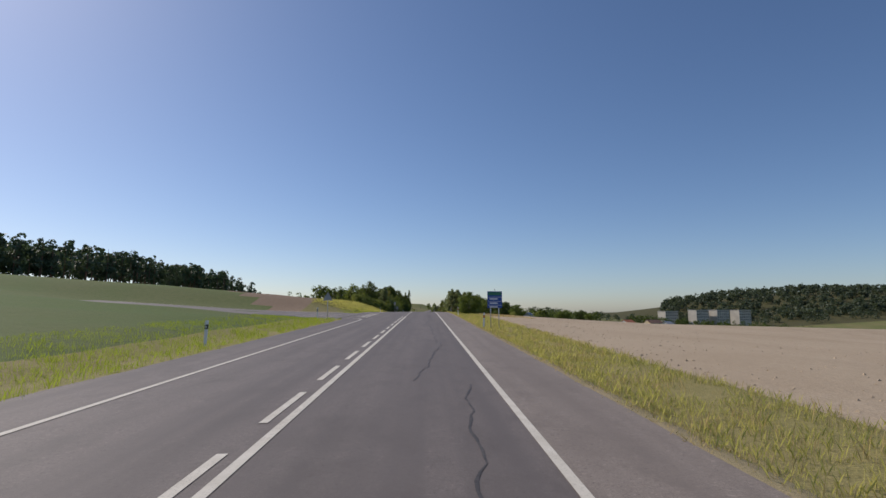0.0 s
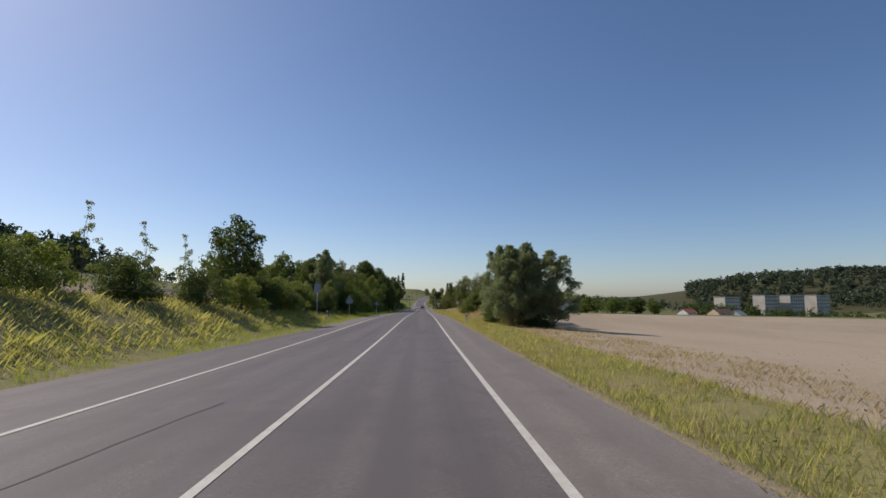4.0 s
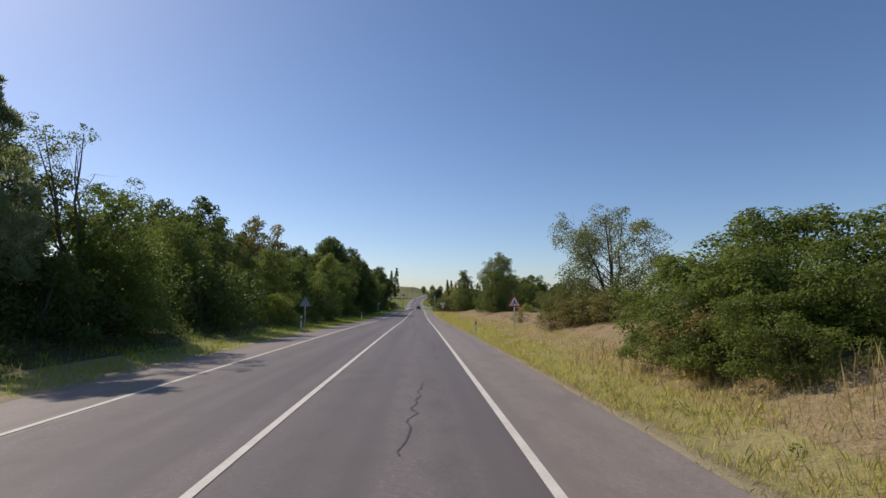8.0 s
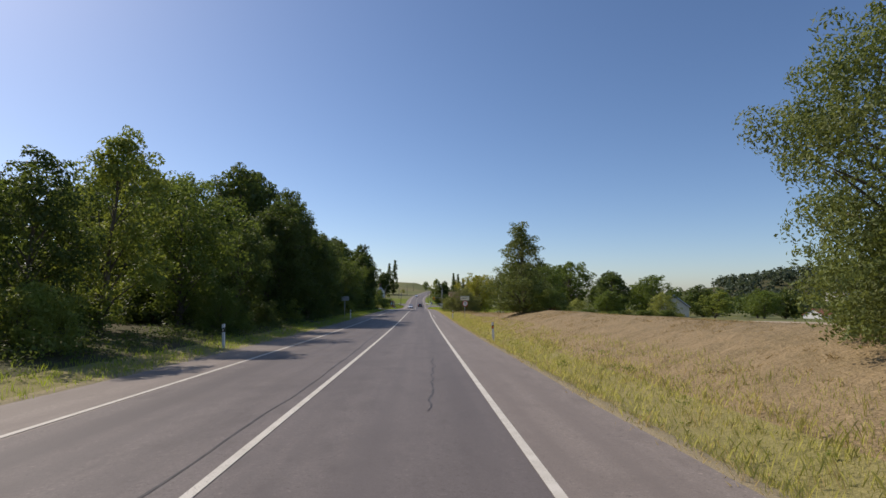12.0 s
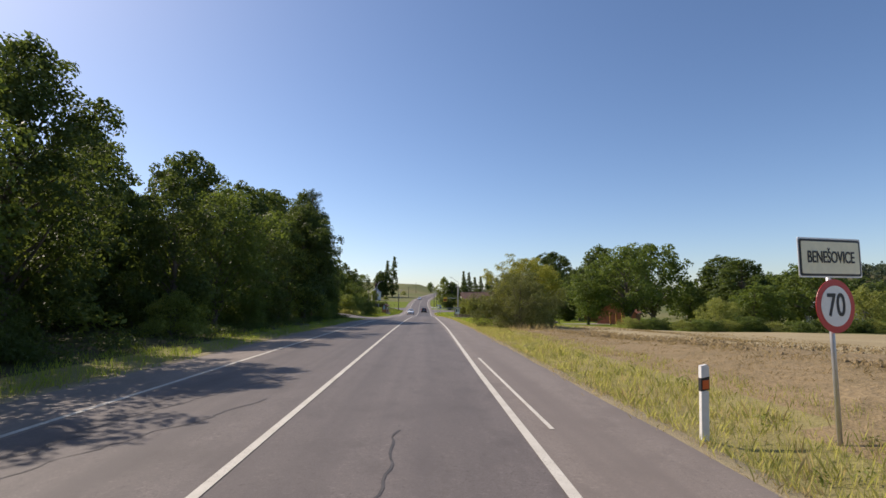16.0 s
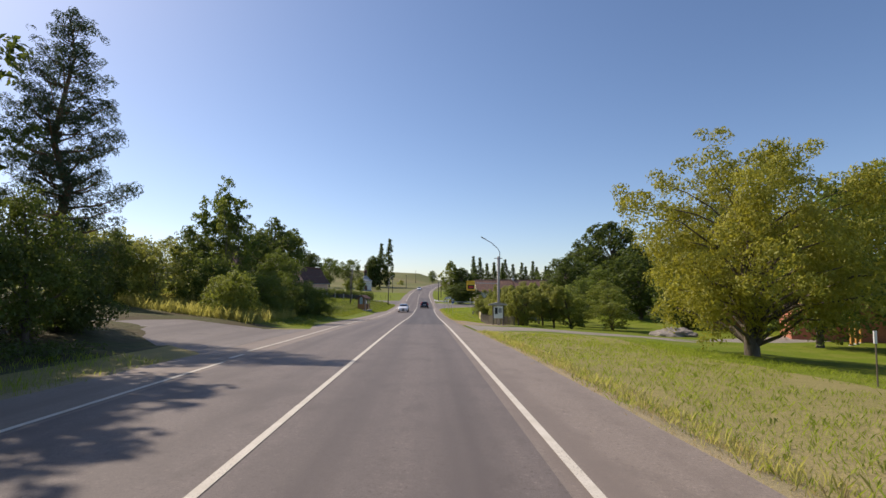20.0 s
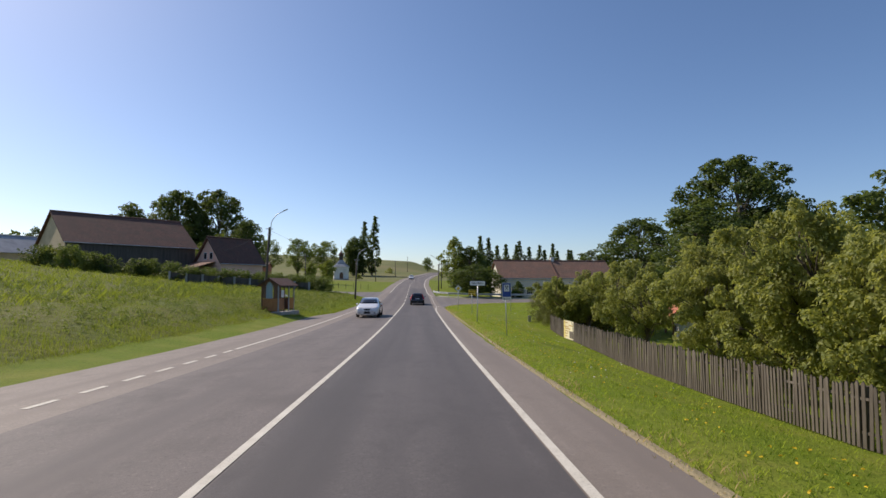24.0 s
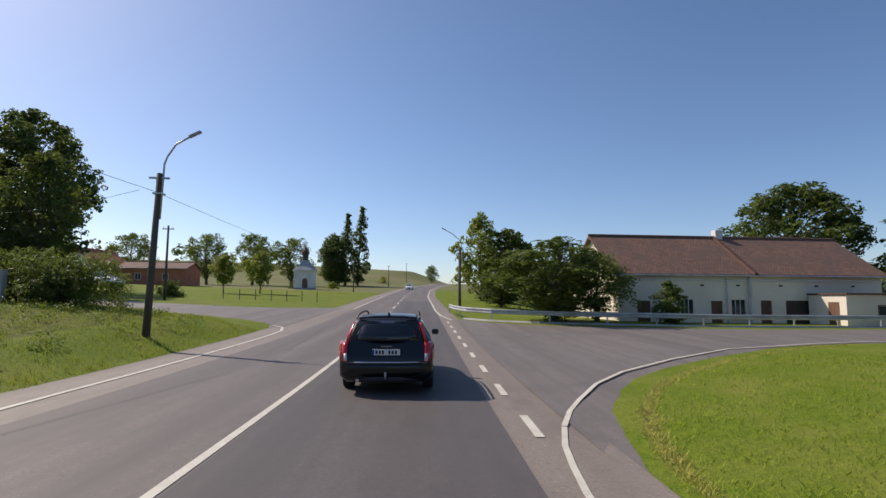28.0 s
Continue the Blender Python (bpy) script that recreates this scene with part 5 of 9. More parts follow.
plant("hedge_bush", 7.5, 153.9, 2.4, 3.8)
plant("hedge_bush", 9.4, 152.6, 2.3, 3.8)
plant("hedge_bush", 6.5, 155.0, 1.7, 3.0)
plant("hedge_bush", 6.7, 152.4, 1.6, 3.0)
plant("dry_shrub", 6.2, 153.4, 1.5, 2.6)
plant("apple_sparse", 10.2, 169.7, 5.7, 6.8)
plant("dry_shrub", 8.6, 171.4, 1.7, 3.4)
plant("hawthorn_big", 8.5, 170.4, 2.3, 4.0)
plant("dry_shrub", 10.2, 168.2, 1.3, 3.0)
plant("dry_shrub", 7.7, 168.8, 1.5, 3.2)
plant("dry_shrub", 8.6, 166.8, 1.6, 3.0)
plant("hawthorn_big", 8.9, 168.0, 1.5, 3.4)
plant("dry_shrub", 7.0, 170.4, 1.0, 2.2)
plant("dry_shrub", 7.2, 179.9, 0.95, 1.5)
plant("cherry", 9.7, 207.3, 7.2, 4.4)
plant("cherry_shoots", 9.2, 206.8, 3.2, 4.2)
plant("cherry_cone", 8.8, 242.2, 7.6, 5.0)
plant("shrub_d", 10.5, 240.0, 1.8, 3.0)
plant("hawthorn_big", 7.7, 298.0, 4.6, 6.6)
plant("hawthorn_big", 8.9, 300.4, 3.9, 4.8)
plant("walnut", 14.4, 331.5, 9.5, 10.0)
plant("broad_a", 28.5, 346.0, 9.5, 8.0)
plant("oak", 47.5, 363.0, 16.5, 14.0)
plant("oak", 35.5, 345.5, 14.0, 12.5)
plant("dark_big", 57.0, 352.0, 13.0, 9.5)
plant("dark_big", 52.0, 338.0, 11.0, 8.5)
# trees behind the field and round the gardens
for x, y, h, w, k in ((62, 336, 11, 10, "oak"), (66, 353, 10, 9, "broad_a"), (46, 327, 6.5, 7, "broad_a"), (84, 352, 9.5, 9, "broad_b"), (98, 348, 8.5, 9, "broad_a"), (58, 322, 6, 7, "shrub_b"), (112, 356, 9, 10, "broad_b"),
                     (75, 330, 7, 8, "broad_c"), (92, 336, 7.5, 8, "broad_a"), (112, 334, 6.5, 8, "broad_a"), 
                     (36, 318, 4.0, 6, "shrub_b"), (31.5, 371.5, 7, 6.5, "broad_b"), (20.5, 366, 5.5, 5, "broad_c"), (38, 383, 13, 9, "oak_slim"), (36, 396, 12.5, 9, "broad_b"), (20, 377, 6.5, 6, "broad_a"), (41.5, 377, 17.5, 10, "dark_big"), (46, 373, 15, 9, "dark_big"), (33, 375, 8, 7, "broad_b"), (60, 372, 10, 9, "broad_a"), (16, 366, 4.6, 4.6, "broad_c")):
    plant(k, x, y, h, w)
random.seed(47)
for k in range(19):
    plant(("shrub_b", "shrub_a", "shrub_c")[k % 3], 23 + 2.0 * k + random.uniform(-0.5, 0.5), 313.4 + 0.12 * k + random.uniform(-0.5, 0.5), random.uniform(1.1, 1.9), random.uniform(2.6, 3.6))["group"] = "hedge at the far edge of the field"
# orchard and oak behind the fence
for x, y, h in ((10.2, 365.5, 4.6), (14.6, 367, 5.2), (9.9, 371.5, 4.8), (14.2, 373.8, 5.3), (10.4, 377.6, 4.7), (15.0, 380.2, 5.4), (10.6, 383.8, 4.9), (15.4, 387.0, 5.6), (10.9, 389.8, 4.6), (19.8, 384.5, 5.6), (11.0, 394.0, 4.4), (20.4, 393, 5.4), (12.6, 397.8, 3.3)):
    plant("orchard", x + random.uniform(-0.5, 0.5), y, h * random.uniform(0.86, 1.1), h * random.uniform(0.76, 0.95))
for x, y, h, w in ((10.5, 398.4, 3.0, 4.0), (13.0, 399.0, 3.3, 4.6), (10.0, 394.8, 3.6, 3.6), (14.5, 396, 3.8, 5.0)):
    plant("orchard", x, y, h, w)
for x, y, h, w in ((10.6, 366.6, 4.6, 4.6), (9.2, 369.6, 4.4, 3.8), (9.4, 373.2, 4.5, 3.8), (10.0, 376.8, 4.2, 3.6)):
    plant("orchard_low", x, y, h, w)
plant("hawthorn_big", 10.0, 396.8, 3.0, 3.0)
plant("hawthorn_big", 9.8, 399.4, 2.7, 3.0)
plant("shrub_b", 12.0, 397.6, 2.5, 4.2)
plant("oak_big", 42.3, 428.0, 19.6, 14.4)
plant("dark_big", 27, 411, 10.5, 10)
plant("dark_big", 42, 425, 12, 10)
plant("broad_a", 31, 402, 8.5, 8)
plant("willow", 44.5, 455, 7.2, 10.5)
plant("willow", 53.5, 452, 6.6, 9)
plant("oak_big", 56, 492, 20, 17)
plant("oak_big", 68, 478, 18, 16)
plant("broad_a", 66, 462, 9, 9)
plant("dark_big", 76, 470, 17, 13)
plant("broad_b", 47, 500, 12, 10)
# by the junction and up the hill, right
plant("broad_b", 9.2, 450.8, 5.6, 7.4)
plant("broad_a", 12.4, 451.8, 5.2, 5.6)
plant("thuja", 17.0, 450.6, 2.9, 1.9)
plant("broad_c", 8.8, 492, 12.5, 7.0)
plant("dark_big", 12.5, 489, 10.5, 8)
plant("broad_b", 9.0, 474, 4.4, 5)
for k in range(14):
    plant("poplar", 22 + 3.4 * k, 548 + 2.0 * k + random.uniform(-2, 2), random.uniform(13.5, 17.5), 4.4)
for x, y, h, k in ((14, 520, 8, "broad_a"), (20, 530, 9, "dark_big"), (28, 538, 8, "broad_b"), (20.5, 655, 9, "broad_b"), (4, 652, 8, "broad_a")):
    plant(k, x, y, h)

# left-hand bank and wood
for x, y, h, k in ((-15.5, 101, 2.2, "shrub_c"), (-16.5, 105, 2.6, "shrub_d"), (-19.5, 113, 5.4, "sapling"), (-18.0, 117, 5.0, "sapling"), (-14.8, 110, 2.4, "shrub_c"), (-17.4, 121, 4.8, "sapling"), (-16.2, 128, 7.6, "broad_b"), (-18.6, 131, 6.5, "birch"), (-14.2, 116.5, 2.6, "shrub_c"), (-13.6, 122.5, 2.6, "shrub_d"),
                  (-13.4, 129, 2.8, "shrub_c"), (-13.8, 134.5, 3.0, "shrub_d"), (-13.2, 140, 2.8, "shrub_c"), (-14.6, 145.5, 3.2, "shrub_d"), (-12.9, 150, 3.0, "shrub_c"), (-17.5, 140, 4.5, "broad_c"), (-18.5, 148, 4.5, "broad_b"),
                  (-13.2, 155.5, 4.2, "broad_c"), (-14.4, 159.6, 8.6, "pine"), (-13.2, 163.8, 8.0, "cherry_wild"), (-16.6, 163.0, 7.4, "dark_big"), (-12.6, 160.6, 3.0, "shrub_c"), (-13.0, 166.5, 3.2, "shrub_c"), (-12.4, 164, 4.2, "shrub_a"), (-14.4, 173.5, 6.2, "broad_a"), (-12.2, 172, 3.8, "shrub_c"), (-13.5, 178.5, 6.6, "broad_b"),
                  (-18.5, 186.5, 9.4, "broad_b"), (-13.0, 184.5, 5.4, "broad_c"), (-14.0, 191, 6.6, "broad_a"), (-17.8, 201.5, 10.6, "rust"), (-13.2, 198, 6.0, "broad_b"), (-12.8, 205, 5.2, "shrub_a"), (-15.2, 210, 7.6, "broad_a"), (-13.6, 216.5, 6.8, "broad_b"),
                  (-14.6, 222.5, 9.2, "broad_c"), (-14.2, 229.6, 9.0, "broad_a"), (-13.0, 235.5, 7.6, "broad_b"), (-13.4, 243.7, 8.8, "dark_big"), (-18.6, 238, 10.5, "oak"), (-12.2, 250.5, 8.2, "broad_a"), (-15.5, 257, 11.5, "birch"), (-12.6, 257.5, 9.5, "broad_c"), (-17.5, 264, 12.0, "dark_big"),
                  (-12.8, 266, 8.0, "broad_a"), (-14.5, 273, 10.5, "dark_big"), (-17.8, 282, 10.6, "dark_big"), (-12.4, 281, 8.0, "broad_b"), (-13.2, 288, 9.0, "broad_a"), (-18.0, 293, 12.2, "dark_big"), (-12.6, 296, 8.5, "broad_b"), (-17.0, 304.5, 12.4, "dark_big"), (-12.6, 303.5, 9.2, "broad_c"),
                  (-12.0, 309.6, 13.5, "pine_tall"), (-12.8, 325.8, 5.0, "broad_a"), (-11.8, 306.0, 11.0, "broad_b"), (-17.6, 322.0, 7.4, "broad_b"), (-16.1, 331.8, 13.9, "pine_tall"), (-14.2, 329.0, 3.0, "shrub_c"), (-20.5, 327, 10, "pine_tall"), (-13.5, 321.5, 4.4, "shrub_a"),
                  (-21, 344, 5, "broad_b"), (-24, 349, 5.2, "shrub_b"), (-20.5, 349, 5.0, "shrub_b"), (-17, 351, 4.6, "shrub_a"), (-14.2, 357.5, 3.8, "shrub_a"), (-28, 352, 5.5, "broad_c"), (-13.8, 346.5, 3.2, "shrub_d"), (-18.2, 357.0, 11.8, "birch"), (-16.4, 355.0, 9.8, "birch"), (-19.8, 355.5, 9.5, "birch"), (-19.5, 352.0, 6.5, "broad_b"), (-14.0, 352.5, 3.6, "shrub_a"), (-23, 362, 5.5, "broad_a"), (-15.4, 361.5, 3.8, "shrub_c"), (-19.5, 367.5, 4.0, "broad_b"), (-24.5, 371, 4.2, "shrub_b"), (-17.8, 364.8, 7.8, "broad_b"), (-17.0, 368.6, 10.2, "broad_b"), (-15.2, 362.4, 6.2, "broad_a"), (-13.4, 365.0, 3.4, "shrub_a"), (-11.9, 367.0, 2.9, "shrub_a"), (-12.7, 360.6, 2.8, "shrub_c"), (-17.0, 353.6, 9.4, "sapling"), (-18.9, 358.4, 10.4, "sapling")):
    plant(k, x, y, h)
for k in range(26):
    plant(("broad_b", "broad_a", "dark_big")[k % 3], -22 - random.uniform(0, 9), 192 + 5.6 * k + random.uniform(-2, 2), random.uniform(8, 11.5))
for k in range(15):
    plant(("shrub_c", "shrub_d", "shrub_a")[k % 3], -11.3 - random.uniform(0, 1.0), 176 + 10.2 * k + random.uniform(-3, 3), random.uniform(1.8, 3.0))
# left village
for x, y, h, k in ((-43.5, 474, 19.5, "oak_big"), (-50.5, 471, 18.5, "oak_big"), (-57, 466, 15, "dark_big"), (-38, 452, 7, "broad_a"), (-54, 444, 4, "shrub_a"), (-44, 428, 3.2, "shrub_a"), (-41, 430.5, 2.6, "shrub_c"), (-46.5, 427.5, 2.4, "shrub_d"), (-37.5, 434.5, 2.6, "shrub_a"), (-33.5, 462.5, 12.5, "oak_slim"), (-38, 464, 10, "broad_a"), (-61, 424, 4.2, "shrub_a"), (-48, 428, 2.6, "shrub_c"), (-43, 431, 2.6, "shrub_a"), (-38.5, 433, 2.4, "shrub_c"), (-66, 430, 3, "shrub_b"), (-72, 462, 9, "broad_b"), (-78, 458, 8, "broad_a"), (-64, 462, 8.5, "oak"), (-80, 440, 9, "broad_a"), (-90, 428, 9, "broad_b"), (-34, 434.5, 2.6, "shrub_a"),
                  (-26, 486, 5.4, "lime"), (-22.6, 490.5, 6.0, "lime"), (-46, 560, 14, "oak"), (-37, 566, 13.5, "oak"), (-55, 552, 13, "oak"), (-30, 600, 10, "broad_b"), (-70, 545, 12, "oak"), (-84, 540, 11, "oak"), (-96, 520, 12, "oak"),
                  (-27, 574, 14, "broad_b"), (-23.6, 577, 22.0, "poplar"), (-20.0, 579, 24.5, "poplar"), (-26.6, 576, 15.5, "dark_big"), (-25, 470, 1.7, "shrub_c"), (-29, 536, 2.0, "shrub_c"), (-21, 542, 1.8, "shrub_d"), (-14, 600, 2.5, "shrub_b")):
    plant(k, x, y, h)

random.seed(61)
for k in range(16):
    plant(("shrub_c", "shrub_d", "shrub_b")[k % 3], -12.6 - random.uniform(0, 3.6), 128 + 1.65 * k + random.uniform(-0.6, 0.6), random.uniform(1.5, 2.4), random.uniform(2.8, 4.0))
for x, y, h, w in ((-13.4, 311.4, 13.4, 5.4), (-12.9, 315.6, 10.8, 4.8), (-12.3, 307.4, 11.5, 4.6), (-13.9, 322.6, 8.4, 4.4), (-12.4, 319.2, 6.6, 4.0), (-14.2, 255.8, 13.6, 5.4), (-12.8, 249.0, 11.4, 5.8), (-12.4, 245.4, 10.4, 5.8), (-12.0, 255.2, 9.6, 5.0), (-11.6, 259.5, 8.6, 4.6), (-11.4, 251.6, 8.4, 4.4)):
    plant("dark_big", x, y, h, w)
for x, y, h, w in ((-18.6, 253, 15.0, 8.0), (-19.8, 258.5, 15.6, 8.0), (-18.8, 317.5, 14.2, 7.4), (-19.8, 322.5, 15.0, 7.6), (-21.6, 328, 16.0, 8.0)):
    plant("dark_big", x, y, h, w)
for k in range(34):
    plant(("shrub_c", "shrub_a", "shrub_d")[k % 3], -16.2 - random.uniform(0, 4.5), 178 + 4.3 * k + random.uniform(-2, 2), random.uniform(2.2, 3.6), random.uniform(4.5, 6.5))


# ---- far woods ----
def woods(name, label, spots, seed, material, leaf=1.1, per=70, conical=False):
    """A far wood as one joined mass of leafy crowns and thin stems; spots are x, y, height, width."""
    rng = np.random.default_rng(seed)
    out = []
    for x, y, h, w in spots:
        z = land(x, y)
        n = 7
        u = rng.random(n) ** 0.8
        reach = (1 - u) * 0.5 + 0.08 if conical else np.sqrt(np.clip(1 - (1.7 * u - 0.75) ** 2, 0.05, 1)) * 0.36
        ang = rng.random(n) * 6.283
        cs = np.stack([x + np.cos(ang) * reach * w * rng.random(n), y + np.sin(ang) * reach * w * rng.random(n), z + h * (0.16 + 0.76 * u)], 1)
        out.append(foliage(rng, cs, np.full(n, w * (0.16 if conical else 0.26)) * (1.1 - 0.5 * u), per, leaf, 0.7))
    ob = new(name, leaf_mesh(name, np.concatenate(out), material))
    return tagged(ob, label, "woods", kind="stuff")


def stems_of(name, spots, label):
    vs, fs = [], []
    for x, y, h, w in spots:
        z = land(x, y)
        limb([(x, y, z - 0.3), (x + 0.1, y, z + h * 0.45), (x, y + 0.1, z + h * 0.9)], [0.17, 0.13, 0.04], 5, vs, fs)
    ob = new(name, mesh_of(name, vs, fs, PINE_BARK))
    return tagged(ob, label, "tree trunks", kind="stuff")


random.seed(5)
hill_wood = [(-92 - random.uniform(0, 32) - (0 if y < 200 else 4), y + random.uniform(-2, 2), random.uniform(9.0, 11.5), random.uniform(4.0, 5.5)) for y in np.arange(60, 300, 0.4)]
hill_wood = [s for s in hill_wood if not 168 < s[1] < 178]
woods("pine_wood", "dark pine wood along the top of the ploughed field", hill_wood, 41, NEEDLE_DARK, 0.95, 130)
stems_of("pine_stems", [s for s in hill_wood if s[0] > -100], "thin trunks of the pine wood")
for y, h in ((170, 7.5), (175.5, 9.0)):
    plant("spruce", -93, y, h)
# added backing wood: blocks sun and sky so the roadside trees stay dark
inner = [(-21 - random.uniform(0, 26), y + random.uniform(-1, 1), random.uniform(6.5, 9.5), random.uniform(4.5, 6.5)) for y in np.arange(186, 336, 0.9)]
woods("wood_interior", "added leaf mass behind the roadside trees that keeps light out", inner, 47, LEAF_DARK, 0.75, 150)
stems_of("blocking_wood_stems", inner[::2], "thin trunks of the added leaf mass behind the roadside trees")
valley = []
for k in range(260):
    x = random.uniform(60, 340)
    if 138 < x < 185:
        continue
    if x > 185:
        valley.append((x, random.uniform(428, 456), random.uniform(9.5, 12.5), random.uniform(6, 9)))
        continue
    valley.append((x, 330 + 0.55 * x + random.uniform(-25, 40), random.uniform(7, 11) * (0.4 if 135 < x < 200 else 1), random.uniform(7, 10) * (0.6 if 135 < x < 200 else 1)))
woods("valley_trees", "belt of trees along the valley beyond the field", valley, 42, LEAF_DARK, 1.0, 130)
hills = []
for k in range(1500):
    x = random.uniform(330, 1250)
    y = random.uniform(760, 1300) - 0.12 * x
    if x < 0.5 * (y - 65):
        continue
    swell = 0.85 + 0.5 * noise.noise((x * 0.0045, y * 0.002, 3.0)) + 0.3 * noise.noise((x * 0.014, y * 0.006, 9.0))
    hills.append((x, y, random.uniform(13, 19) * max(0.4, swell), random.uniform(13, 19)))
woods("hill_forest", "dark mixed forest covering the far hill", hills, 43, LEAF_FAR_HAZE, 3.6, 60)
lowbelt = [(random.uniform(120, 700), random.uniform(640, 760), random.uniform(8, 12), random.uniform(10, 14)) for k in range(220)]
woods("lowland_trees", "scattered trees at the foot of the hill", lowbelt, 44, LEAF_FAR_HAZE, 2.0, 60)
far_left = [(random.uniform(-900, -140), random.uniform(620, 1100), random.uniform(9, 13), random.uniform(10, 15)) for k in range(140)]
woods("far_trees", "far trees on the rising fields", far_left, 45, LEAF_DARK, 2.4, 50)


# ---- delineator posts ----
def delineator(label, orange):
    ob = thing("delineator_post", label, "road post", group="delineator posts along the road")
    part("shaft", box(-0.055, 0.055, -0.04, 0.04, -0.25, 0.70, 0.012), WHITE, ob)
    part("band", slab([(-0.057, 0.69), (0.057, 0.72), (0.057, 0.90), (-0.057, 0.87)], 0.084, m=Matrix.Translation((0, -0.042, 0))), BLACK, ob, "black slanted band")
    if orange:
        part("reflector", slab([(-0.04, 0.72), (0.045, 0.735), (0.045, 0.855), (-0.04, 0.84)], 0.008, m=Matrix.Translation((0, -0.05, 0))), ORANGE, ob, "orange reflector")
    else:
        part("reflector", box(-0.02, 0.02, -0.05, -0.042, 0.74, 0.84, 0.004), SIGN_WHITE, ob, "white reflector")
    part("cap", slab([(-0.055, 0.865), (0.055, 0.895), (0.055, 1.03), (0.03, 1.06), (-0.055, 1.04)], 0.08, m=Matrix.Translation((0, -0.04, 0))), WHITE, ob)
    return ob


post_a = delineator("white roadside post with an orange reflector and slanted top", True)
post_b = delineator("white roadside post with a black band and slanted top", False)
random.seed(8)
for i, (x, y) in enumerate(((3.9, 12.6), (3.7, 37.5), (4.9, 78.6), (3.95, 130.3), (3.95, 179.4), (3.95, 226.3), (3.85, 261.8))):
    m = pose(x, y, land(x, y) - 0.02, random.uniform(-3, 3), random.uniform(-3, 3), random.uniform(-8, 8))
    if i == 0:
        post_a.matrix_basis = m
    else:
        copy_thing(post_a, m)
for i, (x, y) in enumerate(((-8.9, 80), (-9.0, -2), (-9.2, 133.5), (-8.8, 182.6), (-8.4, 221), (-8.3, 261), (-10.2, 26))):
    m = pose(x, y, land(x, y) - 0.02, random.uniform(-3, 3), random.uniform(-3, 3), random.uniform(-8, 8))
    if i == 0:
        post_b.matrix_basis = m
    else:
        copy_thing(post_b, m)


# ---- road signs ----
def sign(label, x, y, top, r=0.03, lean=0.0, turn=0.0, name="road_sign"):
    """A sign's tube on the ground; panels are hung on it in its own x (across) and z."""
    z = land(x, y)
    ob = thing(name, label, "road sign", pose(x, y, z, 0, lean, turn))
    part("post", rod((0, 0, -0.4), (0, 0, top), r, sides=12), ZINC, ob, smooth=True)
    part("clamp", box(-0.05, 0.05, -0.045, 0.02, top - 0.12, top - 0.08, 0.005), ZINC, ob)
    return ob


def rect_pts(cx, cz, w, h, r=0.03):
    pts = []
    for sx, sz, a0 in ((1, -1, -90), (1, 1, 0), (-1, 1, 90), (-1, -1, 180)):
        for k in range(4):
            a = radians(a0 + 30 * k)
            pts.append((cx + sx * (w / 2 - r) + math.cos(a) * r, cz + sz * (h / 2 - r) + math.sin(a) * r))
    return pts


def disc_pts(cx, cz, r, n=36):
    return [(cx + math.cos(2 * math.pi * k / n) * r, cz + math.sin(2 * math.pi * k / n) * r) for k in range(n)]


def panel(ob, name, pts, front, material, label="", depth=0.006):
    return part(name, slab(pts, depth, m=Matrix.Translation((0, front, 0))), material, ob, label)


FACE = pose(0, 0, 0, 90, 0, 0)


def text_at(ob, text, size, material, cx, front, cz, narrow=1.0, bold=0.0):
    return words(text, size, material, ob, Matrix.Translation((cx, front, cz)) @ FACE @ Matrix.Diagonal((narrow, 1, 1, 1)), bold=bold)


s = thing("route_sign", "blue and green route board on two steel posts beside the verge", "road sign", pose(4.6, 12.0, land(4.6, 12.0)))
for dx in (-0.28, 0.28):
    part("post", rod((dx, 0, -0.3), (dx, 0, 2.55), 0.03, sides=12), ZINC, s, smooth=True)
panel(s, "board", rect_pts(0, 1.98, 1.0, 1.12), -0.05, SIGN_BLUE)
panel(s, "green_field", rect_pts(0, 2.38, 0.9, 0.22, 0.02), -0.058, SIGN_GREEN, "green destination field")
for k, cz in enumerate((2.14, 1.86, 1.6)):
    panel(s, "white_line", rect_pts(0, cz, 0.9, 0.02, 0.005), -0.058, SIGN_WHITE)
    panel(s, "text_bar", rect_pts(-0.08, cz - 0.12, 0.55, 0.07, 0.01), -0.058, SIGN_WHITE)
panel(s, "arrow_tip", [(-0.06, 2.6), (0.06, 2.6), (0.0, 2.72)], -0.05, SIGN_WHITE)

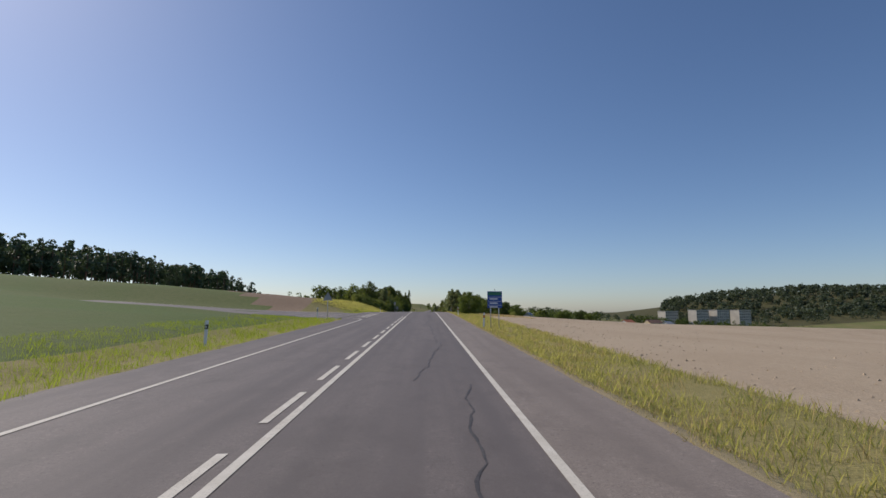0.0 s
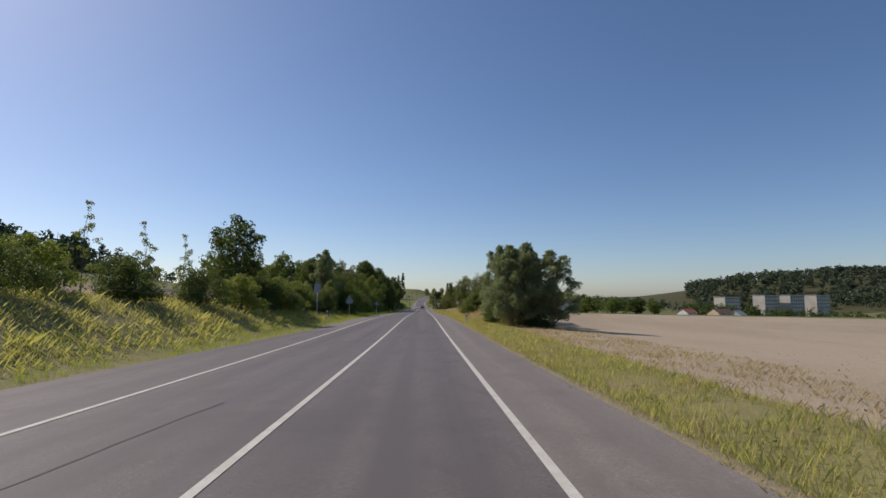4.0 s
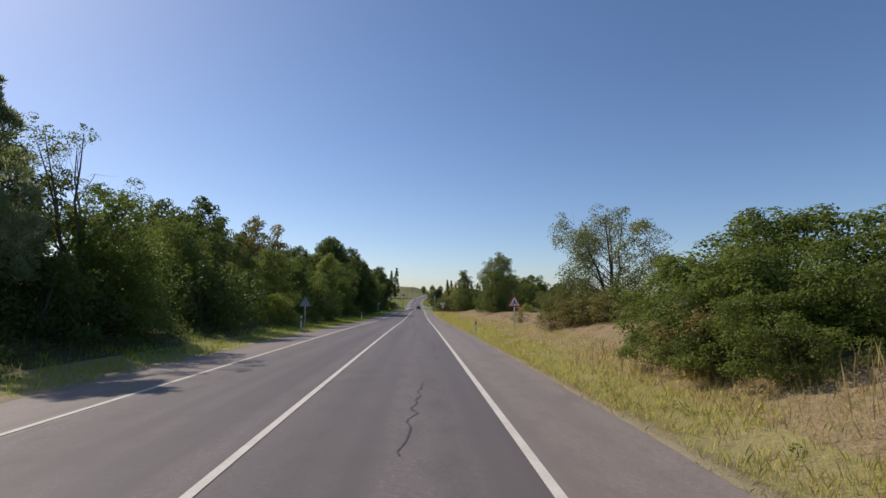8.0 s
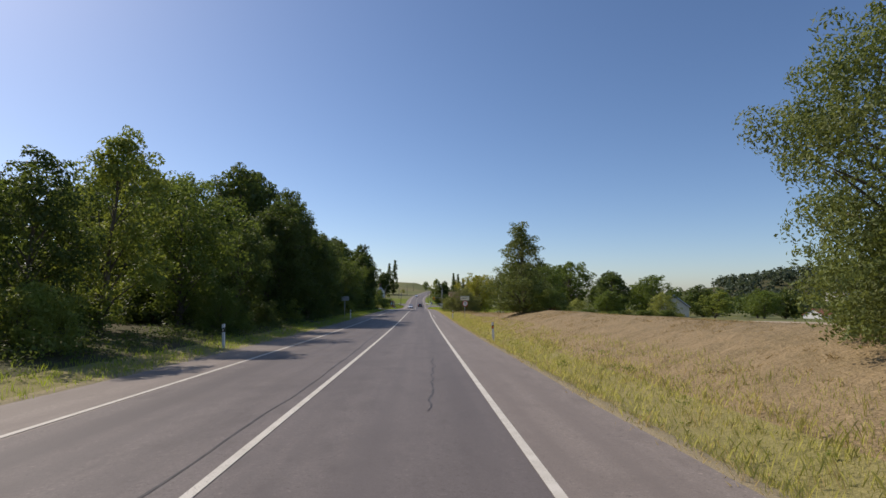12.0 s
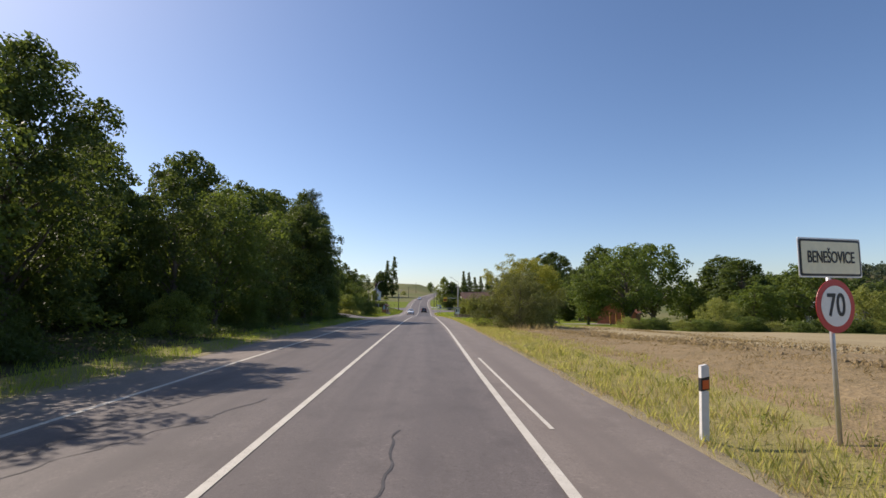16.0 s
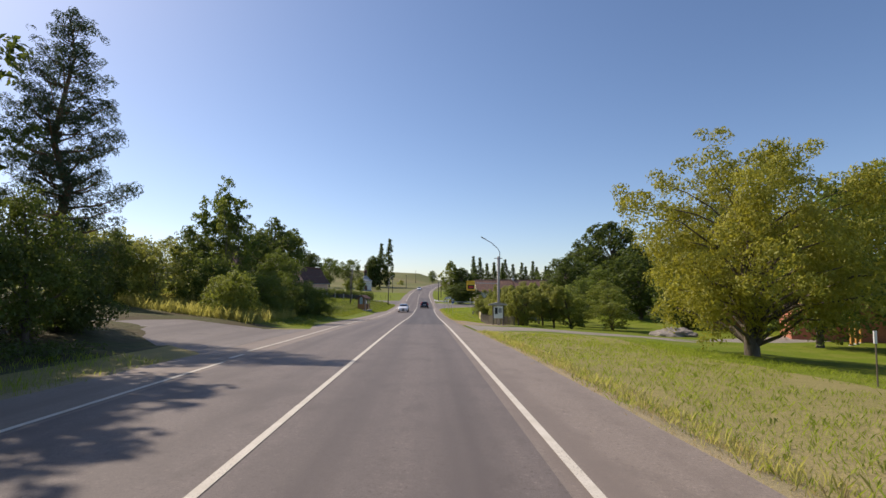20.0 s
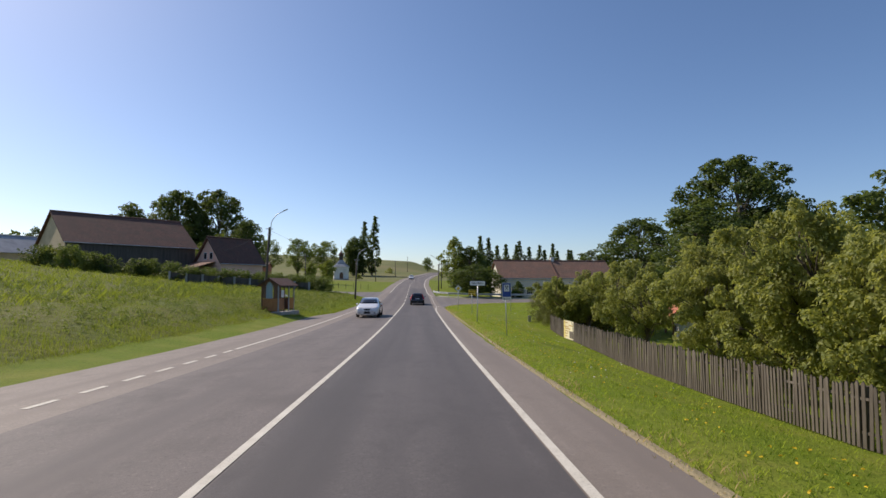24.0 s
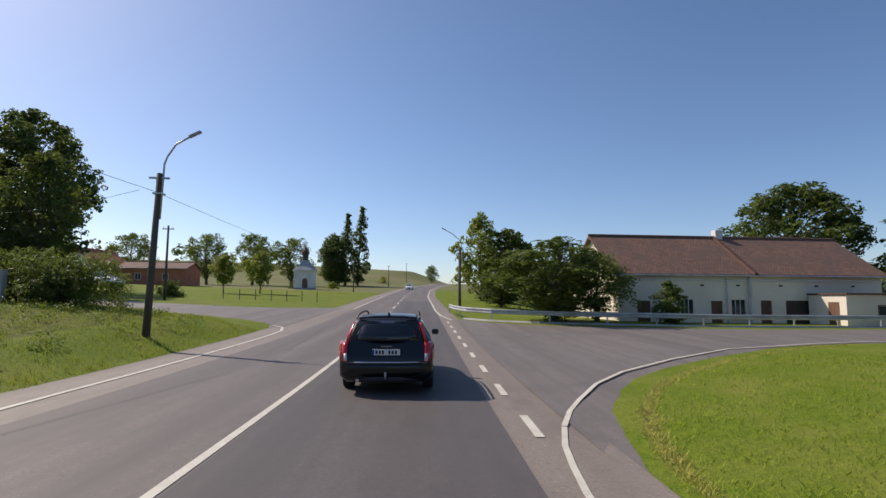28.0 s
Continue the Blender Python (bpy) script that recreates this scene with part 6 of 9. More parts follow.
for x, y, kind in ((-8.8, 23.5, "tri"), (-8.8, 126.5, "rect"), (-9.4, 150.2, "cross"), (-8.9, 184.4, "tri"), (-9.3, 263, "town")):
    if kind == "tri":
        s = sign("grey back of a triangular warning sign on a post", x, y, 2.5)
        panel(s, "back", [(-0.45, 1.75), (0.45, 1.75), (0.0, 2.53)], -0.045, GREY_SIGN)
        panel(s, "face", [(-0.45, 1.75), (0.45, 1.75), (0.0, 2.53)], -0.038, SIGN_RED)
    elif kind == "rect":
        s = sign("grey back of a tall sign panel on a post", x, y, 3.4)
        panel(s, "back", rect_pts(0, 3.05, 0.5, 0.75), -0.045, GREY_SIGN)
        panel(s, "face", rect_pts(0, 3.05, 0.5, 0.75), -0.038, SIGN_WHITE)
    elif kind == "cross":
        s = sign("grey back of a triangular sign over a plate", x, y, 2.75)
        panel(s, "back", [(-0.42, 2.05), (0.42, 2.05), (0.0, 2.8)], -0.045, GREY_SIGN)
        panel(s, "lower_back", rect_pts(0.02, 1.95, 0.85, 0.55), -0.048, GREY_SIGN)
        panel(s, "face", rect_pts(0.02, 1.95, 0.85, 0.55), -0.038, SIGN_WHITE)
    else:
        s = sign("grey back of a town sign above a post", x, y, 2.6)
        panel(s, "back", rect_pts(0, 2.3, 1.0, 0.5), -0.045, GREY_SIGN)
        panel(s, "face", rect_pts(0, 2.3, 1.0, 0.5), -0.038, SIGN_WHITE)

# cyclist warning triangle on the bank
s = sign("red-edged triangular warning sign showing a bicycle on a post", 6.15, 176.4, 2.15)
panel(s, "rim", [(-0.45, 1.42), (0.45, 1.42), (0.0, 2.2)], -0.05, SIGN_RED)
panel(s, "field", [(-0.33, 1.49), (0.33, 1.49), (0.0, 2.06)], -0.056, SIGN_WHITE)
for cx in (-0.12, 0.12):
    bm = bmesh.new()
    o, i = disc_pts(cx, 1.59, 0.075, 24), disc_pts(cx, 1.59, 0.055, 24)
    for a, b, c, d in zip(o, o[1:] + o[:1], i[1:] + i[:1], i):
        bm.faces.new([bm.verts.new((q[0], -0.063, q[1])) for q in (a, b, c, d)])
    part("bicycle_wheel", bm, SIGN_BLACK, s)
panel(s, "bicycle_frame", [(-0.12, 1.58), (-0.02, 1.58), (0.07, 1.70), (0.12, 1.59), (0.13, 1.6), (0.075, 1.73), (-0.05, 1.72), (-0.03, 1.60), (-0.11, 1.60)], -0.062, SIGN_BLACK)
panel(s, "rider_shape", [(-0.06, 1.70), (0.0, 1.70), (0.05, 1.82), (0.02, 1.86), (-0.05, 1.82)], -0.062, SIGN_BLACK)

# place-name board over the limit disc
s = sign("white place-name board above a round seventy limit sign", 5.3, 261.2, 2.66, turn=16)
panel(s, "name_board", rect_pts(0, 2.41, 1.14, 0.52), -0.047, SIGN_WHITE)
panel(s, "name_frame", rect_pts(0, 2.41, 1.10, 0.48), -0.052, SIGN_BLACK)
panel(s, "name_field", rect_pts(0, 2.41, 1.04, 0.42, 0.02), -0.057, SIGN_CREAM)
text_at(s, "BENEŠOVICE", 0.215, SIGN_BLACK, 0, -0.062, 2.41, 0.7, 0.012)
panel(s, "disc", disc_pts(0.03, 1.78, 0.35), -0.05, SIGN_RED)
panel(s, "disc_field", disc_pts(0.03, 1.78, 0.265), -0.056, SIGN_WHITE)
text_at(s, "70", 0.42, SIGN_BLACK, 0.03, -0.061, 1.78, 0.8, 0.01)

# restaurant sign, village name board, yellow board and priority sign
s = sign("blue roadside sign with crossed cutlery on a thin post", 3.78, 383.4, 2.28, 0.022, -1.5)
panel(s, "board", rect_pts(0.05, 1.99, 0.40, 0.64), -0.045, SIGN_WHITE)
panel(s, "blue_field", rect_pts(0.05, 1.99, 0.37, 0.60), -0.051, SIGN_BLUE)
panel(s, "white_field", rect_pts(0.05, 2.08, 0.24, 0.3, 0.01), -0.057, SIGN_WHITE)
for sx in (1, -1):
    part("cutlery", tube([(0.05 - 0.07 * sx, -0.066, 1.98), (0.05 + 0.05 * sx, -0.066, 2.15)], [0.008, 0.012], 6), SIGN_BLACK, s)
    part("cutlery_head", box(0.05 + 0.045 * sx - 0.022, 0.05 + 0.045 * sx + 0.022, -0.07, -0.062, 2.11, 2.19, 0.01), SIGN_BLACK, s)
panel(s, "arrow_plate", rect_pts(0.05, 1.60, 0.40, 0.12, 0.01), -0.045, SIGN_WHITE)
panel(s, "arrow", [(-0.12, 1.60), (-0.05, 1.565), (-0.05, 1.59), (0.21, 1.59), (0.21, 1.61), (-0.05, 1.61), (-0.05, 1.635)], -0.051, SIGN_BLACK)

s = sign("white village name board seen on a thin grey post", 3.55, 393.2, 2.55, 0.03, 1.0, -12)
panel(s, "board", rect_pts(-0.02, 2.40, 0.98, 0.31, 0.02), -0.05, SIGN_BLACK)
panel(s, "field", rect_pts(-0.02, 2.40, 0.94, 0.27, 0.015), -0.056, SIGN_WHITE)
text_at(s, "LOM u STŘÍBRA 2", 0.125, SIGN_BLACK, -0.02, -0.061, 2.40, 0.78, 0.01)
panel(s, "arrow_tip", [(0.472, 2.25), (0.58, 2.40), (0.472, 2.55)], -0.05, SIGN_BLACK)

s = sign("three yellow direction boards with black arrow tips on a low post", 4.42, 405.25, 2.03, 0.025)
for z, way in ((1.925, -1), (1.765, 1), (1.605, 1)):
    panel(s, "board", rect_pts(0.0, z, 0.62, 0.148), -0.045, SIGN_YELLOW)
    panel(s, "arrow_tip", [(0.312 * way, z - 0.07), (0.39 * way, z), (0.312 * way, z + 0.07)][::way], -0.045, SIGN_BLACK)
    panel(s, "text_bar", rect_pts(-0.04 * way, z, 0.44, 0.045, 0.005), -0.051, SIGN_BLACK)

s = sign("yellow and white diamond priority sign on a post", 3.85, 413.7, 2.5, 0.028)
panel(s, "diamond", [(0, 1.77), (0.36, 2.13), (0, 2.49), (-0.36, 2.13)], -0.045, SIGN_WHITE)
panel(s, "diamond_edge", [(0, 1.81), (0.32, 2.13), (0, 2.45), (-0.32, 2.13)], -0.050, SIGN_BLACK)
panel(s, "diamond_field", [(0, 1.825), (0.305, 2.13), (0, 2.435), (-0.305, 2.13)], -0.054, SIGN_WHITE)
panel(s, "diamond_heart", [(0, 1.93), (0.2, 2.13), (0, 2.33), (-0.2, 2.13)], -0.059, SIGN_YELLOW)
s = sign("yellow diamond priority sign on the far corner", 8.4, 409.0, 2.3, 0.028, 0, 60)
panel(s, "diamond", [(0, 1.75), (0.32, 2.07), (0, 2.39), (-0.32, 2.07)], -0.045, SIGN_WHITE)
panel(s, "diamond_heart", [(0, 1.87), (0.2, 2.07), (0, 2.27), (-0.2, 2.07)], -0.052, SIGN_YELLOW)

s = thing("marker_stake", "thin white-topped wooden stake in the long grass", "stake", pose(11.3, 321.5, land(11.3, 321.5)))
part("stake", rod((0, 0, -0.2), (0.02, 0, 1.35), 0.02, sides=6), WOOD_FENCE, s)
part("flag", box(-0.03, 0.05, -0.02, 0.02, 1.1, 1.42, 0.01), WHITE, s)


# ---- lamp and wire poles ----
def lamp_pole(x, y, height, arm, material, label, turn=0.0, lean=0.0, arm_h=1.6):
    ob = thing("street_lamp", label, "street lamp", pose(x, y, land(x, y), 0, lean, turn))
    part("pole", rod((0, 0, -0.5), (0, 0, height), 0.13, 0.09, 12), material, ob, smooth=True)
    pts = [(0.13, 0, height - 1.6), (0.13, 0, height + arm_h * 0.25), (0.12 * arm + 0.1, 0, height + arm_h * 0.45), (0.5 * arm, 0, height + arm_h * 0.78), (arm, 0, height + arm_h)]
    part("arm", tube(pts, 0.035, 8), ZINC, ob, smooth=True)
    head = part("lamp_head", box(-0.05 if arm > 0 else -0.4, 0.4 if arm > 0 else 0.05, -0.08, 0.08, -0.03, 0.05, 0.02, m=Matrix.Translation((arm, 0, height + arm_h)) @ pose(0, 0, 0, 0, -28 if arm > 0 else 28, 0)), GREY_SIGN, ob)
    part("clamp", box(-0.14, 0.2, -0.14, 0.14, height - 0.75, height - 0.69, 0.01), ZINC, ob)
    part("insulator_arm", box(-0.35, 0.35, -0.03, 0.03, height - 0.2, height - 0.13, 0.008), ZINC, ob)
    return ob


lamp_pole(-14.5, 410.2, 6.6, 1.25, POLE_WOOD, "tarred wooden pole with a curved lamp arm on the lawn", lean=2.2)
lamp_pole(-9.0, 433.8, 5.6, 0.95, POLE_WOOD, "leaning wooden pole with a curved lamp arm by the lane", lean=1.6, arm_h=1.35)
lamp_pole(6.2, 353.6, 5.9, -1.15, CONCRETE, "pale concrete pole with a curved lamp arm by the driveway", arm_h=1.5)
lamp_pole(3.6, 462.5, 5.6, -1.3, POLE_WOOD, "thin wooden pole with a lamp arm beyond the guard rail")


def wire_pole(x, y, h, lean=0.0):
    ob = thing("wire_pole", "plain dark wooden pole carrying wires", "utility pole", pose(x, y, land(x, y), 0, lean, 0))
    part("pole", rod((0, 0, -0.5), (0, 0, h), 0.12, 0.08, 10), POLE_WOOD, ob, smooth=True)
    part("crossbar", box(-0.5, 0.5, -0.04, 0.04, h - 0.35, h - 0.27, 0.01), POLE_WOOD, ob)
    for dx in (-0.4, 0.4):
        part("insulator", rod((dx, 0, h - 0.27), (dx, 0, h - 0.12), 0.035, 0.025, 8), WHITE, ob)
    return ob


for x, y, h in ((-22, 462, 6.5), (-13.4, 520, 6.5), (-6.2, 620, 7.5), (5.0, 484, 6), (-31, 452, 6), (-9.8, 570, 6.5)):
    wire_pole(x, y, h)


def cable(a, b, sag, label):
    pts = [Vector(a).lerp(Vector(b), k / 12) - Vector((0, 0, sag * 4 * (k / 12) * (1 - k / 12))) for k in range(13)]
    me = bpy.data.meshes.new("cable")
    bm = tube(pts, 0.008, 5)
    bm.to_mesh(me)
    bm.free()
    me.materials.append(BLACK)
    tagged(new("cable", me), label, "cable")


za, zb = land(-14.5, 410.2) + 6.3, land(-9.2, 433.8) + 4.9
cable((-14.2, 410.2, za), (-9.0, 433.8, zb), 0.35, "thin black wire sagging between two wooden poles")
cable((-14.6, 410.2, za), (-30.5, 441.5, land(-31, 442) + 5.0), 0.4, "thin black wire sagging from pole to house")
cable((-9.4, 433.6, zb), (-31, 452, land(-31, 452) + 5.6), 0.4, "thin black wire sagging over the village lane")
cable((-9.0, 433.6, zb), (-13.4, 520, land(-13.4, 520) + 6.1), 0.9, "thin black wire running up the village green")

# speed display on an arm, notice board and litter bin
s = thing("speed_display", "yellow speed display with red digits on a long arm", "traffic display", pose(6.2, 353.45, land(6.2, 353.5)))
part("bracket", tube([(-0.05, 0, 3.55), (-2.3, 0, 3.6)], 0.03, 8), ZINC, s)
part("cabinet", box(-2.75, -2.05, -0.12, 0.02, 2.95, 3.78, 0.02), SIGN_YELLOW, s)
part("display", box(-2.68, -2.12, -0.135, -0.118, 3.08, 3.42, 0.005), SIGN_BLACK, s)
part("digit_bar", box(-2.6, -2.2, -0.142, -0.134, 3.16, 3.34, 0.005), SIGN_RED, s, "lit red digits as a bar")
s = thing("notice_board", "white framed notice board under a small wooden roof", "notice board", pose(6.0, 352.7, land(6.0, 352.7)))
for dx in (-0.4, 0.45):
    part("post", box(dx - 0.05, dx + 0.05, -0.05, 0.05, -0.3, 1.75, 0.01), WOOD_FENCE, s)
part("roof", slab([(-0.75, 1.68), (0.8, 1.68), (0.8, 1.78), (0.03, 1.95), (-0.75, 1.78)], 0.4, m=Matrix.Translation((0, -0.2, 0))), CONCRETE, s)
part("panel", box(-0.35, 0.42, -0.07, -0.03, 0.6, 1.6, 0.01), SIGN_WHITE, s)
part("notice", box(-0.25, -0.02, -0.078, -0.07, 0.95, 1.5), SIGN_BLACK, s)
part("notice", box(0.06, 0.32, -0.078, -0.07, 1.05, 1.45), GREY_SIGN, s)
s = thing("litter_bin", "green litter bin with a little grey roof", "bin", pose(-11.2, 404.4, land(-11.2, 404.4)))
part("post", rod((0, 0, -0.3), (0, 0, 1.0), 0.03), ZINC, s)
part("bucket", box(-0.18, 0.18, -0.2, 0.12, 0.35, 0.82, 0.03), plain("bin_green", (0.02, 0.16, 0.06), 0.5), s)
part("roof", slab([(-0.26, 1.0), (0.26, 1.0), (0.0, 1.14)], 0.44, m=Matrix.Translation((0, -0.25, 0))), GREY_SIGN, s)

# bus shelter
s = thing("bus_shelter", "small wooden bus shelter with orange-brown panels and arched end pane", "bus shelter", pose(-10.5, 399.7, land(-10.9, 400.8) - 0.02, 0, 0, -11))
part("plinth", box(-1.6, 0.35, -0.25, 2.95, -0.3, 0.05, 0.01), CONCRETE, s)
for dx, dy in ((0, 0), (-1.3, 0), (0, 2.65), (-1.3, 2.65), (0, 0.98), (0, 1.76)):
    part("post", box(dx - 0.04, dx + 0.04, dy - 0.04, dy + 0.04, 0.04, 2.02, 0.008), GREY_SIGN if dx == 0 and dy != 0.98 else WOOD_BROWN, s)
for y0, y1, material in ((0.06, 0.92, WOOD_ORANGE), (1.82, 2.59, WOOD_NEW)):
    part("lower_panel", box(-0.02, 0.02, y0, y1, 0.22, 1.05, 0.004), material, s)
part("lower_panel", box(-1.24, -0.06, -0.02, 0.02, 0.12, 1.05, 0.004), WOOD_ORANGE, s)
part("end_panel", box(-1.24, -1.0, -0.02, 0.02, 1.08, 2.0, 0.004), WOOD_BROWN, s)
part("end_panel", box(-0.38, -0.06, -0.02, 0.02, 1.08, 2.0, 0.004), WOOD_BROWN, s)
part("back_panel", box(-1.32, -1.28, 0.06, 2.59, 0.15, 1.05, 0.004), WOOD_BROWN, s)
part("back_panel", box(-1.32, -1.28, 0.06, 1.0, 1.1, 2.0, 0.004), WOOD_BROWN, s)
part("end_panel", box(-1.24, -0.06, 2.63, 2.67, 0.15, 1.05, 0.004), WOOD_BROWN, s)
part("upper_panel", box(-0.02, 0.02, 0.06, 0.4, 1.08, 2.0, 0.004), WOOD_BROWN, s)
part("notice", box(0.0, 0.02, 0.44, 0.9, 1.12, 1.66, 0.003), SIGN_WHITE, s, "pale paper notice")
arch = [(-0.94, 1.06), (-0.44, 1.06), (-0.44, 1.95), (-0.5, 2.12), (-0.6, 2.24), (-0.69, 2.28), (-0.78, 2.24), (-0.88, 2.12), (-0.94, 1.95)]
part("pane", slab(arch, 0.012, m=Matrix.Translation((0, -0.045, 0))), GLASS_BLUE, s, "arched pale blue pane")
part("pane_frame", tube([(x, -0.05, z) for x, z in arch + arch[:1]], 0.022, 6), GREY_SIGN, s)
part("bench", box(-1.24, -0.85, 0.3, 2.4, 0.42, 0.47, 0.01), WOOD_BROWN, s)
for sx in (-1, 1):
    part("roof_side", slab([(sx * 0.92, 1.96), (sx * 0.92, 2.02), (0, 2.58), (0, 2.51)], 3.15, m=Matrix.Translation((-0.65, -0.25, 0))), ROOF_DARK, s)
for y0 in (-0.03, 2.62):
    part("gable", slab([(-0.8, 2.0), (0.8, 2.0), (0, 2.5)], 0.04, m=Matrix.Translation((-0.65, y0, 0))), WOOD_BROWN, s)


# ---- picket fence ----
random.seed(12)
fence = thing("picket_fence", "weathered grey wooden picket fence along the orchard", "fence", pose(0, 0, 0))
run = [Vector(p) for p in ((9.2, 364.2), (7.6, 366), (7.05, 368.6), (7.1, 373.5), (7.3, 379), (7.8, 383), (8.35, 389), (8.6, 395))]
picket = bmesh.new()
slab([(-0.029, 0.0), (0.029, 0.0), (0.029, 1.0), (0.0, 1.04), (-0.029, 1.0)], 0.022, picket)
picket_me = bpy.data.meshes.new("picket")
picket.to_mesh(picket_me)
picket.free()
picket_me.materials.append(WOOD_FENCE)
for a, b in zip(run, run[1:]):
    n = int((b - a).length / 0.099)
    turn = math.degrees(math.atan2(b.y - a.y, b.x - a.x))
    for k in range(n):
        p = a.lerp(b, k / n)
        ob = new("picket", picket_me)
        ob.parent = fence
        ob.matrix_basis = pose(p.x, p.y, land(p.x, p.y) + 0.04, random.uniform(-1.5, 1.5), random.uniform(-1.8, 1.8), turn + 180) @ Matrix.Diagonal((random.uniform(0.85, 1.15), 1, random.uniform(0.93, 1.04), 1))
    for h in (0.28, 0.82):
        za, zb = land(a.x, a.y) + h, land(b.x, b.y) + h
        part("rail", tube([(a.x + 0.04, a.y, za), (b.x + 0.04, b.y, zb)], 0.03, 4), WOOD_FENCE, fence)
    for k in range(int((b - a).length / 2.6) + 1):
        p = a.lerp(b, min(1, k * 2.6 / (b - a).length))
        part("fence_post", box(p.x + 0.06, p.x + 0.16, p.y - 0.05, p.y + 0.05, land(p.x, p.y) - 0.3, land(p.x, p.y) + 1.02, 0.008), WOOD_FENCE, fence)
s = thing("banner", "yellow and white printed banner tied to the fence", "banner", pose(8.36, 389.65, land(8.36, 389.65) + 0.06, 0, 0, 92.0))
part("sheet", box(-0.85, 0.85, 0.03, 0.045, 0.02, 1.04), plain("cream_banner", (0.84, 0.76, 0.52), 0.5), s)
part("yellow_border", box(0.55, 0.85, 0.046, 0.05, 0.02, 1.04), plain("pale_yellow_print", (0.80, 0.66, 0.24), 0.5), s)
BANNER_INK = plain("banner_brown_print", (0.56, 0.37, 0.12), 0.6)
for cz, x0, x1 in ((0.93, 0.15, 0.78), (0.80, -0.75, -0.05), (0.70, 0.0, 0.76), (0.60, -0.3, 0.6), (0.46, 0.0, 0.7), (0.33, 0.1, 0.74), (0.18, 0.2, 0.6)):
    part("text_bar", box(x0, x1, 0.0505, 0.053, cz - 0.035, cz + 0.025), BANNER_INK, s)
part("picture", box(-0.8, -0.15, 0.0465, 0.05, 0.1, 0.48), WOOD_FENCE, s)
s = thing("notice_plate", "small white plate standing on the lawn by the hedge", "plate", pose(8.0, 398.8, land(8.0, 398.8) - 0.2, 0, 0, 20))
part("plate", box(-0.14, 0.14, -0.06, -0.03, 0.1, 0.62, 0.01), SIGN_WHITE, s)


# ---- guard rail ----
rail = thing("guard_rail", "galvanised steel guard rail curving round the corner", "guard rail", pose(0, 0, 0))
turns = [(2.4, 457), (2.6, 454.2), (3.3, 451.6), (4.8, 449.9), (6.9, 449.0), (9.8, 448.4), (14, 448.2), (20, 448.2), (28, 448.6), (36, 449.0), (42, 449.4)]
prof = [(-0.155, 0.0), (-0.12, 0.06), (-0.06, 0.06), (-0.02, 0.0), (0.02, 0.0), (0.06, 0.06), (0.12, 0.06), (0.155, 0.0)]
dense = []
for a, b in zip(turns, turns[1:]):
    n = max(1, int(math.dist(a, b) / 1.0))
    dense += [Vector(a).lerp(Vector(b), k / n) for k in range(n)]
dense.append(Vector(turns[-1]))
vs, fs = [], []
for i, p in enumerate(dense):
    way = (dense[min(i + 1, len(dense) - 1)] - dense[max(i - 1, 0)]).normalized()
    out = Vector((-way.y, way.x))
    out = out if out.y < 0 or (abs(out.y) < 0.6 and out.x < 0) else -out
    for dz, o in prof:
        q = p + out * o
        vs.append((q.x, q.y, land(p.x, p.y) + 0.62 + dz))
m = len(prof)
for i in range(len(dense) - 1):
    for k in range(m - 1):
        fs.append((i * m + k, i * m + k + 1, (i + 1) * m + k + 1, (i + 1) * m + k))
beam = new("beam", mesh_of("beam", vs, fs, ZINC))
beam.parent = rail
sol = beam.modifiers.new("thickness", "SOLIDIFY")
sol.thickness = 0.006
for k in range(0, len(dense), 3):
    p = dense[k]
    part("rail_post", box(p.x - 0.04, p.x + 0.04, p.y + 0.02, p.y + 0.1, land(p.x, p.y) - 0.3, land(p.x, p.y) + 0.72, 0.006), ZINC, rail)
kerb = ribbon("kerb", [(x - 0.25, y - 0.55, x - 0.25, y - 0.1) for x, y in turns[2:]], CONCRETE, "pale concrete strip under the guard rail", lift=0.1, cross=3)
kerb["category"] = "kerb"


# ---- houses ----
def window_in(parent, x, z, w, h, front, frame_mat=WHITE, bars=1):
    """A window in a wall that faces -y in the house's own axes: frame, sill and panes."""
    bm = box(x - w / 2 - 0.06, x + w / 2 + 0.06, front - 0.03, front + 0.03, z - 0.06, z)
    box(x - w / 2 - 0.06, x + w / 2 + 0.06, front - 0.03, front + 0.03, z + h, z + h + 0.06, bm=bm)
    box(x - w / 2 - 0.06, x - w / 2, front - 0.03, front + 0.03, z, z + h, bm=bm)
    box(x + w / 2, x + w / 2 + 0.06, front - 0.03, front + 0.03, z, z + h, bm=bm)
    for k in range(bars):
        cx = x - w / 2 + w * (k + 1) / (bars + 1)
        box(cx - 0.025, cx + 0.025, front - 0.025, front + 0.02, z, z + h, bm=bm)
    win = part("window", bm, frame_mat, parent)
    for k in range(bars + 1):
        x0, x1 = x - w / 2 + w * k / (bars + 1) + 0.03, x - w / 2 + w * (k + 1) / (bars + 1) - 0.03
        part("pane", box(x0, x1, front - 0.008, front + 0.004, z + 0.02, z + h - 0.02), GLASS_PANE, win)
    part("sill", box(x - w / 2 - 0.1, x + w / 2 + 0.1, front - 0.1, front + 0.02, z - 0.1, z - 0.06), CONCRETE, win)
    return win


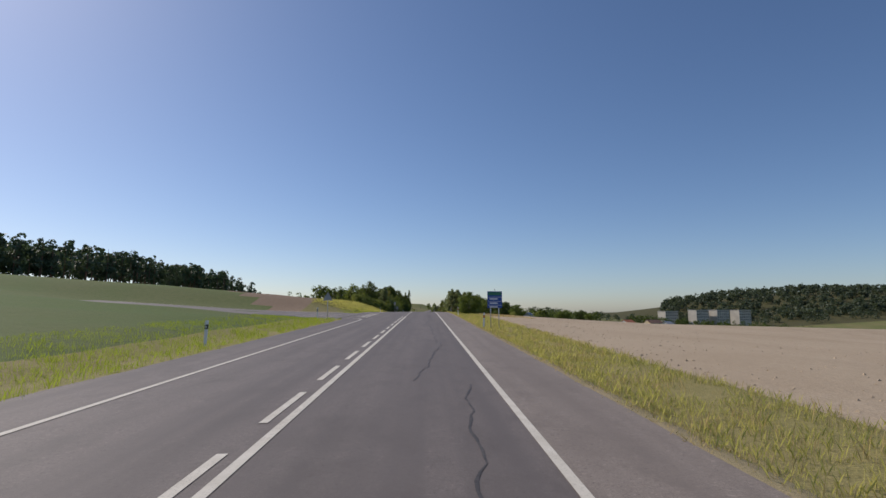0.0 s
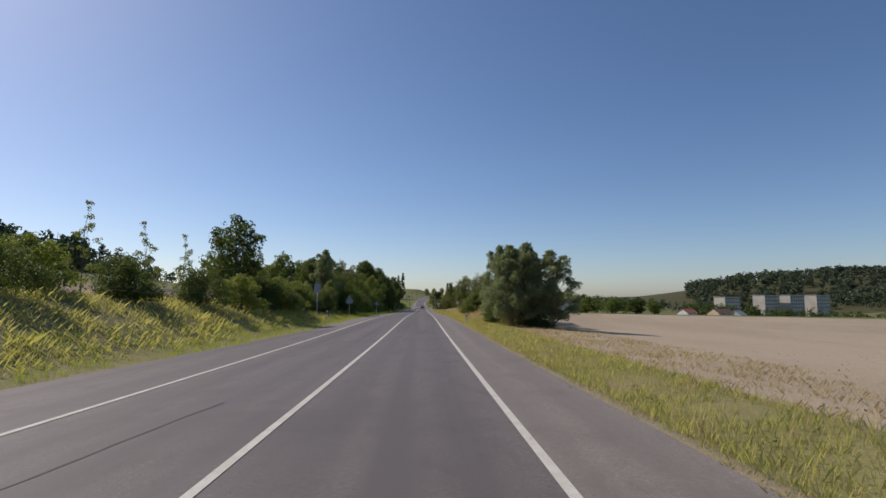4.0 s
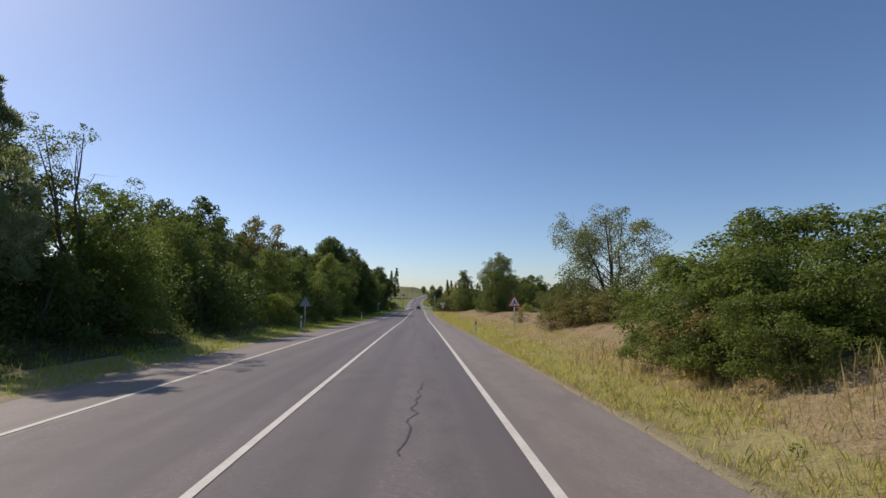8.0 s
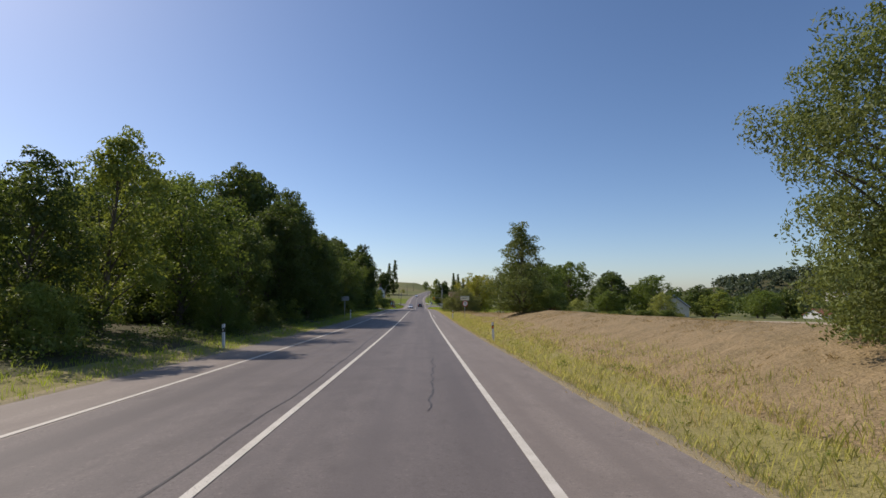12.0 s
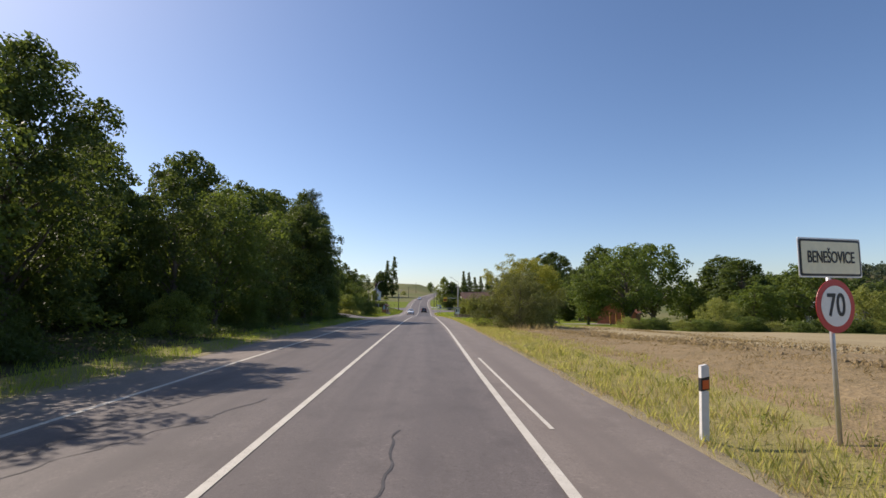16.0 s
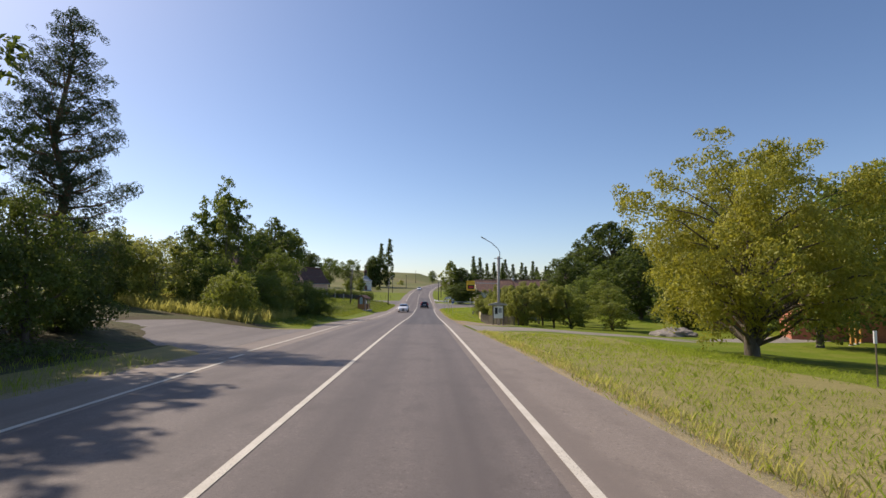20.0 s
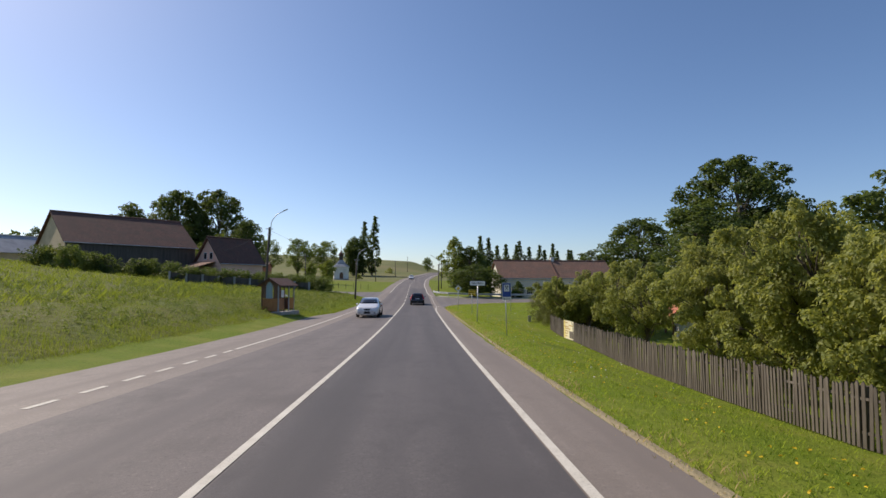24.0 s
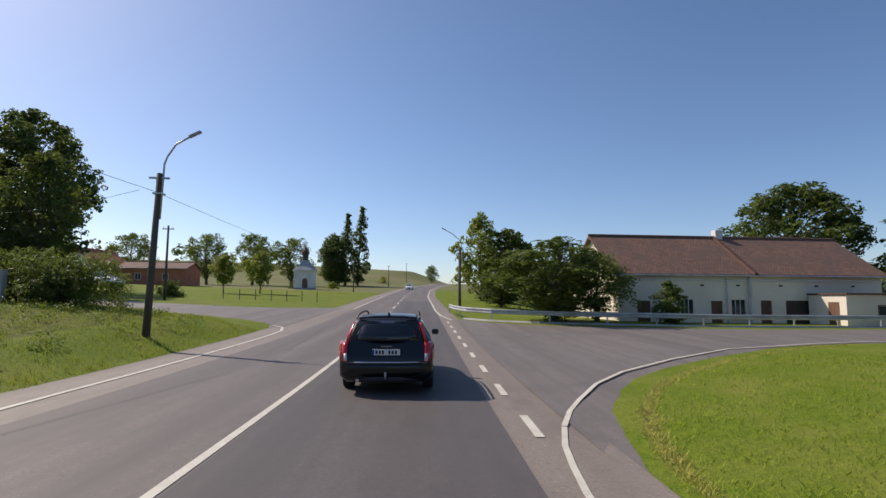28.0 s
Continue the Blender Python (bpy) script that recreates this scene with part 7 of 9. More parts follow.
def roof_slope(parent, x0, x1, y_eave, z_eave, y_ridge, z_ridge, material, thick=0.14):
    """One roof side, built flat in its own axes so that the tile courses run with the eaves."""
    length, run = x1 - x0, math.hypot(y_ridge - y_eave, z_ridge - z_eave)
    ob = part("roof_side", box(0, length, 0, run, -thick, 0), material, parent)
    up = Vector((0, y_ridge - y_eave, z_ridge - z_eave)).normalized()
    along = Vector((1, 0, 0))
    nrm = along.cross(up)
    base = Vector((x0, y_eave, z_eave))
    if nrm.z < 0:
        along, nrm, base = -along, -nrm, Vector((x1, y_eave, z_eave))
    ob.matrix_basis = Matrix.Translation(base) @ Matrix((along, up, nrm)).transposed().to_4x4()
    return ob


def house(name, label, m, w, d, eave, ridge, wall, roof, over=0.35, holes=(), front=None):
    """A gabled house: ridge along x, front wall facing -y. Openings are cut through the front wall as x, z, width, height."""
    ob = thing(name, label, "house", m)
    t = 0.35
    xs = sorted({0.0, w, *[h[0] - h[2] / 2 for h in holes], *[h[0] + h[2] / 2 for h in holes]})
    zs = sorted({-0.8, eave, *[h[1] for h in holes], *[h[1] + h[3] for h in holes]})
    bm = bmesh.new()
    for a, b in zip(xs, xs[1:]):
        for c, e in zip(zs, zs[1:]):
            cx, cz = (a + b) / 2, (c + e) / 2
            if not any(abs(cx - h[0]) < h[2] / 2 and h[1] < cz < h[1] + h[3] for h in holes):
                box(a, b, 0, t, c, e, bm=bm)
    bmesh.ops.remove_doubles(bm, verts=bm.verts, dist=0.0005)
    part("front_wall", bm, front or wall, ob)
    part("back_wall", box(0, w, d - t, d, -0.8, eave), wall, ob)
    for x in (0.0, w - t):
        part("gable_wall", slab([(t + 0.002, -0.8), (d - t - 0.002, -0.8), (d - t - 0.002, eave), (d / 2, ridge - 0.15), (t + 0.002, eave)], t, m=Matrix.Translation((x + t, 0, 0)) @ pose(0, 0, 0, 0, 0, 90)), wall, ob)
    part("floor_slab", box(t, w - t, t, d - t, -0.3, 0.0), CONCRETE, ob)
    rise = (ridge - eave) / (d / 2)
    roof_slope(ob, -over, w + over, -over, eave - over * rise + 0.12, d / 2, ridge + 0.12, roof)
    roof_slope(ob, -over, w + over, d + over, eave - over * rise + 0.12, d / 2, ridge + 0.12, roof)
    part("ridge_cap", tube([(-over, d / 2, ridge + 0.13), (w + over, d / 2, ridge + 0.13)], 0.13, 8), roof, ob)
    part("gutter", tube([(-over, -over - 0.06, eave - over * rise + 0.02), (w + over, -over - 0.06, eave - over * rise + 0.02)], 0.06, 8), ZINC, ob)
    return ob


# long farmhouse by the junction
z0 = 0.75 + float(grade(453))
holes = [(1.9, 0.0, 1.0, 2.0), (5.2, 0.95, 0.95, 1.15), (7.5, 0.0, 0.9, 2.0), (9.2, 0.95, 1.1, 1.15), (11.4, 0.0, 0.9, 2.05), (14.2, 0.0, 2.5, 2.05)]
farm = house("farmhouse", "long cream farmhouse with a brown-red tiled roof", pose(14.3, 452.8, z0, 0, 0, 4), 20.9, 9.0, 4.05, 7.1, PLASTER, ROOF_BROWN, holes=holes)
for x, z, w, h in (holes[1], holes[3]):
    window_in(farm, x, z, w, h, 0.12, bars=2)
part("door", box(1.4, 2.4, 0.1, 0.16, 0, 2.0), WOOD_BROWN, farm)
part("door", box(7.05, 7.95, 0.1, 0.16, 0, 2.0), WOOD_BROWN, farm)
part("door", box(10.95, 11.85, 0.1, 0.16, 0, 2.05), WOOD_BROWN, farm, "dark brown plank door")
part("garage_door", box(12.95, 15.45, 0.12, 0.18, 0, 2.05), plain("dark_garage_door", (0.07, 0.055, 0.045), 0.6), farm)
part("chimney", box(10.5, 11.1, 4.3, 4.9, 6.4, 7.85, 0.02), PLASTER_WHITE, farm)
part("downpipe", rod((9.95, -0.12, -0.4), (9.95, -0.12, 3.7), 0.055), ZINC, farm)
part("downpipe", rod((10.2, -0.06, -0.4), (10.2, -0.06, 3.85), 0.09), PLASTER_WHITE, farm)
part("downpipe", rod((7.3 + 0.95, -0.12, -0.4), (7.3 + 0.95, -0.12, 3.7), 0.05), ZINC, farm)
part("fire_wall", slab([(-0.38, 3.80), (-0.38, 4.06), (4.5, 7.38), (4.5, 7.1)], 0.22, m=Matrix.Translation((10.5, 0, 0)) @ pose(0, 0, 0, 0, 0, 90)), ROOF_DARK, farm, "raised dark strip across the roof")
part("cornice", box(0, 20.9, -0.08, -0.002, 3.42, 3.58, 0.01), PLASTER_WHITE, farm)
part("plinth", box(0, 1.38, -0.05, -0.002, -0.8, 0.32, 0.01), CONCRETE, farm)
for x in (3.4, 6.4, 9.2, 12.6, 15.5, 18.5):
    part("attic_vent", box(x - 0.15, x + 0.15, -0.012, -0.002, 3.08, 3.2), BLACK, farm)
part("flower_box", box(8.7, 9.7, -0.22, -0.02, 0.66, 0.84, 0.01), WOOD_BROWN, farm)
annex = thing("annex", "low flat-roofed cream annex built onto the farmhouse", "building", pose(29.0, 450.25, 0.85 + float(grade(450)), 0, 0, 3))
part("wall", box(0, 5.8, 0, 3.3, -0.8, 2.3), PLASTER, annex)
part("flat_roof", box(-0.12, 5.92, -0.15, 3.3, 2.302, 2.42, 0.02), ROOF_DARK, annex)
window_in(annex, 2.7, 0.8, 0.7, 0.75, -0.006, WOOD_BROWN, 0)
part("side_door", box(-0.03, 0.0, 0.6, 1.5, -0.1, 1.8), WOOD_BROWN, annex)

# barn, pink house and neighbours
z0 = 5.65 + float(grade(436))
barn = house("barn", "long old barn with ochre gable and dark tiled roof", pose(-47.4, 432.4, z0, 0, 0, 49), 17.5, 12.4, 3.3, 7.7, PLASTER_OCHRE, ROOF_DARK, front=POLE_WOOD)
part("gable_door", box(-0.03, 0.0, 5.5, 7.6, 0, 2.4), WOOD_BROWN, barn)
z0 = land(-34, 447)
home = house("house", "pale pink house with a steep dark roof", pose(-30.1, 441.0, 3.7 + float(grade(444)), 0, 0, 55), 7.6, 6.6, 3.05, 6.8, PLASTER_PINK, ROOF_DARK)
for y, z in ((2.5, 3.4), (4.0, 3.4)):
    w = part("gable_window", box(-0.02, 0.0, y - 0.4, y + 0.4, z, z + 1.1), WHITE, home)
    part("pane", box(-0.03, -0.018, y - 0.33, y + 0.33, z + 0.07, z + 1.03), GLASS_PANE, w)
lean = thing("porch", "low tiled porch against the pink house", "building", pose(-33.5, 438.6, land(-33, 439) - 0.2, 0, 0, 55))
part("wall", box(0, 3.6, 0.3, 4.2, -0.4, 1.9), PLASTER_PINK, lean)
part("roof", slab([(-0.3, 1.8), (4.2, 3.1), (4.2, 3.25), (-0.3, 1.95)], 4.8, m=Matrix.Translation((0, 0, 0))), ROOF_BROWN, lean)
for x0, y0, w, d, e, r, turn, wall, roof, nm, lab in (
        (-60.6, 515, 9, 7.6, 3.6, 6.6, 80, PLASTER_WHITE, ROOF_RED, "house", "white house with a bright orange-red roof"),
        (-58.6, 519, 12.5, 9, 3.2, 4.5, 6, BRICK_RED, ROOF_BROWN, "hall", "low brick hall with a shallow red-brown roof"),
        (-62, 455, 10, 8, 3.2, 6.6, 80, PLASTER_PINK, ROOF_DARK, "house", "old pink house half hidden behind the barn"),
        (-69, 447, 9, 8, 3.4, 6.2, 60, PLASTER_OCHRE, ROOF_GREY, "house", "low house with a pale grey roof beyond the barn"),
        (74, 341, 8, 7.5, 3.0, 6.0, 62, PLASTER_WHITE, ROOF_GREY, "house", "white gabled house with a dark grey roof behind the hedge"),
        (42, 402, 8, 7, 2.0, 4.6, 66, PLASTER, ROOF_BROWN, "cottage", "small yellow-gabled cottage among garden trees"),
        (205, 416, 10, 8, 2.8, 5.4, 40, PLASTER_WHITE, ROOF_GREY, "house", "white house with a grey roof beyond the field"),
        (185, 406, 13, 9, 2.2, 4.8, 20, PLASTER_OCHRE, ROOF_BROWN, "house", "ochre house with a brown roof beyond the field"),
        (330, 600, 10, 9, 3.5, 7.0, 10, PLASTER_WHITE, ROOF_RED, "house", "white village house with a red roof"),
        (168, 412, 9, 8, 2.0, 4.4, 25, PLASTER_WHITE, ROOF_RED, "house", "small village house with a red roof"),
        (286, 545, 9, 8, 3.0, 6.0, -15, PLASTER_OCHRE, ROOF_RED, "house", "ochre village house with a red roof")):
    hb = house(nm, lab, pose(x0, y0, land(x0, y0) - 0.1, 0, 0, turn), w, d, e, r, wall, roof)
    for k in range(2):
        window_in(hb, w * (0.3 + 0.4 * k), 0.9, 1.0, 1.2, -0.008, bars=1)


def flats(x, y, n, label):
    """A four-storey block of flats with rows of windows."""
    ob = thing("apartment_block", label, "apartment block", pose(x, y, (-3.2 if x < 240 else -2.0) + float(grade(472)), 0, 0, 20), group="blocks of flats in the valley")
    w, h = 16.0, 11.0
    part("wall", box(0, w, 0, 10, -13, h), RENDER_GREY, ob)
    part("flat_roof", box(-0.3, w + 0.3, -0.3, 10.3, h + 0.002, h + 0.35, 0.03), CONCRETE, ob)
    for f in range(4):
        for k in range(6):
            cx, cz = 1.5 + 2.6 * k, 1.0 + 2.7 * f
            wd = part("window", box(cx - 0.75, cx + 0.75, -0.06, 0.0, cz, cz + 1.4), WHITE, ob)
            part("pane", box(cx - 0.65, cx + 0.65, -0.075, -0.058, cz + 0.1, cz + 1.3), GLASS_PANE, wd)
    return ob


for x, y in ((229, 474), (256, 468), (277, 470), (302, 476)):
    flats(x, y, 6, "cream four-storey block of flats in the valley")

# chapel on the green
s = thing("chapel", "small white chapel with a dark bell turret", "chapel", pose(-25.2, 530, land(-25.2, 530) - 0.1, 0, 0, 12))
part("wall", box(-2.3, 2.3, 0, 4.8, -0.5, 4.0), PLASTER_WHITE, s)
part("plinth", box(-2.36, 2.36, -0.06, 4.86, -0.5, 0.45, 0.02), CONCRETE, s)
part("cornice", box(-2.5, 2.5, -0.2, 5.0, 4.002, 4.25, 0.05), PLASTER_WHITE, s)
for dx in (-2.1, 2.1):
    part("pilaster", box(dx - 0.22, dx + 0.22, -0.07, -0.002, 0.45, 4.0, 0.01), PLASTER_WHITE, s)
bm = bmesh.new()
rings = [[bm.verts.new((sx * a, 2.4 + sy * a * 1.02, z)) for sx, sy in ((-1, -1), (1, -1), (1, 1), (-1, 1))] for a, z in ((2.65, 4.25), (1.7, 5.05), (0.8, 6.2), (0.62, 6.5))]
for lo, hi in zip(rings, rings[1:]):
    for k in range(4):
        bm.faces.new((lo[k], lo[(k + 1) % 4], hi[(k + 1) % 4], hi[k]))
bm.faces.new(rings[-1])
bm.faces.new(rings[0][::-1])
part("roof", bm, ROOF_GREY, s, "bent grey sheet roof")
part("turret", rod((0, 2.4, 6.45), (0, 2.4, 7.9), 0.62, 0.58, 8), POLE_WOOD, s)
for k in range(4):
    a = math.pi / 4 + k * math.pi / 2
    part("louvre", box(-0.2, 0.2, -0.03, 0.03, 6.75, 7.6, 0.01, m=Matrix.Translation((math.cos(a) * 0.6, 2.4 + math.sin(a) * 0.6, 0)) @ pose(0, 0, 0, 0, 0, math.degrees(a) + 90)), BLACK, s)
part("turret_cap", tube([(0, 2.4, 7.85), (0, 2.4, 8.0), (0, 2.4, 8.35), (0, 2.4, 8.8), (0, 2.4, 9.1), (0, 2.4, 9.4), (0, 2.4, 9.7)], [0.75, 0.82, 0.86, 0.55, 0.28, 0.2, 0.1], 12), ROOF_DARK, s, "dark onion-shaped cap", True)
part("finial", tube([(0, 2.4, 9.65), (0, 2.4, 10.2), (0, 2.4, 10.3), (0, 2.4, 10.45), (0, 2.4, 11.3)], [0.05, 0.05, 0.13, 0.05, 0.02], 8), ROOF_DARK, s)
part("door", slab([(-0.55, 0.2), (0.55, 0.2), (0.55, 2.0), (0.36, 2.4), (0, 2.55), (-0.36, 2.4), (-0.55, 2.0)], 0.05, m=Matrix.Translation((0, -0.05, 0))), WOOD_BROWN, s)

# garden shed, cottage porch and clutter beyond the walnut tree
s = thing("garden_shed", "orange-stained board shed with a small red roof", "shed", pose(37.6, 373.2, land(37.6, 373.2), 0, 0, -8))
for k in range(14):
    part("board", box(-1.4 + 0.2 * k, -1.22 + 0.2 * k, -1.1, -1.06, 0.05, 1.75 + 0.0 * k), WOOD_NEW, s)
part("side_wall", box(-1.4, -1.36, -1.05, 1.1, 0.05, 1.75), WOOD_NEW, s)
part("side_wall", box(1.36, 1.4, -1.05, 1.1, 0.05, 1.75), WOOD_NEW, s)
part("back_wall", box(-1.4, 1.4, 1.06, 1.1, 0.05, 1.75), WOOD_NEW, s)
roof_slope(s, -1.6, 1.6, -1.4, 1.65, 0, 2.35, ROOF_RED, 0.06)
roof_slope(s, -1.6, 1.6, 1.4, 1.65, 0, 2.35, ROOF_RED, 0.06)
part("base", box(-1.5, 1.5, -1.2, 1.2, -0.25, 0.05), CONCRETE, s)
s = thing("well_ring", "pale concrete well ring on the grass", "well ring", pose(40.2, 371.0, land(40.2, 371.0)))
part("ring", rod((0, 0, -0.2), (0, 0, 0.55), 0.5, 0.5, 20), CONCRETE, s)
part("lid", rod((0, 0, 0.552), (0, 0, 0.62), 0.54, 0.54, 20), CONCRETE, s)
brick_house = house("house", "red brick house with a timber porch behind the walnut", pose(39.5, 352.5, land(40, 355) - 0.2, 0, 0, 62), 8, 7, 2.4, 4.6, BRICK_RED, ROOF_RED)
for k in range(3):
    window_in(brick_house, 2.2 + 3.6 * k, 0.9, 1.0, 1.2, -0.008, WOOD_BROWN, 1)
for x in (33.5, 35.2, 36.8):
    pst = thing("porch_post", "light timber porch post on pale paving", "post", pose(x, 347 + (x - 31) * 0.9, land(x, 347 + (x - 31) * 0.9)))
    part("post", box(-0.08, 0.08, -0.08, 0.08, -0.1, 2.2, 0.01), WOOD_NEW, pst)
    part("foot", box(-0.14, 0.14, -0.14, 0.14, -0.15, 0.06, 0.01), CONCRETE, pst)
pile = bmesh.new()
bmesh.ops.create_icosphere(pile, subdivisions=4, radius=1.0)
for v in pile.verts:
    v.co = Vector((v.co.x * 2.3, v.co.y * 1.7, max(-0.1, v.co.z) * 0.85)) * (1 + 0.22 * noise.noise(v.co * 2.1) + 0.1 * noise.noise(v.co * 6))
s = thing("rubble_pile", "low heap of pale earth and cut branches", "heap", pose(24.2, 359.6, land(24.2, 359.6) - 0.1))
part("earth", pile, GRAVEL, s)
s = thing("garden_shelter", "little garden oven under an orange tiled roof on posts", "garden oven", pose(17.4, 394.4, land(17.4, 394.4) - 0.05, 0, 0, -12) @ Matrix.Diagonal((1.25, 1.25, 1.38, 1)))
for dx, dy in ((-0.75, -0.8), (0.75, -0.8), (-0.75, 0.8), (0.75, 0.8)):
    part("post", box(dx - 0.05, dx + 0.05, dy - 0.05, dy + 0.05, -0.1, 1.05, 0.01), WOOD_BROWN, s)
part("oven", box(-0.45, 0.5, -0.6, 0.7, -0.1, 0.72, 0.03), PLASTER_WHITE, s)
part("hearth", box(-0.47, -0.45, -0.2, 0.3, 0.2, 0.55, 0.004), BLACK, s)
part("chimney", box(-0.02, 0.28, 0.25, 0.55, 0.7, 2.1, 0.015), CONCRETE, s)
for sx in (-1, 1):
    part("roof_side", slab([(sx * 1.0, 0.98), (sx * 1.0, 1.04), (0, 1.68), (0, 1.61)], 2.3, m=Matrix.Translation((0, -1.15, 0))), ROOF_RED, s)

# hedge and fence below the pink house
random.seed(21)
for k in range(9):
    plant("shrub_c", -32.0 + 2.1 * k, 432.6 + 0.6 * k, 1.9, 2.6)
    plant("shrub_a", -31.2 + 2.1 * k, 434.2 + 0.6 * k, 2.3, 3.0)
wallf = thing("board_fence", "dark board fence with pale concrete posts before the hedge", "fence", pose(0, 0, 0))
for k in range(10):
    x, y = -33 + 1.9 * k, 431.0 + 0.6 * k
    z = land(x, y)
    part("fence_post", box(x - 0.12, x + 0.12, y - 0.12, y + 0.12, z - 0.3, z + 1.22, 0.01), CONCRETE, wallf)
    if k < 9:
        z2 = land(x + 2, y + 0.6)
        bm = bmesh.new()
        a = [bm.verts.new(p) for p in ((x, y, z), (x + 2, y + 0.6, z2), (x + 2, y + 0.6, z2 + 1.1), (x, y, z + 1.1))]
        b = [bm.verts.new((v.co.x - 0.02, v.co.y + 0.06, v.co.z)) for v in a]
        bm.faces.new(a)
        bm.faces.new(b[::-1])
        for q in range(4):
            bm.faces.new((a[q], b[q], b[(q + 1) % 4], a[(q + 1) % 4]))
        bmesh.ops.recalc_face_normals(bm, faces=bm.faces)
        part("fence_panel", bm, POLE_WOOD, wallf)
# small railing and stakes on the green
for k in range(7):
    x, y = -20 + 1.5 * k, 470 + 0.4 * k
    st = thing("tree_stake", "thin wooden stake on the village green", "stake", pose(x, y, land(x, y)), group="stakes on the green")
    part("stake", rod((0, 0, -0.2), (0, 0, 1.1), 0.04, sides=6), WOOD_FENCE, st)
    part("cap", rod((0, 0, 1.1), (0, 0, 1.16), 0.045, 0.02, 6), WOOD_FENCE, st)


# ---- cars ----
def loft(stations, ring):
    """A closed shell from cross-sections; each station gives y and the half outline, mirrored over x."""
    vs, fs = [], []
    n = None
    for st in stations:
        half = ring(st)
        full = half + [(-x, y, z) for x, y, z in half[-2:0:-1]]
        n = len(full)
        vs += full
    for i in range(len(stations) - 1):
        for k in range(n):
            a, b = i * n + k, i * n + (k + 1) % n
            fs.append((a, b, b + n, a + n))
    fs.append(tuple(range(n))[::-1])
    fs.append(tuple(range((len(stations) - 1) * n, len(stations) * n)))
    return vs, fs


def car_ring(st):
    y, wb, zb, w, z1, w2, belt, wr, zre, zc = st
    return [(0, y, zb), (wb, y, zb), (w * 0.985, y, zb + 0.10), (w, y, z1), (w * 0.995, y, z1 + (belt - z1) * 0.55), (w2, y, belt), (wr + (w2 - wr) * 0.45, y, belt + (zre - belt) * 0.55), (wr, y, zre), (wr * 0.86, y, zre + (zc - zre) * 0.6), (wr * 0.45, y, zc), (0, y, zc + 0.004)]


def wheel(parent, x, y, r=0.315):
    sx = 1 if x > 0 else -1
    bm = bmesh.new()
    rows = [(-0.10, r * 0.66), (-0.10, r * 0.93), (-0.07, r), (0.07, r), (0.10, r * 0.93), (0.10, r * 0.66)]
    rings = [[bm.verts.new((x + a, y + math.cos(2 * math.pi * k / 28) * q, r + math.sin(2 * math.pi * k / 28) * q)) for k in range(28)] for a, q in rows]
    for a, b in zip(rings, rings[1:]):
        for k in range(28):
            bm.faces.new((a[k], a[(k + 1) % 28], b[(k + 1) % 28], b[k]))
    bmesh.ops.recalc_face_normals(bm, faces=bm.faces)
    tyre = part("wheel", bm, TYRE, parent, "black tyre on an alloy wheel", smooth=True)
    bm = rod((x + sx * 0.02, y, r), (x + sx * 0.06, y, r), r * 0.3, r * 0.2, 16)
    for k in range(5):
        a = 2 * math.pi * k / 5
        box(-0.015, 0.02, -0.045, 0.045, 0.04, r * 0.68, bm=bm, m=Matrix.Translation((x + sx * 0.05, y, r)) @ Matrix.Rotation(a, 4, "X"))
    part("rim", bm, RIM, tyre)
    part("hub_dish", rod((x - sx * 0.03, y, r), (x + sx * 0.0, y, r), r * 0.67, r * 0.67, 24), CAR_PLASTIC, tyre)


def skin(parent, name, rows, material, label="", thick=0.012):
    """A thin curved panel from rows of points, given thickness inwards."""
    n = len(rows[0])
    vs = [p for r in rows for p in r]
    fs = [(i * n + k, i * n + k + 1, (i + 1) * n + k + 1, (i + 1) * n + k) for i in range(len(rows) - 1) for k in range(n - 1)]
    me = mesh_of(name, vs, fs, material, smooth=True)
    ob = part_mesh(name, me, parent, label)
    sol = ob.modifiers.new("thickness", "SOLIDIFY")
    sol.thickness, sol.offset = thick, 0
    return ob


def surface_point(stations, y, u, out=0.008):
    """A point on the right flank of a lofted body, u from belt (0) to roof edge (1)."""
    ys = [s[0] for s in stations]
    v = [np.interp(y, ys, [s[k] for s in stations]) for k in range(10)]
    r = car_ring(v)
    a, b, c = r[5], r[6], r[7]
    p = (a[0] + (b[0] - a[0]) * u * 2, a[2] + (b[2] - a[2]) * u * 2) if u < 0.5 else (b[0] + (c[0] - b[0]) * (u * 2 - 1), b[2] + (c[2] - b[2]) * (u * 2 - 1))
    return (p[0] + out, y, p[1])


def side_glass(parent, stations, spans):
    for sx in (1, -1):
        for y0, y1, u0, u1 in spans:
            rows = []
            for u in (u0, (u0 + u1) / 2, u1):
                rows.append([(sx * q[0], q[1], q[2]) for q in (surface_point(stations, y0 + (y1 - y0) * k / 5, u) for k in range(6))])
            skin(parent, "side_window", rows, GLASS_DARK)


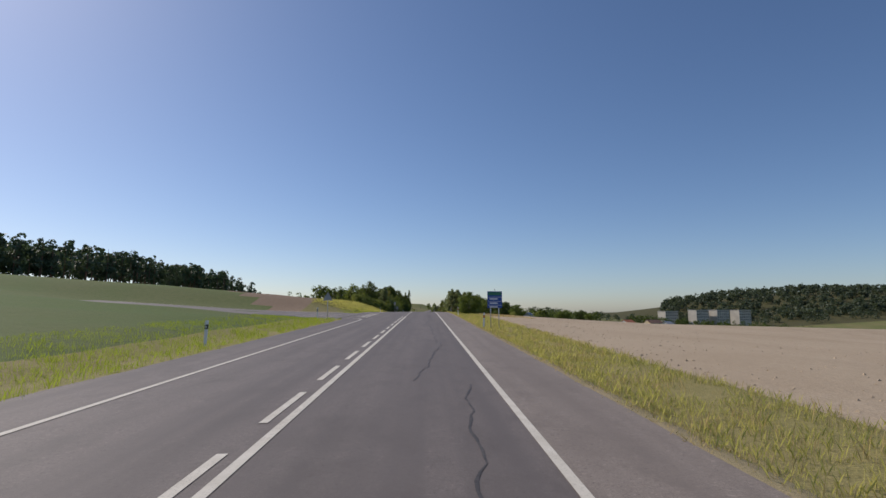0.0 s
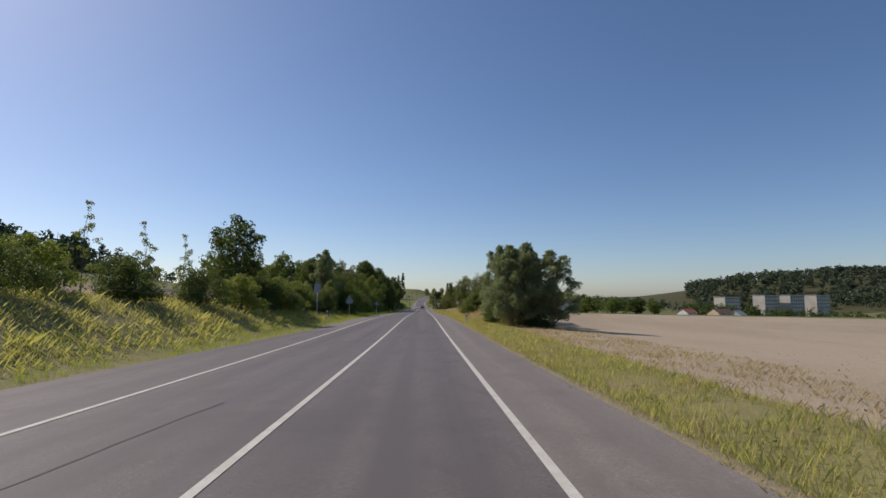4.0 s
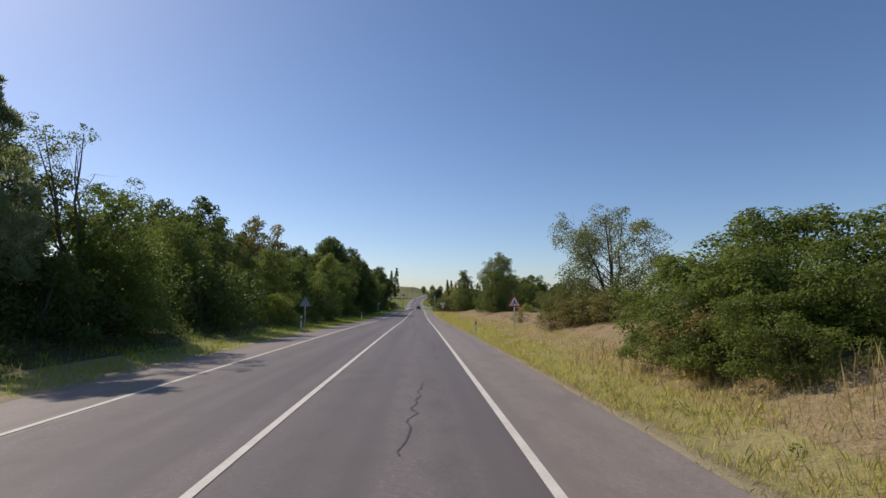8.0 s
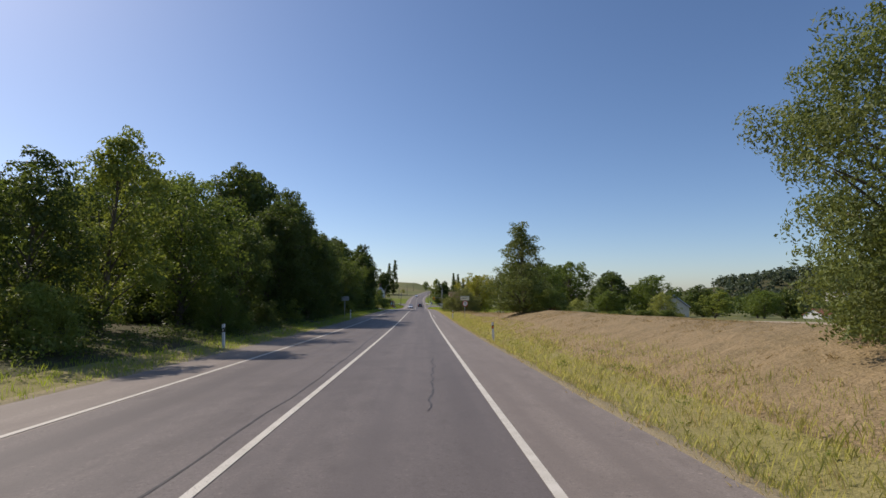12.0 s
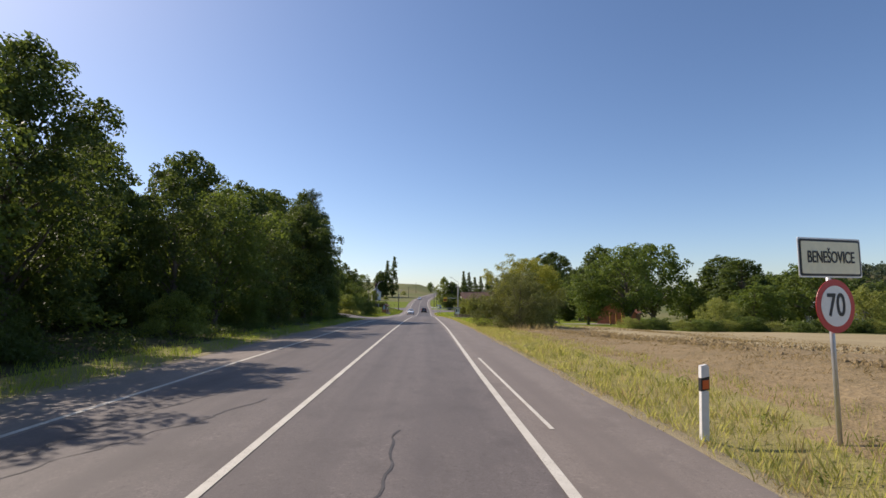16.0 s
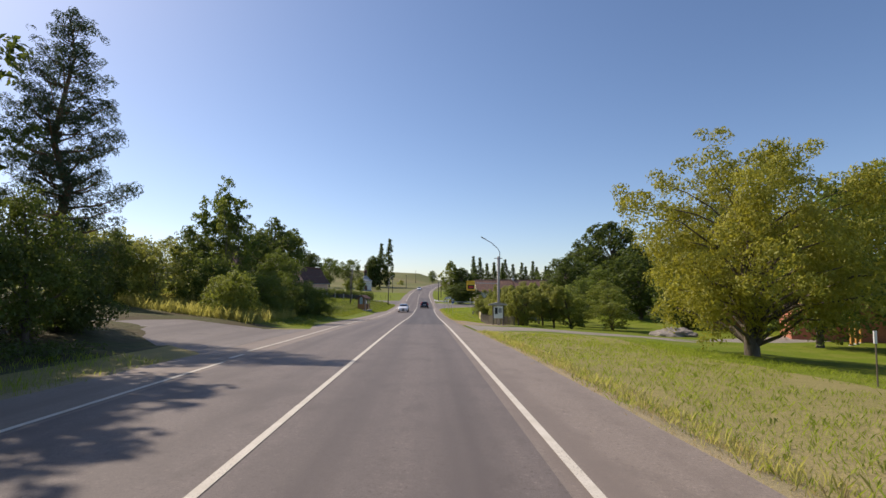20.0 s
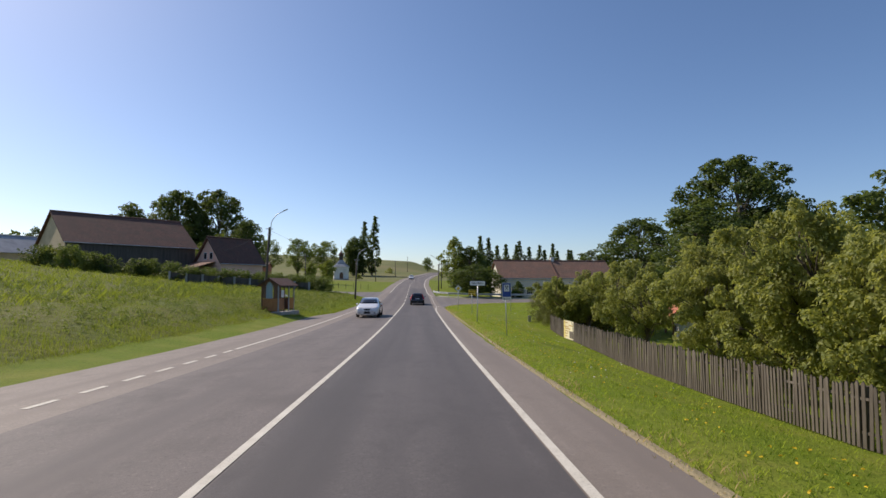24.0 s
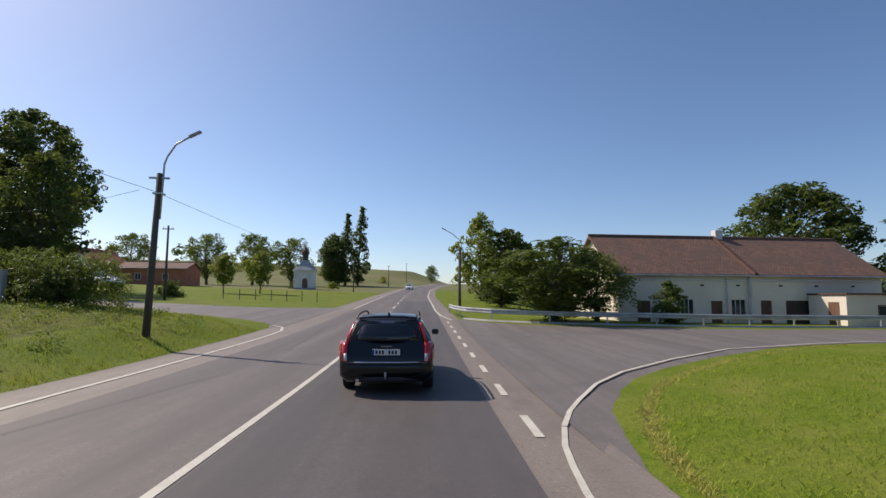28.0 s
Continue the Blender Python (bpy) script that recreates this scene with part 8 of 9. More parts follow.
WAGON = [(0.0, 0.66, 0.33, 0.80, 0.50, 0.77, 0.60, 0.74, 0.63, 0.64), (0.06, 0.72, 0.27, 0.86, 0.50, 0.845, 0.70, 0.80, 0.74, 0.755), (0.13, 0.73, 0.24, 0.878, 0.54, 0.86, 0.84, 0.80, 0.90, 0.91), (0.22, 0.74, 0.22, 0.885, 0.58, 0.862, 0.95, 0.75, 1.04, 1.06),
         (0.42, 0.76, 0.21, 0.885, 0.60, 0.862, 0.965, 0.66, 1.31, 1.335), (0.56, 0.78, 0.20, 0.885, 0.60, 0.862, 0.965, 0.615, 1.385, 1.43), (1.1, 0.80, 0.20, 0.885, 0.60, 0.862, 0.955, 0.60, 1.41, 1.458), (1.9, 0.80, 0.20, 0.885, 0.60, 0.862, 0.93, 0.60, 1.41, 1.46),
         (2.55, 0.80, 0.20, 0.885, 0.60, 0.862, 0.915, 0.60, 1.37, 1.42), (3.0, 0.80, 0.20, 0.885, 0.60, 0.862, 0.90, 0.66, 1.17, 1.23), (3.42, 0.80, 0.20, 0.885, 0.60, 0.855, 0.885, 0.76, 0.935, 0.975), (3.9, 0.79, 0.21, 0.88, 0.58, 0.84, 0.83, 0.74, 0.88, 0.91),
         (4.3, 0.74, 0.24, 0.83, 0.52, 0.79, 0.74, 0.68, 0.78, 0.80), (4.47, 0.62, 0.28, 0.72, 0.48, 0.68, 0.64, 0.58, 0.67, 0.68), (4.52, 0.5, 0.32, 0.6, 0.46, 0.57, 0.58, 0.5, 0.6, 0.61)]


def wagon(label, m):
    car = thing("estate_car", label, "car", m)
    vs, fs = loft(WAGON, car_ring)
    part_mesh("body", mesh_of("body", vs, fs, CAR_BLACK, smooth=True), car)
    side_glass(car, WAGON, ((0.62, 1.25, 0.12, 0.86), (1.3, 2.08, 0.10, 0.86), (2.13, 2.72, 0.10, 0.82)))
    rear = [[(x * w, y - 0.035 + 0.05 * x * x, z) for x in (-1, -0.6, 0, 0.6, 1)] for w, y, z in ((0.665, 0.185, 1.0), (0.64, 0.27, 1.12), (0.60, 0.38, 1.26), (0.55, 0.475, 1.355))]
    skin(car, "rear_window", rear, GLASS_DARK)
    gate = [[(x * w, y - 0.012 + 0.04 * x * x, z) for x in (-1, -0.5, 0, 0.5, 1)] for w, y, z in ((0.66, 0.055, 0.60), (0.68, 0.075, 0.72), (0.69, 0.125, 0.86), (0.675, 0.175, 0.975))]
    skin(car, "tailgate", gate, CAR_BLACK)
    part("spoiler", tube([(-0.56, 0.5, 1.40), (-0.3, 0.46, 1.425), (0, 0.45, 1.43), (0.3, 0.46, 1.425), (0.56, 0.5, 1.40)], 0.022, 6), CAR_BLACK, car)
    bumper = [[(x * w, y + 0.10 * x * x * x * x, z) for x in (-1, -0.8, -0.4, 0, 0.4, 0.8, 1)] for w, y, z in ((0.78, 0.0, 0.34), (0.845, -0.045, 0.42), (0.85, -0.05, 0.52), (0.845, -0.03, 0.60))]
    b = skin(car, "rear_bumper", bumper, CAR_BLACK)
    skin(b, "bumper_strip", [[(x * 0.70, -0.055 + 0.06 * x ** 4, z) for x in (-1, -0.5, 0, 0.5, 1)] for z in (0.60, 0.622)], CHROME, "bright bumper strip")
    skin(b, "lower_valance", [[(x * 0.6, 0.0 + 0.05 * x ** 4, z) for x in (-1, -0.5, 0, 0.5, 1)] for z in (0.24, 0.36)], CAR_PLASTIC)
    for sx in (1, -1):
        lo = [[(sx * a * 1.014, y - 0.065, z) for a, y, z in row] for row in (((0.70, 0.045, 0.62), (0.79, 0.06, 0.62), (0.868, 0.20, 0.63)), ((0.715, 0.09, 0.78), (0.80, 0.11, 0.78), (0.885, 0.28, 0.79)), ((0.715, 0.14, 0.90), (0.79, 0.165, 0.90), (0.885, 0.33, 0.91)), ((0.705, 0.19, 0.985), (0.77, 0.215, 0.985), (0.86, 0.36, 0.98)))]
        lamp = skin(car, "tail_lamp", lo, LAMP_RED, "tall red tail lamp")
        hi = [[(sx * a * 1.02, y - 0.085, z) for a, y, z in row] for row in (((0.70, 0.20, 1.0), (0.755, 0.235, 1.0)), ((0.665, 0.30, 1.13), (0.715, 0.335, 1.13)), ((0.625, 0.40, 1.27), (0.668, 0.43, 1.27)), ((0.60, 0.455, 1.335), (0.63, 0.475, 1.335)))]
        skin(lamp, "upper_lens", hi, LAMP_RED)
        skin(lamp, "clear_lens", [[(sx * a, y - 0.078, z) for a, y, z in row] for row in (((0.715, 0.05, 0.635), (0.775, 0.06, 0.635)), ((0.725, 0.09, 0.77), (0.785, 0.105, 0.77)))], LAMP_CLEAR)
        part("roof_rail", tube([(sx * 0.615, 0.58, 1.40), (sx * 0.60, 0.68, 1.465), (sx * 0.575, 1.3, 1.505), (sx * 0.575, 2.0, 1.50), (sx * 0.60, 2.55, 1.44), (sx * 0.61, 2.65, 1.39)], 0.018, 8), CAR_PLASTIC, car)
        mir = part("mirror", box(sx * 0.90 if sx > 0 else -1.06, 1.06 if sx > 0 else -0.90, 2.74, 2.86, 0.93, 1.06, 0.035), CAR_BLACK, car)
        part("mirror_glass", box(sx * 0.98 - 0.06, sx * 0.98 + 0.06, 2.73, 2.74, 0.95, 1.04), GLASS_DARK, mir)
        part("door_handle", box(sx * 0.885 - 0.012, sx * 0.885 + 0.012, 1.35, 1.55, 0.82, 0.85, 0.008), CAR_BLACK, car)
        part("bumper_reflector", box(sx * 0.66 - 0.1, sx * 0.66 + 0.1, 0.01, 0.03, 0.40, 0.44, 0.006), LAMP_RED, car)
        for y in (0.93, 3.57):
            wheel(car, sx * 0.79, y)
            arch = [[(sx * 0.89, y + math.cos(a) * q, 0.315 + math.sin(a) * q) for a in [math.pi * k / 12 for k in range(13)]] for q in (0.33, 0.375)]
            skin(car, "wheel_arch", arch, CAR_PLASTIC)
    plate = part("number_plate", box(-0.26, 0.26, 0.018, 0.035, 0.735, 0.845, 0.004), PLATE, car)
    part("blue_band", box(-0.26, -0.222, 0.014, 0.019, 0.737, 0.843), SIGN_BLUE, plate)
    for k in range(7):
        if k != 3:
            part("plate_bar", box(-0.195 + 0.06 * k, -0.160 + 0.06 * k, 0.014, 0.0185, 0.755, 0.825), SIGN_BLACK, plate)
    for k in range(5):
        part("emblem_bar", box(-0.09 + 0.04 * k, -0.065 + 0.04 * k, 0.055, 0.062, 0.885, 0.905), CHROME, car)
    part("wiper", tube([(0.0, 0.155, 1.0), (0.10, 0.17, 1.02), (0.42, 0.18, 1.035)], 0.012, 6), BLACK, car)
    part("antenna", tube([(0, 0.75, 1.455), (0, 0.70, 1.50), (0, 0.66, 1.52)], [0.03, 0.018, 0.006], 8), CAR_BLACK, car)
    part("tow_bar", tube([(0, 0.15, 0.33), (0, -0.06, 0.32), (0, -0.10, 0.36), (0, -0.10, 0.44)], 0.02, 8), ZINC, car)
    part("exhaust", rod((-0.52, -0.03, 0.28), (-0.52, 0.25, 0.28), 0.035), CHROME, car)
    return car


SEDAN = [(0.0, 0.62, 0.33, 0.76, 0.50, 0.74, 0.66, 0.70, 0.72, 0.73), (0.08, 0.70, 0.27, 0.85, 0.52, 0.83, 0.86, 0.72, 1.0, 1.01), (0.5, 0.75, 0.22, 0.875, 0.58, 0.85, 0.93, 0.74, 1.04, 1.06), (0.85, 0.78, 0.20, 0.88, 0.60, 0.855, 0.93, 0.70, 1.10, 1.13), (1.35, 0.79, 0.20, 0.88, 0.60, 0.855, 0.92, 0.58, 1.38, 1.42),
         (1.9, 0.79, 0.20, 0.88, 0.60, 0.855, 0.91, 0.58, 1.43, 1.475), (2.5, 0.79, 0.20, 0.88, 0.60, 0.855, 0.90, 0.58, 1.41, 1.455), (2.95, 0.79, 0.20, 0.88, 0.60, 0.855, 0.89, 0.62, 1.24, 1.29), (3.5, 0.79, 0.20, 0.88, 0.60, 0.85, 0.87, 0.76, 0.95, 0.99), (4.0, 0.78, 0.21, 0.875, 0.58, 0.84, 0.82, 0.72, 0.88, 0.91),
         (4.4, 0.72, 0.22, 0.83, 0.52, 0.79, 0.74, 0.66, 0.79, 0.81), (4.56, 0.64, 0.24, 0.74, 0.48, 0.71, 0.64, 0.60, 0.68, 0.69), (4.6, 0.58, 0.28, 0.68, 0.46, 0.65, 0.58, 0.55, 0.60, 0.61)]


def sedan(label, m, paint=CAR_WHITE):
    car = thing("saloon_car", label, "car", m)
    vs, fs = loft(SEDAN, car_ring)
    part_mesh("body", mesh_of("body", vs, fs, paint, smooth=True), car)
    side_glass(car, SEDAN, ((1.15, 1.85, 0.14, 0.84), (1.92, 2.75, 0.12, 0.84)))
    skin(car, "windscreen", [[(x * w, y + 0.02 - 0.06 * x * x, z + 0.015) for x in (-1, -0.5, 0, 0.5, 1)] for w, y, z in ((0.70, 3.42, 1.02), (0.66, 3.2, 1.13), (0.60, 2.95, 1.275), (0.56, 2.66, 1.40))], GLASS_DARK)
    skin(car, "rear_window", [[(x * w, y - 0.02 + 0.05 * x * x, z + 0.012) for x in (-1, -0.5, 0, 0.5, 1)] for w, y, z in ((0.64, 0.92, 1.13), (0.60, 1.12, 1.27), (0.56, 1.32, 1.40))], GLASS_DARK)
    skin(car, "grille", [[(x * w, 4.615 - 0.05 * x * x, z) for x in (-1, -0.5, 0, 0.5, 1)] for w, z in ((0.40, 0.30), (0.36, 0.44), (0.30, 0.56), (0.34, 0.68))], BLACK, "black open grille")
    skin(car, "front_bumper", [[(x * 0.62, 4.635 - 0.08 * x * x, z) for x in (-1, -0.5, 0, 0.5, 1)] for z in (0.47, 0.55)], paint)
    plate = part("number_plate", box(-0.26, 0.26, 4.645, 4.66, 0.455, 0.565, 0.004), PLATE, car)
    for k in range(7):
        part("plate_bar", box(-0.19 + 0.058 * k, -0.155 + 0.058 * k, 4.66, 4.664, 0.475, 0.545), SIGN_BLACK, plate)
    for sx in (1, -1):
        skin(car, "headlamp", [[(sx * a, y + 0.015, z) for a, y, z in row] for row in (((0.42, 4.56, 0.66), (0.60, 4.52, 0.65), (0.76, 4.36, 0.66)), ((0.44, 4.52, 0.73), (0.62, 4.47, 0.745), (0.80, 4.25, 0.77)))], LAMP_CLEAR)
        part("fog_lamp", rod((sx * 0.56, 4.56, 0.36), (sx * 0.56, 4.60, 0.36), 0.06), BLACK, car)
        skin(car, "tail_lamp", [[(sx * a, y - 0.015, z) for a, y, z in row] for row in (((0.50, 0.03, 0.74), (0.82, 0.10, 0.74)), ((0.52, 0.06, 0.88), (0.83, 0.14, 0.88)))], LAMP_RED)
        mir = part("mirror", box(0.88 if sx > 0 else -1.03, 1.03 if sx > 0 else -0.88, 2.82, 2.95, 0.92, 1.04, 0.035), paint, car)
        part("mirror_glass", box(sx * 0.955 - 0.05, sx * 0.955 + 0.05, 2.81, 2.82, 0.94, 1.02), GLASS_DARK, mir)
        for y in (1.0, 3.64):
            wheel(car, sx * 0.79, y)
            skin(car, "wheel_arch", [[(sx * 0.885, y + math.cos(a) * q, 0.315 + math.sin(a) * q) for a in [math.pi * k / 12 for k in range(13)]] for q in (0.325, 0.355)], BLACK)
    return car


def slope_at(y):
    return math.degrees(math.atan((float(road_z(y + 2)) - float(road_z(y - 2))) / 4))


wagon("black estate car with roof rails and red tail lamps", pose(-0.36, 425.5, road_top(-0.3, 425.5), slope_at(427.5), 0, 0))
white_car = sedan("white saloon car coming down the opposite lane", pose(-4.0, 404.6, road_top(-4, 402.4), -slope_at(402), 0, 180))
copy_thing(white_car, pose(-4.0 + float(road_x(545)), 549, road_top(-4, 547), -slope_at(547), 0, 180))["label"] = "white saloon car far up the road"
for x, y, t in ((-46, 494, 70), (-50, 496, 70), (-42.5, 492, 75)):
    copy_thing(white_car, pose(x, y, land(x, y), 0, 0, t))["label"] = "white saloon car parked outside the brick hall"


# ---- grass: long blades on verges and banks ----
def blades(name, label, material, xs, ys, height, seed, per=5, width=0.007, lean=0.35, splay=0.10):
    """Tufts of bent blades at the given places, as one mass."""
    rng = np.random.default_rng(seed)
    n = len(xs) * per
    cx = np.repeat(xs, per) + rng.normal(size=n) * splay
    cy = np.repeat(ys, per) + rng.normal(size=n) * splay
    h = np.repeat(height, per) * (0.55 + 0.7 * rng.random(n))
    cz = land_z(cx, cy) - 0.03
    ang = rng.random(n) * 6.2832
    tip = np.stack([np.cos(ang), np.sin(ang)], 1) * (h * lean * (0.3 + rng.random(n)))[:, None]
    wa = ang + 1.5708 + rng.normal(size=n) * 0.5
    wv = np.stack([np.cos(wa), np.sin(wa)], 1) * (width * (0.7 + 0.6 * rng.random(n)) * (0.6 + h))[:, None]
    v = np.empty((n, 4, 3))
    v[:, 0] = np.c_[cx - wv[:, 0], cy - wv[:, 1], cz]
    v[:, 1] = np.c_[cx + wv[:, 0], cy + wv[:, 1], cz]
    v[:, 2] = np.c_[cx + tip[:, 0] + wv[:, 0] * 0.15, cy + tip[:, 1] + wv[:, 1] * 0.15, cz + h]
    v[:, 3] = np.c_[cx + tip[:, 0] * 0.4 - wv[:, 0] * 0.8, cy + tip[:, 1] * 0.4 - wv[:, 1] * 0.8, cz + h * 0.6]
    ob = new(name, leaf_mesh(name, v.reshape(-1, 3), material))
    return tagged(ob, label, "grass", kind="stuff")


def scatter(seed, count, x0, x1, y0, y1, edge=None, patch=0.0, power=1.0):
    """Random places in a band; with edge, x is counted from that edge of the road; patch thins them out in clumps."""
    rng = np.random.default_rng(seed)
    x = x0 + (x1 - x0) * rng.random(count) ** power
    y = y0 + (y1 - y0) * rng.random(count)
    if edge == "right":
        x = right_edge(y) + x
    elif edge == "left":
        x = left_edge(y) - x
    if patch:
        keep = np.array([noise.noise((a * 0.45, b * 0.45, seed)) > -0.35 + patch * rng.random() - 0.2 for a, b in zip(x, y)])
        x, y = x[keep], y[keep]
    return x, y


def clear(x, y, boxes):
    keep = np.ones(len(x), bool)
    for x0, x1, y0, y1 in boxes:
        keep &= ~((x > x0) & (x < x1) & (y > y0) & (y < y1))
    return x[keep], y[keep]


OPEN = [(-60, -7.8, 27, 46), (2, 30, 340.5, 352), (2, 70, 417, 452), (-20, -7, 325, 346), (-30, -6.5, 444, 466)]
rng_h = np.random.default_rng(77)
x, y = clear(*scatter(1, 40000, 0.3, 3.8, -26, 345, "right", 0.35, 1.1), OPEN)
keep = (x < right_edge(y) + 2.3) & ((x < right_edge(y) + 1.0) | (y < 300)) | (y < 143)
x, y = x[keep], y[keep]
blades("verge_grass", "long yellow-green grass on the verge", GRASS, x, y, rng_h.uniform(0.05, 0.22, len(x)), 51, 7, 0.005, 0.5, 0.11)
x, y = clear(*scatter(2, 6000, 0.3, 4.0, -26, 332, "right", 0.7), OPEN)
keep = (x < right_edge(y) + 2.6) & ((x < right_edge(y) + 0.8) | (y < 304)) | (y < 143)
x, y = x[keep], y[keep]
blades("verge_straw", "dry straw-coloured grass on the verge", GRASS_DRY, x, y, rng_h.uniform(0.10, 0.30, len(x)), 52, 6, 0.0035)
x, y = scatter(3, 9000, 0.0, 0.6, -26, 418, "right", 0.35)
x, y = clear(x, y, OPEN)
blades("edge_grass", "short dry grass along the asphalt edge", GRASS_DRY, x, y, rng_h.uniform(0.04, 0.12, len(x)), 53, 6, 0.004, 0.8, 0.12)
x, y = clear(*scatter(4, 15000, 0.02, 2.8, -26, 345, "left", 0.5), OPEN)
blades("verge_grass", "long green grass on the far verge", GRASS_GREEN, x, y, rng_h.uniform(0.08, 0.26, len(x)), 54, 6, 0.006)
x, y = clear(*scatter(5, 15000, 5.5, 13.5, 146, 300, None, 0.4), OPEN)
blades("bank_straw", "dry mown grass lying on the bank", GRASS_HAY, x, y, rng_h.uniform(0.02, 0.065, len(x)), 55, 7, 0.006, 1.2, 0.2)
x, y = scatter(15, 5200, 5.7, 10.5, 146, 298, None, 0.9)
blades("bank_hay", "tangled wisps of mown hay on the bank", GRASS_HAY, x, y, rng_h.uniform(0.04, 0.10, len(x)), 65, 12, 0.006, 1.1, 0.09)
x, y = scatter(16, 11000, 1.2, 3.6, 146, 298, "right", 0.5)
blades("verge_grass", "thin yellowing grass between verge and bank", GRASS, x, y, rng_h.uniform(0.06, 0.18, len(x)), 67, 5, splay=0.12)
x, y = clear(*scatter(6, 7000, -16, -9.8, 50, 140, None, 0.5), OPEN)
blades("bank_grass", "rough matted grass on the bank", GRASS, x, y, rng_h.uniform(0.12, 0.4, len(x)), 56, 5, 0.008, 0.9, 0.2)
x, y = clear(*scatter(7, 9000, 6.6, 13.5, 40, 140, None, 0.5), OPEN)
blades("field_edge_grass", "dry grass and weeds at the field's edge", GRASS_DRY, x, y, rng_h.uniform(0.05, 0.2, len(x)), 57, 5, 0.006, 0.9, 0.16)
x, y = clear(*scatter(8, 16000, 3.0, 14, 300, 342, None, 0.4), OPEN)
x, y = x[x > right_edge(y) + 0.15], y[x > right_edge(y) + 0.15]
blades("lawn_grass", "uneven yellowing grass below the walnut tree", GRASS_GREEN, x, y, rng_h.uniform(0.04, 0.15, len(x)), 58, 5, 0.008, 0.7)
x, y = clear(*scatter(18, 28000, 2.9, 9, 350, 436, None, 0.25, 1.3), OPEN[:1] + [(2, 30, 340.5, 352), (2, 6.8, 349, 364)])
keep = (x > right_edge(y) + 0.1) & (y < np.interp(x, [3.05, 3.4, 3.9, 4.95, 6.65, 9.6, 14.5], [420.3, 422.2, 423.8, 425.9, 428.1, 431.1, 435.0]))
x, y = x[keep], y[keep]
blades("lawn_grass", "short fresh green grass beside the village road", GRASS_GREEN, x, y, rng_h.uniform(0.03, 0.10, len(x)), 63, 5, 0.009, 0.7, 0.09)
x, y = scatter(19, 9000, 9, 22, 396, 434, None, 0.25)
keep = y < np.interp(x, [9.6, 14.5, 18.4, 22], [431.6, 435.4, 437.1, 438])
x, y = x[keep], y[keep]
blades("lawn_grass", "short green grass on the corner lawn", GRASS_GREEN, x, y, rng_h.uniform(0.04, 0.12, len(x)), 64, 5, 0.012, 0.7, 0.14)
x, y = clear(*scatter(9, 22000, 0.1, 11.0, 346, 442, "left", 0.3, 1.4), OPEN)
blades("lawn_grass", "uneven meadow grass sloping up to the houses", GRASS_MEADOW, x, y, rng_h.uniform(0.06, 0.2, len(x)), 59, 5, 0.009)
x, y = scatter(20, 9000, -60, -17, 352, 442, None, 0.9, 0.7)
blades("meadow_tufts", "coarse tufts of meadow grass on the slope", GRASS_MEADOW, x, y, rng_h.uniform(0.16, 0.5, len(x)), 66, 5, 0.02, 0.8, 0.22)
x, y = clear(*scatter(10, 5000, -14, -9.3, -26, 27, None, 0.5), OPEN)
blades("crop_rows", "low green crop in the field", GRASS_GREEN, x, y, rng_h.uniform(0.08, 0.2, len(x)), 60, 4)
x, y = scatter(21, 3600, -24, -11.5, 342, 356, None, 0.3)
x, y = x[y > 343 - 0.12 * (x + 11)], y[y > 343 - 0.12 * (x + 11)]
blades("tall_grass", "tall yellow-green grass on the bank by the track", GRASS, x, y, rng_h.uniform(0.3, 0.85, len(x)), 68, 6, 0.010, 0.35, 0.2)
x, y = scatter(11, 170, 6.2, 9.8, 291, 305)
blades("reeds", "tall dry stalks round the hawthorn", GRASS_DRY, x, y, rng_h.uniform(0.25, 0.55, len(x)), 61, 5, 0.006, 0.3, 0.2)
x, y = scatter(12, 260, 5.0, 7.5, 136, 160)
blades("reeds", "tall dry stalks under the shrubs", GRASS_DRY, x, y, rng_h.uniform(0.25, 0.6, len(x)), 62, 5, 0.008, 0.2, 0.2)

# clods and stones on the fields' near edges
def clods(label, material, seed, n, x0, deep, y0, long, lo, hi):
    rng = np.random.default_rng(seed)
    cx, cy = x0 + deep * rng.random(n) ** 1.6, y0 + long * rng.random(n)
    s0 = rng.uniform(lo, hi, n)
    base = np.array([(1, 0, 0), (-0.5, 0.87, 0), (-0.5, -0.87, 0), (0, 0, 0.8)])
    tri = np.array([(0, 1, 3), (1, 2, 3), (2, 0, 3)])
    rot = rng.random(n) * 6.28
    v = base[None] * s0[:, None, None] * rng.uniform(0.7, 1.3, (n, 4, 3))
    v = np.stack([v[..., 0] * np.cos(rot)[:, None] - v[..., 1] * np.sin(rot)[:, None], v[..., 0] * np.sin(rot)[:, None] + v[..., 1] * np.cos(rot)[:, None], v[..., 2]], -1)
    v += np.stack([cx, cy, land_z(cx, cy)], 1)[:, None]
    f = (tri[None] + (np.arange(n) * 4)[:, None, None]).reshape(-1, 3)
    tagged(new("field_clods", mesh_of("field_clods", v.reshape(-1, 3).tolist(), f.tolist(), material)), label, "clods", kind="stuff")


clods("scattered clods of pale earth", STUBBLE, 90, 2600, 7.5, 22, -20, 130, 0.02, 0.075)
clods("rough brown clods turned up on the field", DRY, 91, 4200, 9.5, 20, 250, 48, 0.03, 0.11)
x, y = scatter(22, 7000, 9.0, 30, 252, 309, None, 0.9, 1.3)
blades("field_straw", "dry stalks and wisps left on the rough field", GRASS_HAY, x, y, rng_h.uniform(0.04, 0.17, len(x)), 72, 7, 0.007, 0.9, 0.14)


